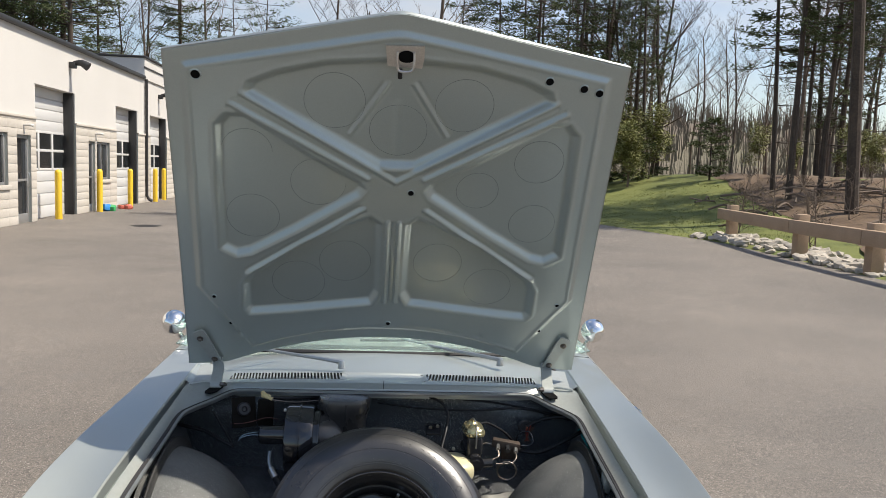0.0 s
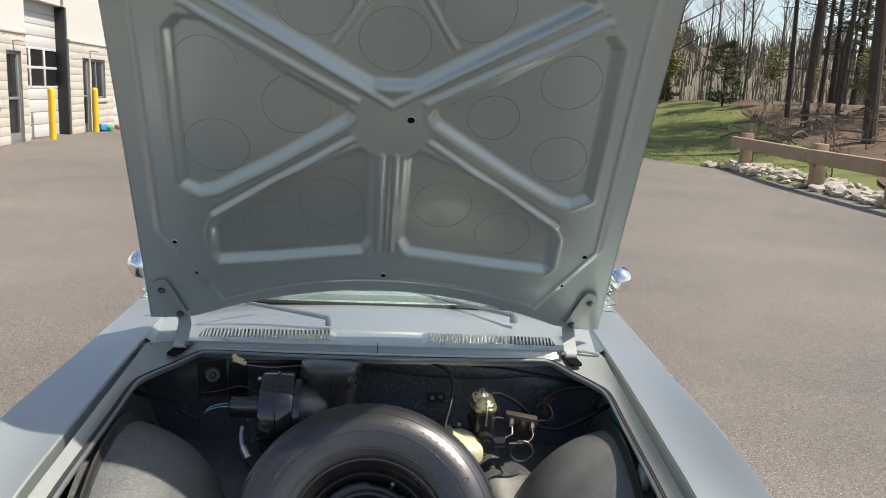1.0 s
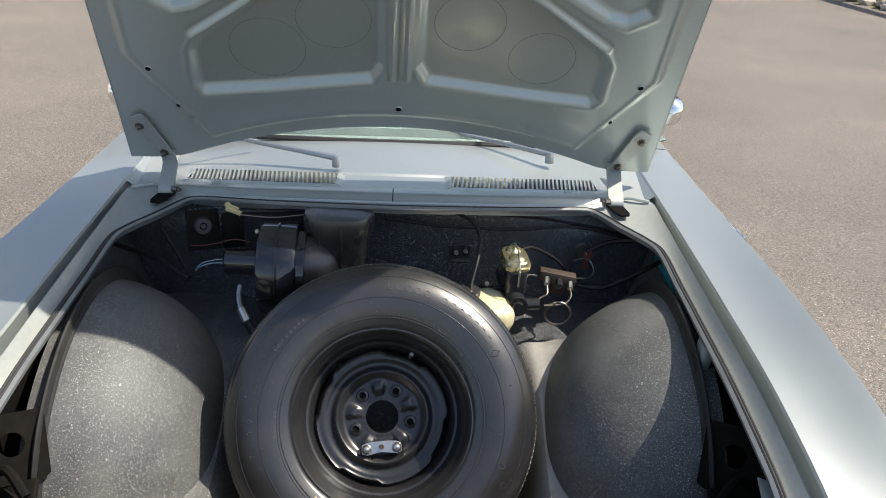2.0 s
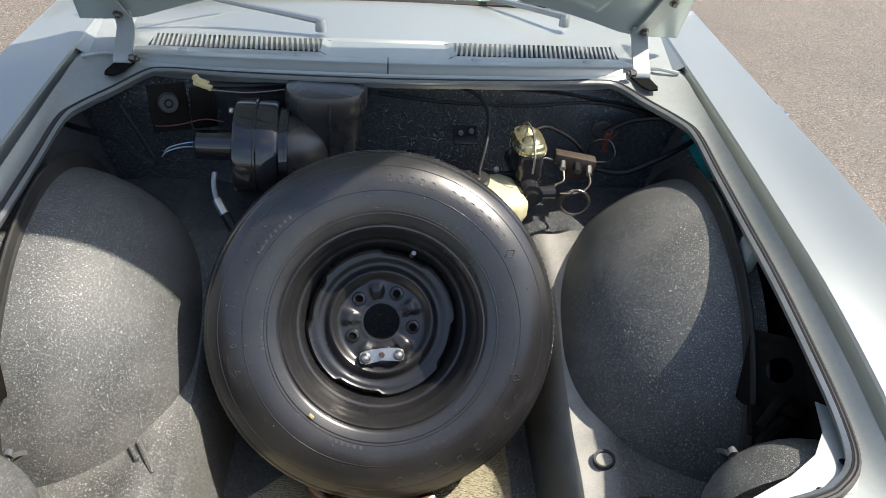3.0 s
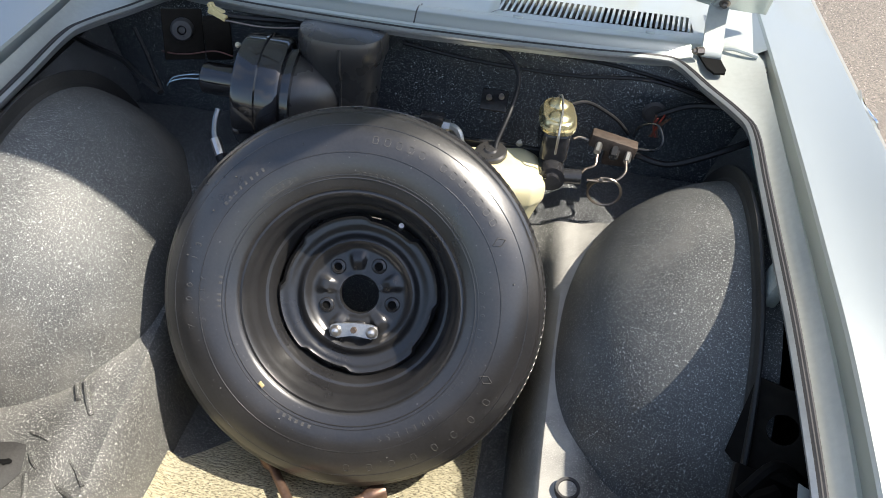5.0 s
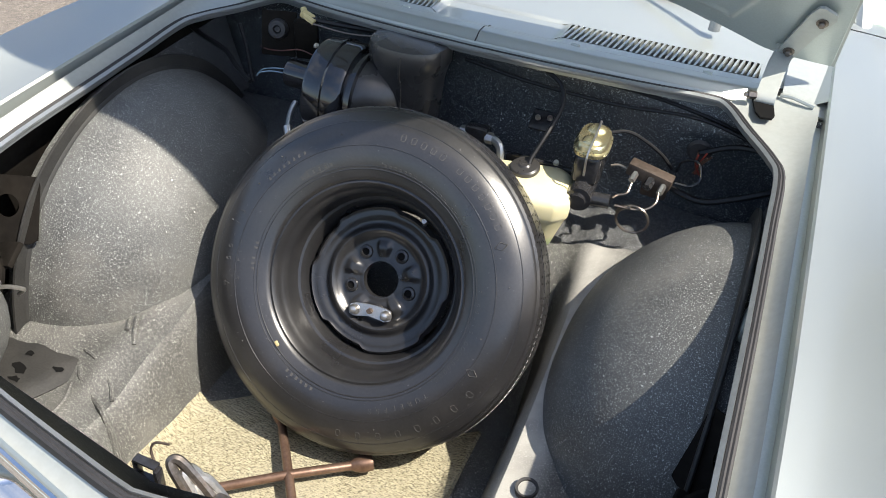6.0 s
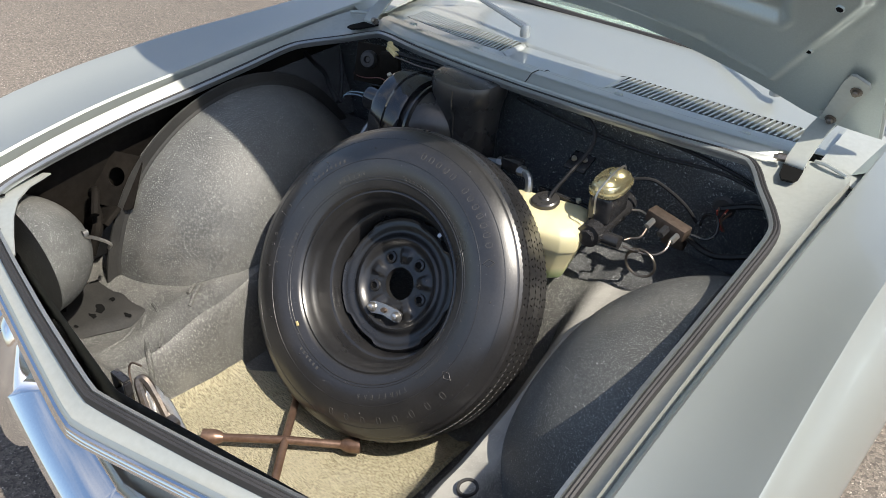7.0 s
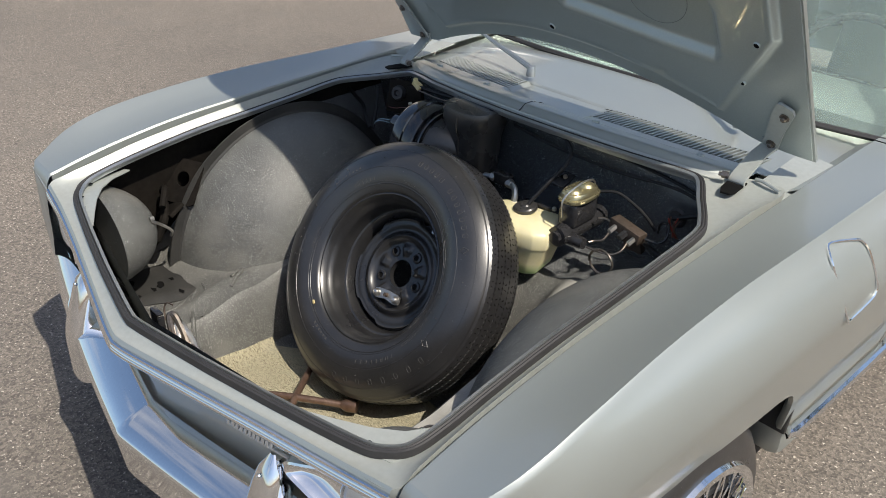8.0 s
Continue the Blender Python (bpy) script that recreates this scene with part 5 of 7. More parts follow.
for t in steps(0, 1, 10):
    c = Vector((-0.200 + 0.085 * t, 2.397 + 0.030 * t * t, 0.726 + 0.004 * t))
    s = 0.093 - 0.040 * t ** 1.6
    rings.append([bm.verts.new(c + Vector((0, s * math.cos(a), s * math.sin(a)))) for a in steps(0, 2 * math.pi * 27 / 28, 28)])
bridge(bm, rings, True)
part("duct_cone", bm, M_PLASTIC, heater)
bm = B()
tube(bm, [(-0.112, 2.3715, 0.60), (-0.112, 2.3712, 0.70), (-0.112, 2.3705, 0.785), (-0.112, 2.362, 0.805), (-0.112, 2.3625, 0.85)], 0.0028, 6, 3)
part("duct_seam", bm, M_PLASTIC, heater)
for x, z in ((-0.30, 0.83), (-0.215, 0.66), (-0.21, 0.81)):
    bm = B()
    revolve(bm, [(0, 0.008), (0.004, 0.007), (0.005, 0.0)], axes((x, 2.335 if z < 0.8 else 2.37, z), (1, 0, 0), (0, 0, 1), (0, -1, 0)), 8)
    part("screw", bm, M_STEEL, heater)
# bracket with grommet and its plug
bm = B()
f = axes((-0.440, 2.447, 0.797), (0.94, 0.33, 0), (-0.1, 0.28, 0.95), (0.3, -0.92, 0.26))
box(bm, f.translation, (0.075, 0.095, 0.006), 0.002, f.to_3x3().to_4x4())
bracket = part("grommet_bracket", bm, M_CAVITY, CAR, "black bracket with a rubber grommet")
bm = B()
revolve(bm, [(0.0, 0.012), (0.006, 0.012), (0.008, 0.008), (0.009, 0.016), (0.018, 0.015), (0.022, 0.006), (0.022, 0.0)], f @ pose(0, 0.01, 0.003), 20)
part("grommet", bm, M_RUBBER, bracket)
bm = B()
box(bm, (-0.372, 2.45, 0.798), (0.05, 0.02, 0.09), 0.005, pose(0, 0, 0, 10, 0, 20))
part("relay_box", bm, M_CAVITY, CAR)
bm = B()
box(bm, (-0.372, 2.455, 0.848), (0.03, 0.014, 0.016), 0.003, pose(0, 0, 0, 0, 25, 10))
tube(bm, [(-0.385, 2.46, 0.86), (-0.372, 2.45, 0.848), (-0.350, 2.445, 0.840)], 0.007, 8, 3)
part("wire_plug", bm, M_TAN, CAR, "yellowed wire connector")


def wire(name, pts, r, material, label="", seg=6):
    bm = B()
    tube(bm, pts, r, seg, 6)
    return part(name, bm, material, CAR, label)


wire("wire_loom", [(-0.36, 2.45, 0.845), (-0.30, 2.47, 0.838), (-0.22, 2.48, 0.84), (-0.15, 2.49, 0.845)], 0.005, M_LOOM)
wire("wire_loom", [(-0.35, 2.44, 0.84), (-0.28, 2.46, 0.828), (-0.20, 2.475, 0.832)], 0.002, M_LINE)
wire("blower_wire", [(-0.380, 2.372, 0.758), (-0.40, 2.365, 0.758), (-0.425, 2.36, 0.752), (-0.437, 2.36, 0.742)], 0.0012, M_BLUEWIRE, "pale blue blower wire")
wire("blower_wire", [(-0.380, 2.368, 0.750), (-0.405, 2.36, 0.752), (-0.430, 2.352, 0.746), (-0.440, 2.355, 0.735)], 0.0012, M_BLUEWIRE, "pale blue blower wire")
wire("blower_wire", [(-0.325, 2.40, 0.790), (-0.36, 2.40, 0.795), (-0.41, 2.41, 0.778), (-0.45, 2.42, 0.768), (-0.48, 2.43, 0.765)], 0.0013, M_OLDWIRE, "thin faded red wire")
wire("loom", [(-0.455, 2.35, 0.72), (-0.50, 2.37, 0.735), (-0.55, 2.40, 0.75), (-0.62, 2.42, 0.76), (-0.68, 2.44, 0.77)], 0.006, M_LOOM, "black taped wiring loom")
wire("loom", [(-0.455, 2.36, 0.715), (-0.50, 2.41, 0.76), (-0.535, 2.44, 0.80)], 0.004, M_LOOM)
for d in (0.0, 0.02):
    wire("firewall_loom", [(-0.02, 2.50 - d, 0.846 - d), (0.12, 2.505 - d, 0.828 - d), (0.30, 2.52 - d, 0.826 - d * 1.4), (0.46, 2.54 - d, 0.80), (0.62, 2.52 - d, 0.77)], 0.0036, M_LOOM, "black loom along the firewall")
wire("coupling_hose", [(-0.340, 2.345, 0.705), (-0.340, 2.325, 0.690), (-0.332, 2.300, 0.672), (-0.315, 2.278, 0.652)], 0.006, M_ALU, "braided metal pipe end", 8)
bm = B()
tube(bm, [(-0.331, 2.298, 0.670), (-0.312, 2.274, 0.648)], 0.010, 10, 1)
part("hose_ferrule", bm, M_STEEL, CAR)
wire("heater_hose", [(-0.314, 2.276, 0.65), (-0.285, 2.245, 0.62), (-0.26, 2.23, 0.58), (-0.25, 2.23, 0.52)], 0.011, M_LOOM, "black rubber hose", 8)
# pipe ends behind the spare
wire("pipe_end", [(0.00, 2.36, 0.700), (0.005, 2.352, 0.728), (0.03, 2.352, 0.735), (0.055, 2.356, 0.735)], 0.007, M_ALU, "bright pipe elbow", 8)
wire("pipe_end", [(0.075, 2.356, 0.735), (0.105, 2.353, 0.733), (0.118, 2.345, 0.715), (0.118, 2.335, 0.675), (0.108, 2.325, 0.64)], 0.008, M_ALU, "bright pipe elbow", 8)
bm = B()
box(bm, (0.062, 2.362, 0.738), (0.046, 0.03, 0.028), 0.005)
block = part("pipe_valve", bm, M_BLACK, CAR, "small black valve")
for x in (0.036, 0.089):
    bm = B()
    tube(bm, [(x - 0.007, 2.356, 0.735), (x + 0.007, 2.356, 0.735)], 0.0115, 6, 1)
    part("pipe_nut", bm, M_STEEL, block, "bright hexagon nut")
bm = B()
tube(bm, [(0.116, 2.336, 0.685), (0.108, 2.328, 0.652)], 0.012, 8, 1)
part("pipe_sleeve", bm, M_STEEL, block)

# washer tank
bm = B()
m = pose(0.180, 2.304, 0.645, 0, 0, 14)
outline = [(1.30 * x, 1.10 * y) for x, y in ((-0.072, -0.050), (-0.060, -0.062), (0.050, -0.062), (0.072, -0.045), (0.074, 0.040), (0.060, 0.060), (-0.060, 0.060), (-0.074, 0.045))]
def tank_ring(k, z, shx=0.0):
    return [bm.verts.new(m @ Vector((x * k + shx, y * k, z))) for x, y in outline]
rings = [tank_ring(a, z, s) for a, z, s in ((0.74, -0.066, -0.006), (0.80, -0.062, -0.006), (0.86, -0.035, -0.004), (0.95, 0.005, 0), (1.0, 0.012, 0), (1.01, 0.036, 0), (0.98, 0.048, 0), (0.82, 0.058, 0), (0.42, 0.064, 0))]
bridge(bm, rings, True, True)
bmesh.ops.bevel(bm, geom=[e for e in bm.edges], offset=0.003, segments=1, affect="EDGES")
tank = part("washer_tank", bm, M_TANK, CAR, "yellowed plastic washer tank with greenish fluid")
bm = B()
revolve(bm, [(0.0, 0.014), (0.010, 0.014), (0.013, 0.011), (0.026, 0.010), (0.029, 0.007), (0.029, 0.0), (0.02, -0.012)], pose(0.178, 2.318, 0.712, 8, -6, 0), 28)
part("tank_cap", bm, M_PLASTIC, tank, "black screw cap")
bm = B()
tube(bm, [(0.185, 2.318, 0.722), (0.186, 2.33, 0.735), (0.20, 2.37, 0.775), (0.207, 2.42, 0.81), (0.19, 2.45, 0.835), (0.15, 2.47, 0.85)], 0.0045, 8, 6)
part("washer_hose", bm, M_LOOM, tank, "thin black washer hose")
bm = B()
box(bm, (0.20, 2.385, 0.69), (0.16, 0.012, 0.02), 0.003)
box(bm, (0.165, 2.46, 0.745), (0.05, 0.05, 0.006), 0.002, pose(0, 0, 0, 25))
part("tank_bracket", bm, M_BLACK, CAR, "black steel bracket")
for x, y, z in ((0.155, 2.452, 0.752), (0.178, 2.458, 0.754), (0.225, 2.368, 0.712), (0.268, 2.366, 0.712)):
    bm = B()
    revolve(bm, [(0, 0.006), (0.005, 0.006), (0.006, 0.0)], pose(x, y, z, 20), 8)
    part("bracket_screw", bm, M_STEEL, CAR)

# brake master cylinder and valve block
bm = B()
m = pose(0.286, 2.375, 0.735, 0, 0, 4)
box(bm, m.translation, (0.050, 0.092, 0.062), 0.010, m.to_3x3().to_4x4(), 3)
tube(bm, [m @ Vector((0, -0.075, -0.045)), m @ Vector((0, -0.06, -0.045)), m @ Vector((0, 0.10, -0.045))], 0.024, 14, 1)
master = part("brake_master_cylinder", bm, M_BLACK, CAR, "cast brake master cylinder with gold plated cover")
bm = B()
tube(bm, [m @ Vector((0, -0.086, -0.045)), m @ Vector((0, -0.070, -0.045))], 0.015, 8, 1)
tube(bm, [m @ Vector((0.0, -0.045, -0.055)), m @ Vector((0.055, -0.045, -0.052))], 0.014, 12, 1)
part("cylinder_fitting", bm, M_BLACK, master)
bm = B()
def cover(k, z):
    return [bm.verts.new(m @ Vector((0.033 * k * math.copysign(abs(math.cos(a)) ** 0.7, math.cos(a)), 0.056 * k * math.copysign(abs(math.sin(a)) ** 0.7, math.sin(a)), z))) for a in steps(0, 2 * math.pi * 31 / 32, 32)]
bridge(bm, [cover(1.0, 0.032), cover(1.03, 0.034), cover(1.03, 0.040), cover(0.93, 0.042), cover(0.90, 0.050), cover(0.84, 0.053)], True, True)
cover_ob = part("reservoir_cover", bm, M_GOLD, master, "gold cadmium plated cover")
for y in (-0.024, 0.024):
    bm = B()
    revolve(bm, [(0, 0.010), (0.010, 0.009), (0.017, 0.005), (0.020, 0.0)], m @ pose(0, y, 0.052), 18)
    part("cover_dome", bm, M_GOLD, master)
bm = B()
tube(bm, [m @ Vector(p) for p in ((0.0, -0.062, 0.0), (0.0, -0.064, 0.045), (0.004, -0.02, 0.066), (0.004, 0.03, 0.066), (0, 0.062, 0.045), (0, 0.06, 0.0))], 0.0022, 6, 5)
part("cover_bail", bm, M_STEEL, master, "spring wire bail")
bm = B()
fv = pose(0.398, 2.42, 0.712, 0, 8, -6)
box(bm, fv.translation, (0.088, 0.030, 0.026), 0.003, fv.to_3x3().to_4x4())
valve = part("brake_valve_block", bm, M_RUSTY, CAR, "rusty brown brake valve block")
for i, x in enumerate((-0.025, 0.006, 0.032)):
    bm = B()
    tube(bm, [fv @ Vector((x, -0.012, -0.002)), fv @ Vector((x, -0.032, -0.010))], 0.0065 if i != 1 else 0.009, 6, 1)
    part("pipe_nut", bm, M_STEEL if i != 1 else M_BLACK, valve)
for pts in ([(0.423, 2.385, 0.700), (0.424, 2.365, 0.688), (0.410, 2.350, 0.678), (0.385, 2.338, 0.678), (0.355, 2.330, 0.681)],
            [(0.370, 2.388, 0.702), (0.368, 2.37, 0.690), (0.352, 2.362, 0.684), (0.345, 2.350, 0.682)],
            [(0.445, 2.42, 0.708), (0.475, 2.425, 0.708), (0.488, 2.435, 0.722), (0.478, 2.455, 0.742), (0.46, 2.468, 0.738), (0.445, 2.475, 0.725), (0.44, 2.48, 0.70)],
            [(0.352, 2.42, 0.712), (0.335, 2.42, 0.715), (0.322, 2.41, 0.715)]):
    wire("brake_pipe", pts, 0.0026, M_BLACK if len(pts) > 6 else M_LINE, "bent steel brake pipe", 8)
coil = [(0.375, 2.335, 0.680)] + [(0.392 + 0.030 * math.sin(a), 2.342 - 0.006 * a / 6, 0.655 + 0.028 * math.cos(a)) for a in steps(-0.3, 6.0, 14)] + [(0.37, 2.34, 0.678), (0.36, 2.345, 0.66)]
wire("brake_pipe_coil", coil, 0.0026, M_LINE, "coiled steel brake pipe", 8)
wire("cylinder_bracket", [(0.300, 2.43, 0.770), (0.335, 2.452, 0.772), (0.372, 2.468, 0.752), (0.405, 2.478, 0.728), (0.43, 2.485, 0.70)], 0.0038, M_LOOM, "black bracket arm", 8)
bm = B()
box(bm, (0.41, 2.435, 0.68), (0.05, 0.02, 0.045), 0.004, pose(0, 0, 0, 20, 0, 0))
part("valve_bracket", bm, M_RUSTY, CAR)
for i in range(5):
    a = i * 1.3
    wire("loose_wire", [(0.47 + 0.004 * i, 2.49, 0.70), (0.475 + 0.006 * math.cos(a), 2.475, 0.73), (0.482 + 0.014 * math.cos(a), 2.465 + 0.01 * math.sin(a), 0.757)], 0.0018, M_RED if i % 2 else M_COPPER)
wire("loom", [(0.44, 2.43, 0.69), (0.50, 2.41, 0.69), (0.56, 2.41, 0.715), (0.62, 2.42, 0.745), (0.66, 2.44, 0.76)], 0.006, M_LOOM, "black taped wiring loom")
wire("loom", [(0.47, 2.48, 0.75), (0.53, 2.49, 0.775), (0.60, 2.47, 0.79), (0.66, 2.44, 0.79)], 0.0055, M_LOOM)
bm = B()
revolve(bm, [(0.0, 0.004), (0.018, 0.006), (0.024, 0.0)], axes((0.47, 2.50, 0.745), (1, 0, 0), (0, 0, 1), (0, -1, 0.1)), 18)
part("firewall_grommet", bm, M_RUBBER, CAR)
# taped edge below the gutter
bm = B()
prism(bm, [(0, 0), (0.21, 0.0), (0.205, 0.018), (0.03, 0.030), (0.0, 0.024)], 0.004, axes((0.668, 2.268, 0.748), (-0.05, 1, 0.02), (-0.85, 0, -0.5), (-0.5, 0, 0.85)))
part("edge_tape", bm, M_TEAL, CAR, "strip of teal tape under the gutter")
bm = B()
prism(bm, [(0, 0), (0.03, 0.0), (0.03, 0.024), (0.0, 0.004)], 0.005, axes((0.667, 2.262, 0.7485), (-0.05, 1, 0.02), (-0.85, 0, -0.5), (-0.5, 0, 0.85)))
part("edge_tape_end", bm, M_TAN, CAR)
wire("bonnet_cable", [(0.50, 1.70, 0.44), (0.47, 1.72, 0.455), (0.44, 1.735, 0.45), (0.435, 1.70, 0.44), (0.44, 1.66, 0.43)], 0.007, M_BLACK, "black jointed rod on the floor", 8)

# carpet on the floor
bm = B()
def carpet(x, y):
    return Vector((x, y, 0.270 + 0.004 * noise.noise((x * 14, y * 14, 1)) + 0.02 * sstep(abs(x + 0.03), 0.24, 0.27)))
grid(bm, lambda x, t: carpet(x, 1.655 + (min(2.04, 1.885 + max(0, x + 0.27) * 0.8) - 1.655) * t), steps(-0.298, 0.238, 40), steps(0, 1, 34))
thicken(bm, 0.008)
solo("carpet_mat", bm, M_CARPET, "beige flecked woven carpet on the luggage floor", "carpet", base=(-0.03, 1.85, 0.27))

# spare wheel, leaning back
HUB, N3 = Vector((-0.005, 2.0885, 0.5368)), Vector((0.048, -0.8402, 0.5401)).normalized()
E1 = Vector((0, 0, 1)).cross(N3).normalized()
E2 = N3.cross(E1)
SPARE = thing("spare_wheel", axes(HUB, E1, E2, N3), "spare tyre on a black steel rim leaning in the luggage well", "spare wheel")
def wall_h(r):
    """Half width of the tyre at radius r."""
    if r < 0.236:
        return 0.0915 - 0.0165 * ((0.236 - r) / 0.054) ** 1.7
    return 0.0915 - 0.0290 * ((r - 0.236) / 0.0685) ** 2.2


half = [(0.179, 0.068)] + [(r, wall_h(r)) for r in steps(0.183, 0.3045, 28)]
prof = [(r, 0.022 + h) for r, h in half] + [(r, 0.022 - h) for r, h in reversed(half)] + [(0.176, -0.03), (0.176, 0.07)]
bm = revolve(B(), prof, None, 96, True)
tyre = part("tyre", bm, M_TYRE, SPARE, "worn black bias-ply tyre", local=True, angle=60)
for r, w in ((0.2005, 0.0011), (0.2055, 0.0007), (0.2405, 0.0009), (0.2835, 0.0008)):
    bm = revolve(B(), [(r + w * math.cos(a), 0.022 + wall_h(r) + w * math.sin(a) * 0.9) for a in steps(0, 2 * math.pi * 5 / 6, 6)], None, 96, True)
    part("sidewall_rib", bm, M_TYRE, tyre, local=True)
# ribbed tread with zigzag grooves
bm = B()
rows = []
cross = [(-0.0605, 0.2945, 0), (-0.056, 0.2995, 1), (-0.040, 0.3035, 1), (-0.0395, 0.3005, 1), (-0.0375, 0.3005, -1), (-0.037, 0.3045, -1), (-0.014, 0.3055, -1), (-0.0135, 0.302, -1), (-0.0115, 0.302, 1), (-0.011, 0.3055, 1),
         (0.011, 0.3055, 1), (0.0115, 0.302, 1), (0.0135, 0.302, -1), (0.014, 0.3055, -1), (0.037, 0.3045, -1), (0.0375, 0.3005, -1), (0.0395, 0.3005, 1), (0.040, 0.3035, 1), (0.056, 0.2995, 1), (0.0605, 0.2945, 0)]
SEG = 330
for k in range(SEG):
    a = 2 * math.pi * k / SEG
    zig = 0.0019 if k % 2 else -0.0019
    row = []
    for h, r, s in cross:
        rr = r + 0.0100 - (0.0009 if (abs(h) == 0.056 and k % 2) else 0)
        row.append(bm.verts.new((rr * math.cos(a), rr * math.sin(a), 0.022 + 1.033 * h + zig * s * (1 if abs(h) < 0.05 else 0.6))))
    rows.append(row)
rows.append(rows[0])
bridge(bm, rows, False)
tread = part("tread", bm, M_TYRE, tyre, "ribbed zigzag tread", local=True, angle=25)
bm = B()
for k in range(110):
    a = 2 * math.pi * k / 110
    for h, r in ((-0.048, 0.3112), (-0.026, 0.3147), (0.0, 0.3151), (0.026, 0.3147), (0.048, 0.3112)):
        b = a + (0.014 if (k + int(h * 100)) % 2 else 0.03)
        box(bm, (r * math.cos(b), r * math.sin(b), 0.022 + h), (0.0016, 0.0022, 0.0070), 0, pose(0, 0, 0, 0, 0, math.degrees(b)) @ pose(0, 0, 0, 25 if k % 2 else -25))
tagged(part("tread_siping", bm, M_HOLE, tyre, local=True), kind="stuff")


def arc_place(deg, r, h):
    """On the sidewall, deg clockwise from the top, upright outwards."""
    a = radians(deg)
    lean = math.degrees(math.atan2(wall_h(r + 0.004) - wall_h(r - 0.004), 0.008))
    return pose(r * math.sin(a), r * math.cos(a), 0.022 + wall_h(r) + h, 0, 0, -deg) @ pose(0, 0, 0, lean)


GLYPHS = {}


def glyph(ch, size):
    """Mesh of one raised character."""
    if (ch, size) not in GLYPHS:
        cu = bpy.data.curves.new("raised_letter", "FONT")
        cu.body, cu.size, cu.extrude, cu.align_x = ch, size, 0.0006, "CENTER"
        ob = bpy.data.objects.new("raised_letter", cu)
        me = bpy.data.meshes.new_from_object(ob)
        me.materials.clear()
        me.materials.append(M_LETTER)
        bpy.data.objects.remove(ob)
        GLYPHS[ch, size] = me
    return GLYPHS[ch, size]


def bar_mesh(w, hgt, hollow):
    """Mesh of one raised bar, outlined or filled."""
    key = (w, hgt, hollow)
    if key not in GLYPHS:
        bm = B()
        if hollow:
            t = 0.0006
            ring = []
            for k in range(14):
                c, q = math.cos(2 * math.pi * k / 14), math.sin(2 * math.pi * k / 14)
                ring.append((math.copysign(abs(c) ** 0.6, c), math.copysign(abs(q) ** 0.6, q)))
            a, b, c, d = [[bm.verts.new((x * (w / 2 + k), y * (hgt / 2 + k), z)) for x, y in ring] for k, z in ((t, 0), (t, 0.0007), (-t, 0.0007), (-t, 0))]
            bridge(bm, [a, b, c, d], True)
        else:
            box(bm, (0, 0, 0.0002), (w, hgt, 0.0010))
        bmesh.ops.recalc_face_normals(bm, faces=bm.faces)
        GLYPHS[key] = mesh_of("raised_letter", bm, M_LETTER)
    return GLYPHS[key]


def set_letter(me, m):
    ob = new("raised_letter", me)
    ob.parent = tyre
    ob.matrix_basis = m


def word_arc(text, start, step, r, size, h):
    for i, ch in enumerate(text):
        if ch != " ":
            set_letter(glyph(ch, size), arc_place(start + i * step, r, h))


def bars_arc(n, start, step, r, w, hgt, h, skip=(), hollow=True):
    for i in range(n):
        if i not in skip:
            set_letter(bar_mesh(w, hgt, hollow), arc_place(start + i * step, r, h))


def letters(name, bm, label=""):
    return part(name, bm, M_LETTER, tyre, label, local=True)


bars_arc(13, 3.0, 4.2, 0.262, 0.0085, 0.012, 0.0, (5,))
bars_arc(8, 119, 8.0, 0.268, 0.0085, 0.013, 0.0)
word_arc("TUBELESS", 134, 3.9, 0.219, 0.013, 0.0002)
word_arc("7.00-13", 255, 5.0, 0.252, 0.015, 0.0002)
word_arc("2 PLY", 257, 4.0, 0.232, 0.010, 0.0002)
word_arc("7.00-13", 78, 3.2, 0.2085, 0.010, 0.0002)
bars_arc(9, 103, 2.8, 0.2115, 0.0045, 0.007, 0.0002)
bars_arc(7, -2, 2.6, 0.208, 0.004, 0.005, 0.0, (), False)
bars_arc(9, 24, 2.6, 0.208, 0.003, 0.004, 0.0, (4,), False)
bars_arc(6, 262, 2.6, 0.209, 0.004, 0.006, 0.0, (3,), False)
bars_arc(6, 192, 3.0, 0.211, 0.005, 0.006, 0.0, (), False)
bars_arc(8, 303, 2.6, 0.25, 0.004, 0.006, 0.0, (), False)
bars_arc(1, -37, 1, 0.214, 0.048, 0.012, 0.0)
bars_arc(6, -45, 3.2, 0.214, 0.004, 0.007, 0.0, (), False)
for deg, r in ((60.5, 0.257), (112, 0.247)):
    bm = B()
    m = arc_place(deg, r, 0.0)
    pts = [(0, 0.011), (0.007, 0), (0, -0.011), (-0.007, 0)]
    tube(bm, [m @ Vector((x, y, 0.0002)) for x, y in pts + pts[:1]], 0.0008, 4, 1)
    letters("raised_diamond", bm)
for i, (deg, r) in enumerate(((-22, 0.262), (-48, 0.268), (-62, 0.26), (33, 0.206), (76, 0.262), (-80, 0.27), (205, 0.22), (160, 0.255), (230, 0.25), (98, 0.232))):
    bm = B()
    revolve(bm, [(0, 0.003), (0.0010, 0.0025), (0.0016, -0.001)], arc_place(deg, r, 0.0), 8)
    letters("vent_nib", bm)
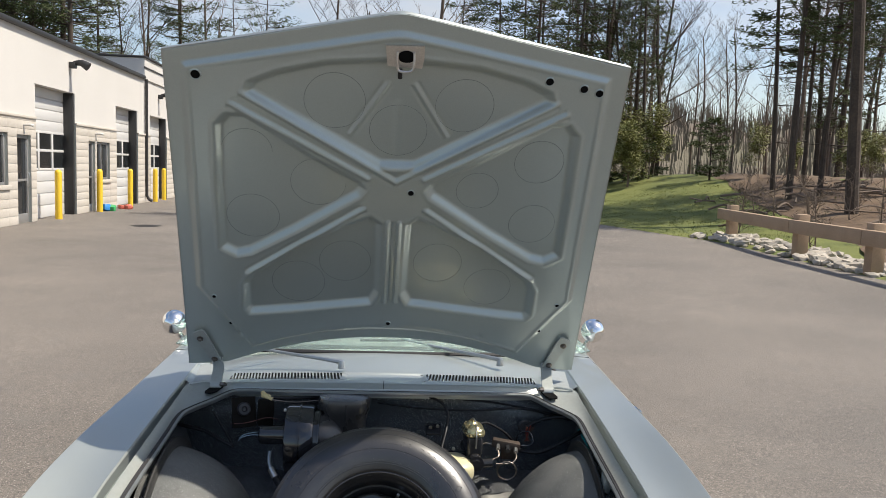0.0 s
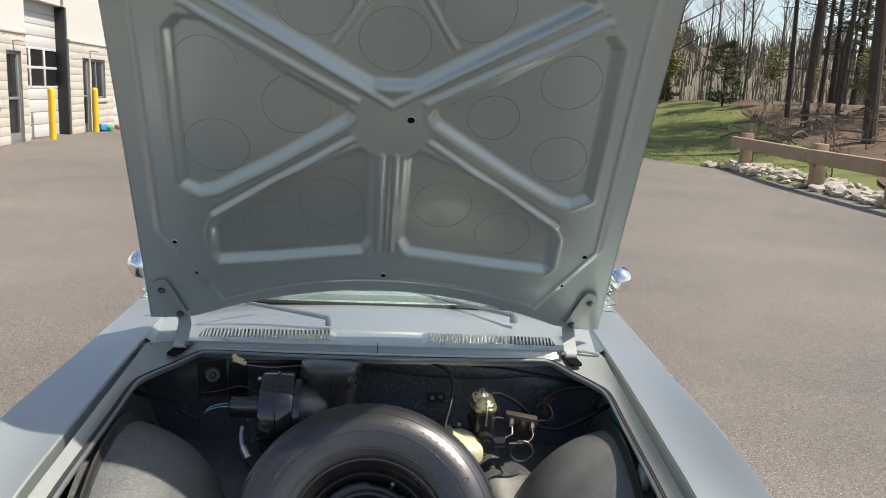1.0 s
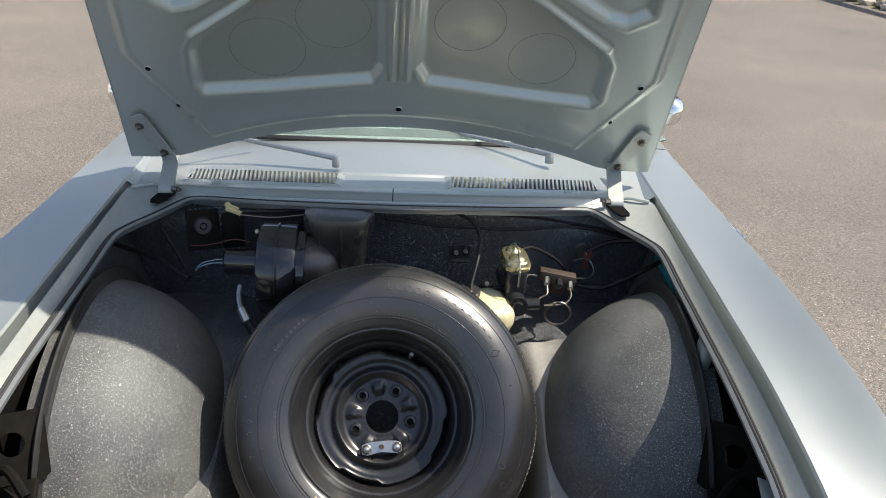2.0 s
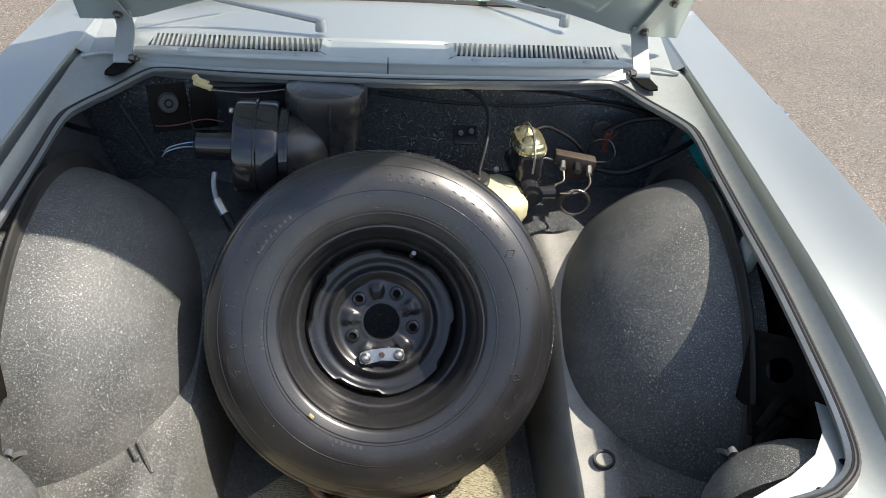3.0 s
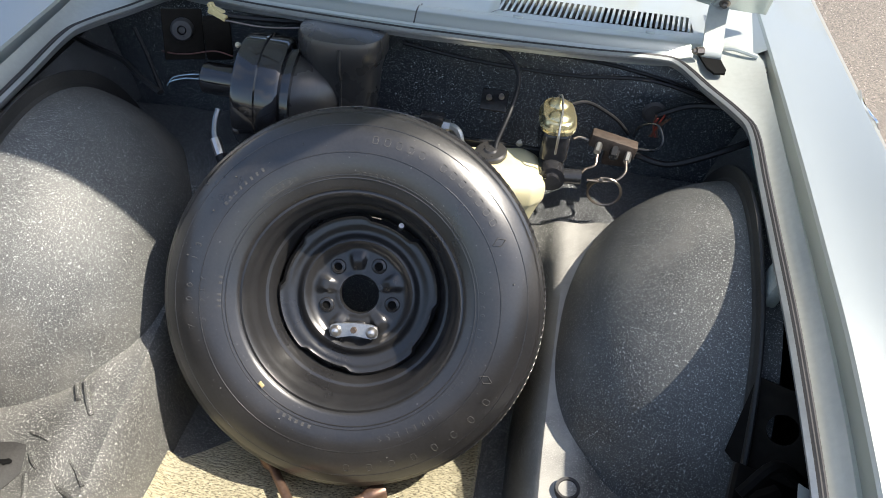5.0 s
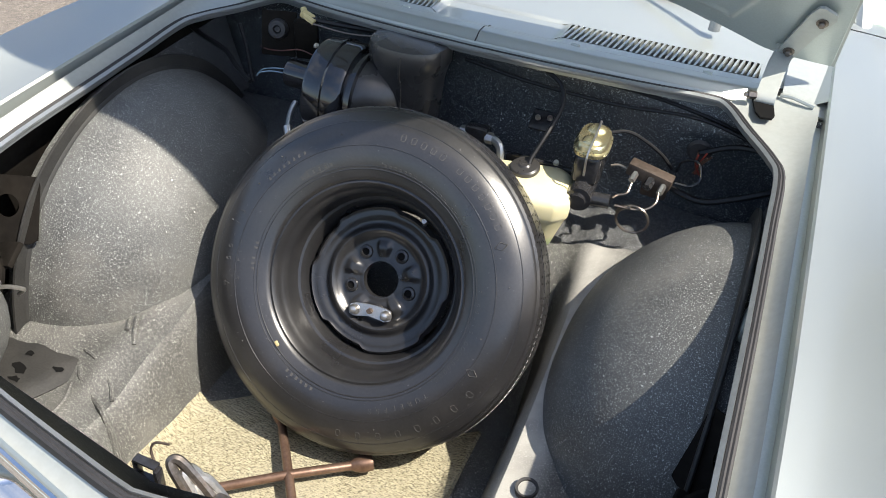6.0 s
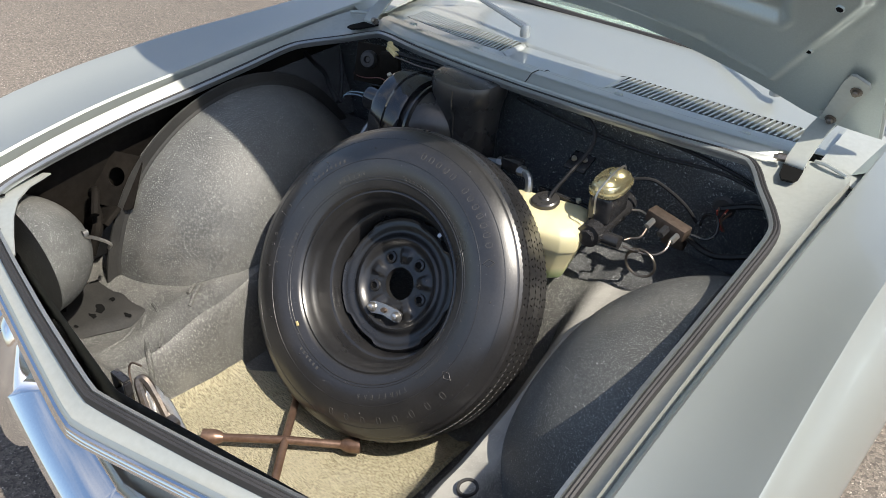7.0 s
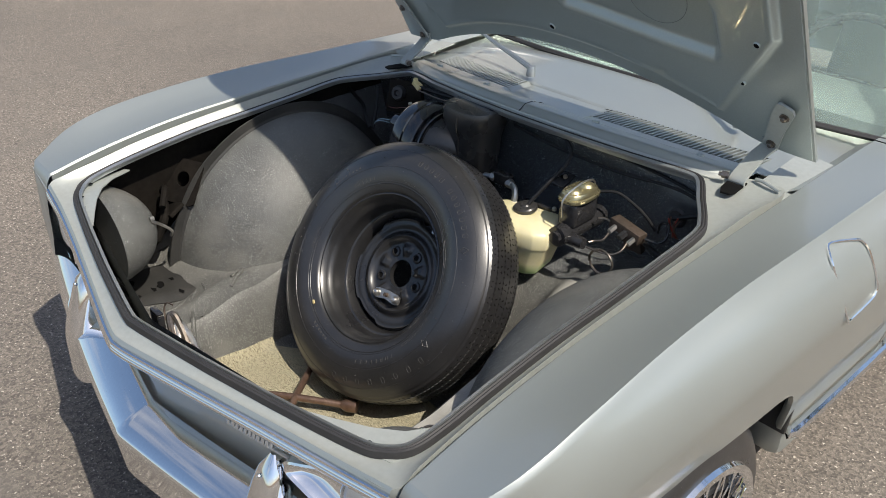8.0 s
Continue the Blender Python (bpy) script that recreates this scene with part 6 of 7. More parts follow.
# rim
bm = revolve(B(), [(0.132, -0.045), (0.1365, -0.032), (0.1385, -0.015), (0.1405, 0.0), (0.1435, 0.014), (0.1480, 0.026), (0.1500, 0.029), (0.1545, 0.031), (0.1560, 0.036), (0.158, 0.049), (0.1590, 0.060), (0.1610, 0.069), (0.1655, 0.0745), (0.1690, 0.081), (0.172, 0.089), (0.177, 0.0945), (0.1815, 0.0935), (0.183, 0.088), (0.180, 0.084)], None, 96)
rim = part("rim", bm, M_RIM, SPARE, "black painted steel rim", local=True, angle=30)
bm = B()
def disc(a, r):
    w = 0.5 + 0.5 * math.cos(4 * a - 1.745)
    if r < 0.078:
        h = 0.0 + 0.0015 * bumpf(r, 0.036, 0.003)
        ped = min((abs((a - radians(90 - (-7 + 72 * k)) + math.pi) % (2 * math.pi) - math.pi) for k in range(5)))
        h += 0.008 * sstep(0.26 - ped, 0, 0.14) * bumpf(r, 0.060, 0.014)
    else:
        h = 0.013 * bumpf(r, 0.094, 0.010) + 0.009 * sstep(r, 0.100, 0.124)
    rr = r
    if r > 0.11:
        rr = r + (0.0075 * sstep(w, 0.30, 0.46) - 0.0085) * sstep(r, 0.112, 0.138)
        h -= 0.006 * sstep(r, 0.137, 0.1425) - 0.003 * bumpf(r, 0.136, 0.003)
    return Vector((rr * math.cos(a), rr * math.sin(a), h))
grid(bm, disc, steps(0, 2 * math.pi, 97), steps(0.034, 0.1425, 34))
bmesh.ops.remove_doubles(bm, verts=bm.verts, dist=0.0002)
part("wheel_disc", bm, M_RIM, rim, "pressed wheel centre with lug holes", local=True, angle=40)
bm = revolve(B(), [(0.034, 0.0), (0.0335, -0.014)], None, 40)
part("centre_bore", bm, M_RIM, rim, local=True)
for k in range(5):
    a = radians(90 - (-43 + 72 * k))
    c = Vector((0.0595 * math.cos(a), 0.0595 * math.sin(a), 0.0))
    bm = revolve(B(), [(0.0065, 0.0015), (0.0075, 0.005), (0.012, 0.0035), (0.0135, 0.0)], Matrix.Translation(c), 20)
    part("lug_seat", bm, M_RIM, rim, local=True)
    bm = revolve(B(), [(0.0, 0.0018), (0.0068, 0.0018)], Matrix.Translation(c), 16)
    part("lug_hole", bm, M_HOLE, rim, local=True)
# hold-down clamp
bm = B()
out = [(-0.042, -0.004), (-0.040, -0.012), (-0.030, -0.015), (0, -0.010), (0.030, -0.015), (0.040, -0.012), (0.042, -0.004), (0.040, 0.006), (0.03, 0.010), (0, 0.012), (-0.03, 0.010), (-0.040, 0.006)]
m = pose(-0.001, -0.060, 0.010, 0, 0, 4)
prism(bm, out, 0.006, m)
clamp = part("hold_down_clamp", bm, M_STEEL, SPARE, "bright steel hold-down clamp", local=True)
for x in (-0.031, 0.031):
    bm = revolve(B(), [(0, 0.014), (0.006, 0.012), (0.010, 0.006), (0.011, 0.0)], m @ pose(x, -0.003, 0.004), 14)
    part("clamp_ear", bm, M_STEEL, clamp, local=True)
bm = revolve(B(), [(0, 0.010), (0.005, 0.010), (0.006, 0.0)], m @ pose(0, 0, 0.005), 6)
part("clamp_bolt", bm, M_RUSTY, clamp, local=True)
# valve stem and balance weight
bm = B()
tube(bm, [(0.058, 0.122, 0.004), (0.060, 0.126, 0.018), (0.061, 0.128, 0.026)], 0.0045, 8, 2)
part("valve_stem", bm, M_STEEL, rim, local=True)
bm = B()
box(bm, (-0.1275, -0.1475, 0.1085), (0.006, 0.010, 0.003), 0.001, pose(0, 0, 0, 0, 0, 45))
part("paint_dab", bm, M_TAN, tyre, "small ochre paint dab", local=True)

# wheel brace lying on the carpet
WR = thing("lug_wrench", axes((-0.027, 1.783, 0.303), (0.788, 0.615, 0.0), (-0.615, 0.788, 0.0), (0, 0, 1)), "brown painted cross-shaped lug wrench lying on the carpet", "lug wrench")
for d, ang, r0, la in (((1, 0), 0, 0.0085, 0.150), ((-1, 0), 0, 0.0085, 0.165), ((0, 1), 0, 0.0085, 0.165), ((0, -1), 0, 0.0085, 0.175)):
    bm = B()
    tube(bm, [(d[0] * 0.0, d[1] * 0.0, 0), (d[0] * la * 0.78, d[1] * la * 0.78, -0.004)], r0, 12, 1)
    arm = part("arm", bm, M_COPPER, WR, local=True)
    bm = B()
    tube(bm, [(d[0] * la * t, d[1] * la * t, -0.004) for t in (0.74, 0.80, 0.86, 1.0)], 0.013, 14, 1, radii=lambda t: (0.0085, 0.0135, 0.0160, 0.0155)[min(3, int(t * 3 + 0.01))])
    part("socket", bm, M_COPPER, arm, "worn hexagon socket", local=True)

# the building along the yard
BD = Vector((-0.0551, 0.9985, 0))          # along the wall, away from the car
BN = Vector((0.9985, 0.0551, 0))           # out of the wall
B0 = Vector((-8.611, 17.993, 0))


def wall_m(s, out, z):
    """A place s metres along the wall, out metres before it."""
    return B0 + BD * s + BN * out + Vector((0, 0, z))


BROT = axes((0, 0, 0), BD, (-BN.x, -BN.y, 0), (0, 0, 1))


def wall_box(bm, s0, s1, o0, o1, z0, z1, bevel=0.0):
    return box(bm, wall_m((s0 + s1) / 2, (o0 + o1) / 2, (z0 + z1) / 2), (s1 - s0, abs(o1 - o0), z1 - z0), bevel, BROT)


HALL = thing("garage_building", Matrix.Translation(wall_m(5, -4, 0)), "low white stucco workshop building with garage doors", "building")
DOORS = [(2.05, 4.90, 3.32), (8.75, 11.4, 3.28), (13.2, 15.9, 3.25)]
T = 0.35
edges = [-14.0]
for a, b, z in DOORS:
    edges += [a, b]
edges.append(26.0)
for i in range(0, len(edges), 2):
    part("upper_wall", wall_box(B(), edges[i], edges[i + 1], -T, 0.0, 2.5, 4.5), M_STUCCO, HALL, "white stucco upper wall")
for a, b, z in DOORS:
    part("door_header", wall_box(B(), a, b, -T, 0.0, z, 4.5), M_STUCCO, HALL)
MAN = [(0.92, 1.72, 2.06), (5.95, 6.55, 2.06)]
WINS = [(-1.4, 0.42, 0.92, 2.08), (6.7, 8.0, 0.93, 2.06)]
cuts = sorted([(a, b, 0.0, z) for a, b, z in MAN] + [(a, b, z0, z1) for a, b, z0, z1 in WINS])


def block_wall(s0, s1, z0, z1):
    """Courses of block with recessed joints."""
    part("block_backing", wall_box(B(), s0, s1, -T, 0.018, z0, z1), M_GUTTER, HALL)
    z = z0
    while z < z1 - 0.02:
        top = min(z1, (math.floor(z / 0.2 + 0.01) + 1) * 0.2)
        part("block_course", wall_box(B(), s0, s1, 0.018, 0.03, z + 0.004, top - 0.004, 0.003), M_BLOCK, HALL)
        z = top


for i in range(0, len(edges), 2):
    s = edges[i]
    for a, b, z0, z1 in [c for c in cuts if edges[i] < c[0] < edges[i + 1]]:
        block_wall(s, a, 0, 2.48)
        block_wall(a, b, z1, 2.48)
        if z0 > 0:
            block_wall(a, b, 0, z0)
        s = b
    block_wall(s, edges[i + 1], 0, 2.48)
    part("belt_course", wall_box(B(), edges[i], edges[i + 1], 0.0, 0.06, 2.46, 2.52, 0.008), M_BLOCK, HALL)
bm = B()
wall_box(bm, -14.2, 12.2, -9.0, 0.12, 4.5, 4.61, 0.02)
part("roof_edge", bm, M_FASCIA, HALL, "dark metal roof edge")
bm = B()
wall_box(bm, -14, 26, -9.2, -9.0, 0, 4.5)
wall_box(bm, -14.0, -13.7, -9, -T, 0, 4.5)
wall_box(bm, 25.7, 26.0, -9, -T, 0, 4.5)
part("rear_wall", bm, M_STUCCO, HALL)
bm = B()
wall_box(bm, 12.2, 26.0, -9.0, 0.06, 4.5, 5.25)
part("parapet", bm, M_STUCCO, HALL, "raised white parapet")
bm = B()
wall_box(bm, 12.15, 26.1, -9.05, 0.12, 5.25, 5.33, 0.02)
wall_box(bm, 12.15, 26.1, 0.05, 0.10, 4.9, 4.94)
part("parapet_cap", bm, M_FASCIA, HALL)
bm = B()
tube(bm, [wall_m(12.4, 0.08, 4.5), wall_m(12.4, 0.08, 0.25), wall_m(12.45, 0.14, 0.12), wall_m(12.5, 0.25, 0.06)], 0.055, 10, 1)
part("downpipe", bm, M_FASCIA, HALL, "dark rainwater downpipe")
for a, b, z in DOORS:
    part_door = wall_box(B(), a, b, -T + 0.02, -T + 0.05, 0, z)
    door = part("garage_door", part_door, M_OVERDOOR, HALL, "white sectional garage door with window rows")
    for z0, z1 in ((0.0, 0.32), (0.32, 0.63), (0.63, 0.94), (0.94, 1.22), (2.22, 2.5), (2.5, 2.78), (2.78, 3.06), (3.06, z)):
        part("door_panel", wall_box(B(), a, b, -T + 0.05, -T + 0.075, z0 + 0.008, z1 - 0.008, 0.008), M_OVERDOOR, door)
    cols, w = 3, (b - a) / 3
    for z0, z1 in ((1.26, 1.71), (1.75, 2.19)):
        for c in range(cols):
            part("door_pane", wall_box(B(), a + w * c + 0.06, a + w * (c + 1) - 0.06, -T + 0.05, -T + 0.062, z0 + 0.02, z1 - 0.02), M_PANE, door, "dark glass pane")
    for c in range(cols + 1):
        part("door_mullion", wall_box(B(), max(a, a + w * c - 0.055), min(b, a + w * c + 0.055), -T + 0.05, -T + 0.085, 1.23, 2.21, 0.006), M_OVERDOOR, door)
    for z0 in (1.22, 1.70, 2.17):
        part("door_rail", wall_box(B(), a, b, -T + 0.05, -T + 0.08, z0, z0 + 0.06, 0.006), M_OVERDOOR, door)
    for s0, s1 in ((a - 0.0, a + 0.1), (b - 0.1, b + 0.0)):
        bm = B()
        wall_box(bm, s0, s1, -T + 0.05, -0.02, 0, z, 0.01)
        # far jamb takes the dark colour to paint its shade; near jamb stays stucco
        part("door_jamb", bm, M_FASCIA if s1 > (a + b) / 2 else M_STUCCO, door)
for a, b, z in MAN:
    bm = B()
    for s0, s1, z0, z1 in ((a, a + 0.07, 0, z), (b - 0.07, b, 0, z), (a, b, z - 0.08, z), (a, b, 0, 0.22), (a, b, 0.98, 1.04)):
        wall_box(bm, s0, s1, -0.12, -0.04, z0, z1, 0.006)
    door = part("entrance_door", bm, M_BRONZE, HALL, "aluminium framed glass entrance door")
    bm = B()
    wall_box(bm, a + 0.03, b - 0.03, -0.10, -0.085, 0.1, z - 0.04)
    part("door_glass", bm, M_PANE, door)
    bm = B()
    tube(bm, [wall_m(b - 0.12, -0.02, 0.85), wall_m(b - 0.12, 0.03, 0.9), wall_m(b - 0.12, 0.03, 1.15), wall_m(b - 0.12, -0.02, 1.2)], 0.012, 8, 2)
    part("pull_handle", bm, M_STEEL, door)
for a, b, z0, z1 in WINS:
    bm = B()
    for s0, s1, q0, q1 in ((a, a + 0.06, z0, z1), (b - 0.06, b, z0, z1), (a, b, z1 - 0.06, z1), (a, b, z0, z0 + 0.06), ((a + b) / 2 - 0.03, (a + b) / 2 + 0.03, z0, z1)):
        wall_box(bm, s0, s1, -0.12, -0.04, q0, q1, 0.006)
    win = part("window", bm, M_BRONZE, HALL, "aluminium framed window")
    bm = B()
    wall_box(bm, a + 0.03, b - 0.03, -0.10, -0.085, z0 + 0.03, z1 - 0.03)
    part("window_pane", bm, M_PANE, win)
    bm = B()
    wall_box(bm, a - 0.06, b + 0.06, -0.04, 0.08, z0 - 0.1, z0, 0.01)
    part("window_sill", bm, M_BLOCK, win)
for s in (4.55, 14.6, -4.0):
    bm = B()
    box(bm, wall_m(s, 0.08, 4.05), (0.22, 0.16, 0.16), 0.02, BROT)
    tube(bm, [wall_m(s, 0.10, 4.10), wall_m(s, 0.30, 4.12), wall_m(s, 0.48, 4.02)], 0.09, 12, 3, radii=lambda t: 0.06 + 0.06 * t)
    part("wall_lamp", bm, M_FASCIA, HALL, "dark wall pack lamp")
for s in (1.3, 6.6):
    bm = B()
    tube(bm, [wall_m(s, 0.0, 2.28), wall_m(s, 0.16, 2.30), wall_m(s, 0.26, 2.27)], 0.03, 8, 2)
    tube(bm, [wall_m(s, 0.03, 2.28), wall_m(s, 0.05, 2.08)], 0.014, 6, 1)
    part("small_fixture", bm, M_STUCCO, HALL)

# bollards
def bollard(c):
    t = thing("bollard", Matrix.Translation(c), "yellow painted steel bollard before the garage doors", "bollard", "bollards along the building")
    bm = revolve(B(), [(0.085, 0.0), (0.085, 1.16), (0.083, 1.18)], None, 24)
    part("post", bm, M_YELLOW, t, local=True)
    bm = revolve(B(), [(0.085, 1.18), (0.078, 1.22), (0.05, 1.25), (0.0, 1.262)], None, 24)
    part("cap", bm, M_YELLOW, t, local=True)
    return t


first = bollard(Vector((-8.56, 20.95, 0)))
for x, y in ((-8.74, 24.31), (-8.85, 27.39), (-9.15, 31.2), (-9.28, 32.8)):
    copy_thing(first, Matrix.Translation((x, y, 0)))
for x, y, s, mm, lab in ((-8.9, 24.75, 0.16, M_BLUETOY, "blue plastic toy heap by the wall"), (-8.72, 25.0, 0.13, M_GREENTOY, "green plastic toy by the wall"), (-8.6, 26.2, 0.10, M_REDTOY, "faded red plastic toy by the wall")):
    bm = B()
    for i in range(5):
        box(bm, (x + random.uniform(-0.15, 0.15), y + random.uniform(-0.3, 0.3), s * 0.6), (s * 1.4, s * 2.2, s * 1.2), s * 0.25, pose(0, 0, 0, random.uniform(-20, 20), random.uniform(-20, 20), random.uniform(0, 90)))
    solo("plastic_toy", bm, mm, lab, "toy", base=(x, y, 0))
bm = revolve(B(), [(0.0, 0.006), (0.30, 0.006), (0.34, 0.003), (0.36, 0.0)], pose(-5.97, 19.6, 0.0), 28)
solo("drain_cover", bm, M_DARK, "dark iron drain cover in the asphalt", "drain cover", base=(-5.97, 19.6, 0))

# lawn bank and wood floor
def bank_z(x, y):
    d = x - edge_x(y)
    z = -0.012 + 0.05 * sstep(d, 0, 0.4) + 1.75 * sstep(d, 0.2, 13.0) * sstep(y, 13.0, 34.0) + 0.45 * sstep(d, 1.0, 8.0) * (1 - sstep(y, 13, 30))
    z += -9.0 * sstep(y + 0.35 * d, 48.0, 105.0)
    return z + 0.10 * sstep(d, 0.5, 3.0) * noise.noise((x * 0.3, y * 0.3, 0)) + 0.04 * sstep(d, 0.5, 2) * noise.noise((x * 1.2, y * 1.2, 3))


bm = B()
grid(bm, lambda d, y: Vector((edge_x(y) + d, y, bank_z(edge_x(y) + d, y))), [-0.2, 0, 0.15, 0.4, 0.8] + steps(1.3, 30, 44) + steps(32, 90, 20), steps(3.0, 112, 130))
solo("lawn", bm, M_GRASS, "spring lawn bank rising beside the asphalt", "lawn", kind="structure")
bm = B()
def wood_floor(d, y):
    x = edge_x(y) + d + 1.25 + 0.42 * max(0.0, y - 14.5) + 0.5 * noise.noise((y * 0.4, 0, 9))
    return Vector((x, y, bank_z(x, y) + 0.035 + 0.08 * noise.noise((x * 0.8, y * 0.8, 7))))
grid(bm, wood_floor, [0, 0.3, 0.7] + steps(1.3, 34, 40) + steps(36, 90, 12), steps(2.0, 60, 60))
solo("wood_floor", bm, M_LITTER, "brown leaf litter under the trees", "woodland floor", kind="structure")
# grass blades near the verge
bm = B()
rnd = random.Random(4)
for i in range(16000):
    y = rnd.uniform(19.4, 36)
    d = rnd.uniform(0.0, 9.0) ** 1.0
    x = edge_x(y) + d
    z = bank_z(x, y)
    h = rnd.uniform(0.015, 0.045)
    a = rnd.uniform(0, 6.28)
    dx, dy = 0.012 * math.cos(a), 0.012 * math.sin(a)
    lx, ly = rnd.uniform(-0.03, 0.03), rnd.uniform(-0.03, 0.03)
    bm.faces.new([bm.verts.new((x - dx, y - dy, z - 0.01)), bm.verts.new((x + dx, y + dy, z - 0.01)), bm.verts.new((x + lx, y + ly, z + h))])
solo("grass_blades", bm, M_GRASS, "short spring grass", "grass", kind="stuff")

# timber guard rail
RAIL = thing("timber_guard_rail", Matrix.Translation((8.35, 16.0, 0)), "weathered timber guard rail on square posts", "guard rail")
posts = [(8.80, 20.45), (8.36, 16.0), (8.30, 13.3), (8.28, 10.6), (8.26, 7.9)]
for x, y in posts:
    bm = B()
    box(bm, (x, y, 0.44), (0.24, 0.24, 0.94), 0.018)
    part("post", bm, M_WOODRAIL, RAIL)
for (x0, y0), (x1, y1) in zip(posts, posts[1:]):
    bm = B()
    d = Vector((x1 - x0, y1 - y0, 0))
    a = math.degrees(math.atan2(d.y, d.x))
    e = 0.45 if (x0, y0) == posts[0] else 0.0
    c = Vector(((x0 + x1) / 2 - 0.2, (y0 + y1) / 2, 0.66)) - d.normalized() * e * 0.5
    box(bm, c, (d.length - 0.01 + e, 0.15, 0.27), 0.015, pose(0, 0, 0, 0, 0, a))
    part("beam", bm, M_WOODRAIL, RAIL)
# riprap stones
rnd = random.Random(8)
def stone_mesh(seed):
    r = random.Random(seed)
    bm = B()
    bmesh.ops.create_icosphere(bm, subdivisions=1, radius=1.0)
    for v in bm.verts:
        v.co *= r.uniform(0.75, 1.15)
        v.co.z *= 0.65
    return mesh_of("stone", bm, M_STONE, 20)
stones = [stone_mesh(i) for i in range(6)]
BED = thing("stone_bed", Matrix.Translation((8.6, 15.5, 0)), "bed of pale broken stones along the guard rail", "stones")
for i in range(290):
    y = rnd.uniform(10.5, 20.9)
    x = edge_x(y) + rnd.uniform(0.12, 1.25) + 0.03 * max(0, y - 18)
    s = rnd.uniform(0.06, 0.17)
    ob = new("stone", stones[i % 6])
    ob.parent = BED
    ob.matrix_basis = Matrix.Translation((x - 8.6, y - 15.5, bank_z(x, y) + s * 0.35)) @ pose(0, 0, 0, rnd.uniform(-25, 25), rnd.uniform(-25, 25), rnd.uniform(0, 360)) @ Matrix.Diagonal((s * rnd.uniform(0.8, 1.5), s, s, 1))


# trees
def bare_tree(name, seed, height, spread, material=M_TWIG, lean=0.0, leaves=0.0, radius=0.14, depth=4, clear=0.35):
    r = random.Random(seed)
    bm = B()
    tips = []
    def limb(p, d, length, rad, level):
        n = 4 if level == 0 else 3
        pts, q = [p], p
        for i in range(n):
            d = (d + Vector((r.uniform(-1, 1), r.uniform(-1, 1), r.uniform(-0.4, 0.7))) * (0.10 if level == 0 else 0.22)).normalized()
            q = q + d * (length / n)
            pts.append(q)
        tube(bm, pts, rad, 6 if level == 0 else (4 if level < 2 else 3), 2 if level == 0 else 1, False, radii=lambda t: rad * (1 - (0.62 if level == 0 else 0.75) * t))
        if level >= depth:
            tips.append(q)
            return
        kids = (9, 5, 4, 3)[level] if level < 4 else 2
        for i in range(kids):
            t = (clear + (1 - clear) * (i + r.random()) / kids) if level == 0 else 0.3 + 0.7 * (i + r.random()) / kids
            k = min(len(pts) - 2, int(t * (len(pts) - 1)))
            b = pts[k].lerp(pts[k + 1], t * (len(pts) - 1) - k)
            a = r.uniform(0, 6.283)
            up = r.uniform(0.35, 0.9)
            nd = (Vector((math.cos(a), math.sin(a), 0)) * spread + Vector((0, 0, up)) + d * 0.35).normalized()
            limb(b, nd, length * (0.40 if level == 0 else 0.55) * r.uniform(0.7, 1.15) * (1.15 - 0.55 * t), max(0.006, rad * 0.42 * (1.1 - 0.5 * t)), level + 1)
        tips.append(q)
    limb(Vector((0, 0, -0.1)), Vector((lean, 0, 1)), height, radius, 0)
    tr = thing(name, Matrix(), "", "tree")
    part("trunk", bm, material, tr, local=True)
    if leaves:
        bm = B()
        for q in tips:
            for i in range(int(leaves)):
                leaf_card(bm, r, q + Vector((r.uniform(-.35, .35), r.uniform(-.35, .35), r.uniform(-.3, .3))), 0.07)
        part("crown", bm, M_LEAF, tr, local=True)
    return tr


def leaf_card(bm, r, p, s):
    a, b = r.uniform(0, 6.28), r.uniform(-1, 1)
    u = Vector((math.cos(a), math.sin(a), b * 0.6)).normalized() * s
    w = u.cross(Vector((r.uniform(-1, 1), r.uniform(-1, 1), 1))).normalized() * s * 0.55
    bm.faces.new([bm.verts.new(p - u), bm.verts.new(p + w), bm.verts.new(p + u), bm.verts.new(p - w)])


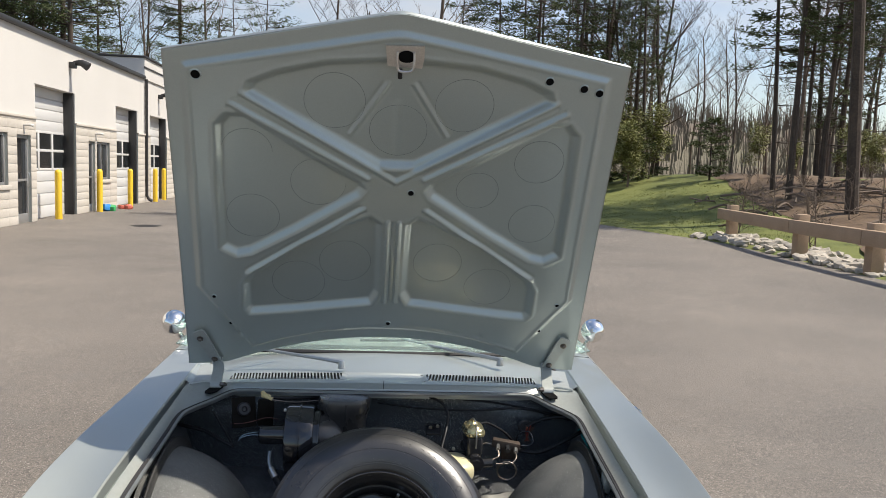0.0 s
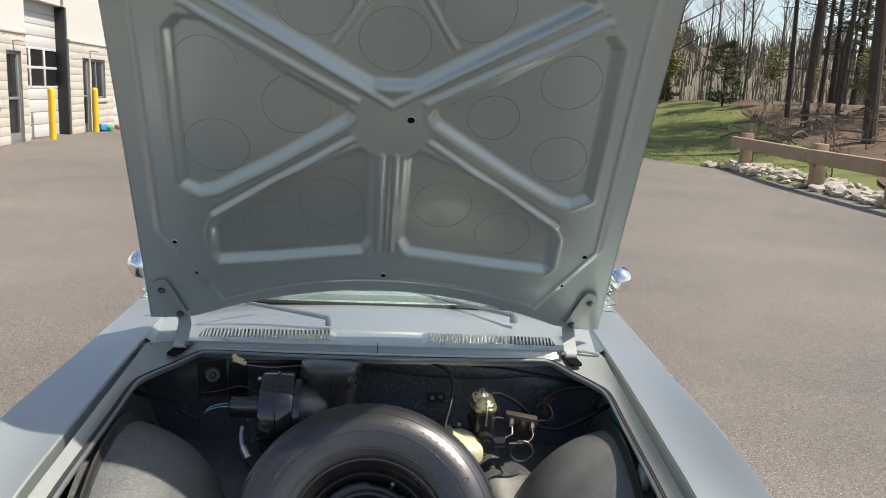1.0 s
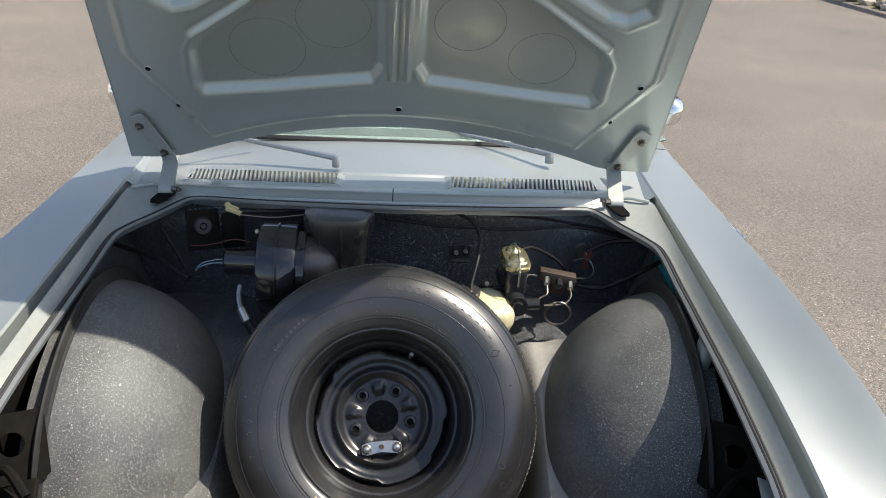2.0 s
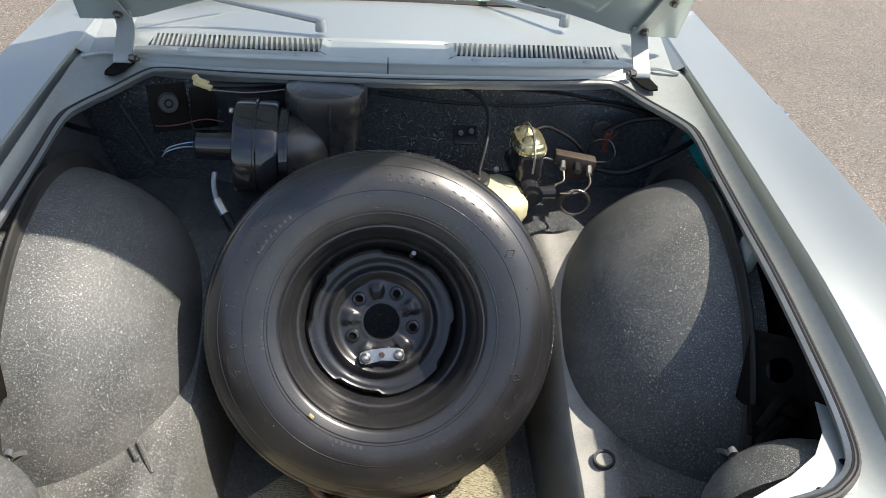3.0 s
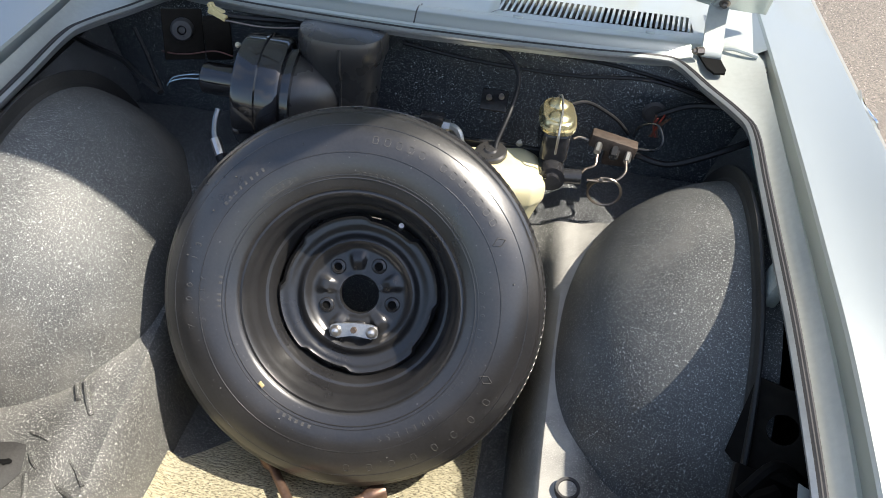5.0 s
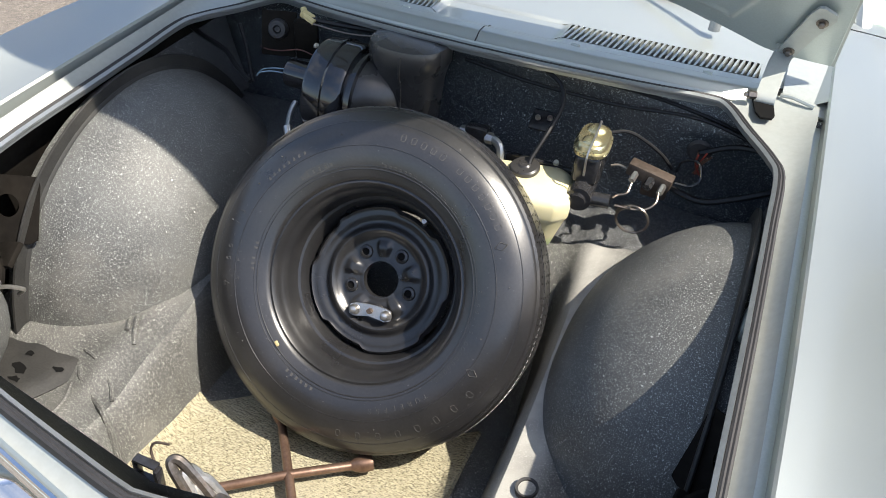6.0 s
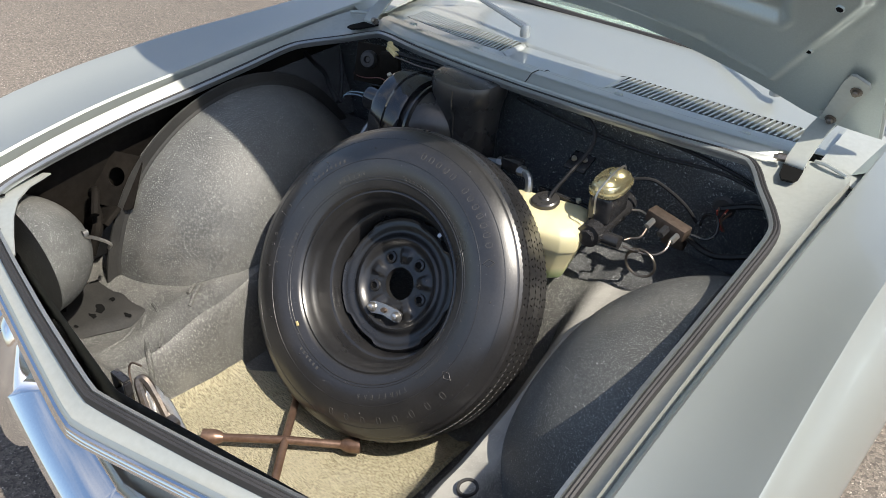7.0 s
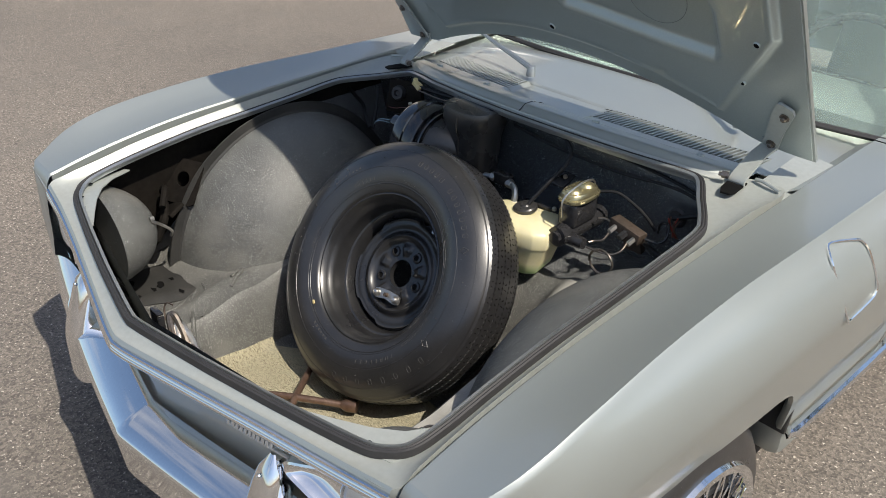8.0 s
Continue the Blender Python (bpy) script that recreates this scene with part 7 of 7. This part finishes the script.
def pine(name, seed, height, crown_from, reach, radius=0.2, density=1.0, tufts=26, lean=0.0):
    r = random.Random(seed)
    bm = B()
    top = Vector((lean * height, 0, height))
    bow = Vector((r.uniform(-0.3, 0.3), r.uniform(-0.3, 0.3), height * 0.5)) + Vector((lean * height * 0.5, 0, 0))
    spine = smooth_path([(0, 0, -0.2), bow * 0.5, bow, bow.lerp(top, 0.5), top], 5)
    tube(bm, spine, radius, 10, 1, False, radii=lambda t: radius * (1.15 - 1.05 * t))
    nb = B()
    levels = int((height * (1 - crown_from)) / 0.55 * density)
    for i in range(levels + 5):
        dead = i >= levels
        t = crown_from + (0.98 - crown_from) * (i + r.random()) / levels if not dead else crown_from * r.uniform(0.35, 1.0)
        k = min(len(spine) - 2, int(t * (len(spine) - 1)))
        p = spine[k].lerp(spine[k + 1], t * (len(spine) - 1) - k)
        shape = math.sin(math.pi * min(1, 0.18 + 0.82 * (t - crown_from) / (1 - crown_from))) ** 0.6 if not dead else 0.5
        for j in range(r.choice((2, 3, 3, 4)) if not dead else 1):
            a = r.uniform(0, 6.283)
            ln = reach * shape * r.uniform(0.5, 1.15)
            e = p + Vector((math.cos(a) * ln, math.sin(a) * ln, ln * r.uniform(-0.12, 0.32)))
            m = p.lerp(e, 0.5) + Vector((0, 0, -0.05 * ln))
            tube(bm, [p, m, e], 0.03, 4, 2, False, radii=lambda t: (0.035 - 0.028 * t) * (radius / 0.2) ** 0.5)
            if dead:
                continue
            for q in range(int(tufts * (0.4 + 0.6 * shape))):
                f = r.uniform(0.35, 1.05)
                c = p.lerp(m, f * 2) if f < 0.5 else m.lerp(e, f * 2 - 1)
                c = c + Vector((r.gauss(0, 0.16), r.gauss(0, 0.16), r.gauss(0.05, 0.09))) * (ln * 0.45 + 0.25)
                needle_tuft(nb, r, c)
    tr = thing(name, Matrix(), "", "tree")
    part("trunk", bm, M_BARK, tr, local=True)
    part("crown", nb, M_NEEDLE, tr, local=True)
    return tr


def needle_tuft(bm, r, c):
    for i in range(4):
        a, b = r.uniform(0, 6.28), r.uniform(-0.5, 0.9)
        d = Vector((math.cos(a), math.sin(a), b)).normalized()
        s = r.uniform(0.10, 0.2)
        w = d.cross(Vector((r.uniform(-1, 1), r.uniform(-1, 1), r.uniform(-1, 1)))).normalized() * 0.022
        bm.faces.new([bm.verts.new(c - w), bm.verts.new(c + w), bm.verts.new(c + d * s)])


def plant(first, places, label, group):
    """Set the first tree at the first place and copies at the rest."""
    for i, (x, y, rot, k) in enumerate(places):
        m = Matrix.Translation((x, y, bank_z(x, y) - 0.05 if x > edge_x(y) else -0.05)) @ pose(0, 0, 0, 0, 0, rot)
        if i == 0:
            first.matrix_basis = m @ Matrix.Diagonal((k, k, k, 1))
            tagged(first, label, "tree", group)
        else:
            ob = copy_thing(first, m)
            ob.matrix_basis = m @ Matrix.Diagonal((k, k, k, 1))


rnd = random.Random(21)

def polar(deg, dist):
    """A place seen deg right of the yard's axis from its near end."""
    return dist * math.sin(radians(deg)), dist * math.cos(radians(deg))


def scatter(r, ranges, n, near, far, k0, k1):
    out = []
    for i in range(n):
        lo, hi = ranges[i % len(ranges)]
        x, y = polar(r.uniform(lo, hi), r.uniform(near, far))
        out.append((x, y, r.uniform(0, 360), r.uniform(k0, k1)))
    return out


# tall dark pines beside the rail
pineA = pine("pine_tree", 1, 17.0, 0.26, 2.3, 0.085, 1.15, 36)
plant(pineA, [(*polar(25.6, 33), 0, 1.0), (*polar(27.4, 34), 120, 0.95), (*polar(28.4, 31), 200, 1.0), (*polar(32.4, 36), 70, 1.1), (*polar(17.2, 44), 10, 1.05), (*polar(14.6, 46), 80, 1.1), (*polar(16.0, 52), 140, 1.0), (*polar(4.6, 47), 30, 0.95), (*polar(6.6, 45), 190, 1.0), (*polar(8.4, 46), 260, 1.05), (*polar(10.2, 48), 75, 1.1), (*polar(-9.0, 50), 15, 0.86), (*polar(-11.5, 48), 215, 0.80)], "tall dark pine with a long bare trunk", "pines by the lawn")
pineB = pine("pine_tree", 2, 19.0, 0.30, 2.6, 0.110, 1.25, 38)
plant(pineB, [(*polar(26.6, 30.5), 0, 1.0), (*polar(30.4, 27), 90, 1.55), (*polar(33.2, 31), 200, 1.0), (*polar(35.5, 33), 20, 1.1)], "thick-trunked pine with dark green limbs", "pines by the lawn")
pineC = pine("pine_tree", 3, 14.0, 0.20, 2.4, 0.16, 1.35, 34)
plant(pineC, scatter(rnd, [(-33, -24), (-27, -18), (8, 17.5), (-33, -22), (-24, -12), (27, 36), (-30, -19)], 30, 40, 56, 0.85, 1.2), "green pine in the wood behind the yard", "background pines")
# leafless trees
bareA = bare_tree("bare_tree", 11, 12.5, 0.75, M_TWIG, 0.02, 0, 0.13)
bareB = bare_tree("bare_tree", 12, 11.0, 0.95, M_BARK, -0.03, 0, 0.11)
bareC = bare_tree("bare_tree", 13, 9.5, 0.85, M_TWIG, 0.05, 0, 0.09)
GAPS = [(-34, -12), (10, 18.4), (26, 36), (-14, 8), (12, 18.4)]
for first, n, seed in ((bareA, 24, 1), (bareB, 20, 2)):
    plant(first, scatter(random.Random(seed), GAPS, n, 42, 66, 0.85, 1.25), "leafless spring tree with fine grey twigs", "bare trees")
plant(bareC, scatter(random.Random(3), GAPS + [(17.5, 25.5), (18.5, 26)], 28, 46, 66, 0.65, 0.95), "leafless spring tree with fine grey twigs", "bare trees")
saplingA = bare_tree("sapling", 14, 3.2, 0.9, M_TWIG, 0.05, 10, 0.035, 3, 0.15)
plant(saplingA, [(rnd.uniform(7.5, 14), rnd.uniform(36, 42), rnd.uniform(0, 360), rnd.uniform(0.7, 1.2)) for i in range(9)] + [(rnd.uniform(15, 22), rnd.uniform(26, 36), rnd.uniform(0, 360), rnd.uniform(0.4, 0.7)) for i in range(6)], "young sapling with pale green leaves", "saplings")
twiggy = bare_tree("brush_shrub", 15, 1.7, 1.3, M_TWIG, 0.1, 0, 0.02, 3, 0.05)
plant(twiggy, [(rnd.uniform(9.2, 15), rnd.uniform(12.5, 24), rnd.uniform(0, 360), rnd.uniform(0.6, 1.2)) for i in range(26)], "bare twiggy shrub beside the rail", "brush")
fir = pine("fir_tree", 7, 3.0, 0.06, 1.25, 0.05, 2.4, 30)
plant(fir, [(*polar(21.6, 38), 0, 0.95), (*polar(16.2, 41), 50, 1.0), (*polar(14.5, 43), 90, 1.1), (*polar(17.8, 44), 140, 0.8)], "small dense young fir on the lawn edge", "young firs")
# fallen branches on the wood floor
bm = B()
for i in range(70):
    x, y = rnd.uniform(10.5, 17.0), rnd.uniform(17, 30)
    a, l = rnd.uniform(0, 6.28), rnd.uniform(0.5, 2.6)
    z = bank_z(x, y) + rnd.uniform(0.05, 0.35)
    tube(bm, [(x, y, z), (x + l * 0.5 * math.cos(a), y + l * 0.5 * math.sin(a), z + rnd.uniform(-0.05, 0.2)), (x + l * math.cos(a), y + l * math.sin(a), z + rnd.uniform(-0.1, 0.1))], rnd.uniform(0.015, 0.05), 5, 3)
solo("fallen_branches", bm, M_TWIG, "litter of fallen branches under the pines", "branches", kind="stuff", base=(13, 23, 0))
# far wooded hills
bm = B()
def hill(a, t):
    r = 110 + 90 * t
    base = -6 + (15 + 4 * math.sin(a * 5.0) + 4 * noise.noise((a * 9, t * 3, 0))) * sstep(t, 0.0, 0.9)
    return Vector((r * math.sin(a), r * math.cos(a) + 10, base + 1.6 * noise.noise((a * 120, t * 22, 4)) * (0.2 + t)))
grid(bm, hill, steps(-1.25, 1.25, 260), steps(0, 1, 26))
solo("distant_woods", bm, M_HILL, "grey-brown leafless wooded hills far off", "woods", kind="stuff")
bm = B()
rr = random.Random(31)
for i in range(2600):
    a, t = rr.uniform(-0.9, 1.0), rr.random() ** 0.7
    p = hill(a, t)
    h = rr.uniform(5, 9)
    w = rr.uniform(0.6, 1.6)
    for j in range(5):
        x, y = rr.gauss(0, w), rr.gauss(0, w)
        s = rr.uniform(0.04, 0.10)
        q = p + Vector((x * 0.4, y * 0.4, -1))
        e = p + Vector((x, y, h * rr.uniform(0.6, 1)))
        bm.faces.new([bm.verts.new(q - Vector((s * 2, 0, 0))), bm.verts.new(q + Vector((s * 2, 0, 0))), bm.verts.new(e)])
solo("distant_trunks", bm, M_HILL, "far leafless trees on the hills", "woods", kind="stuff")
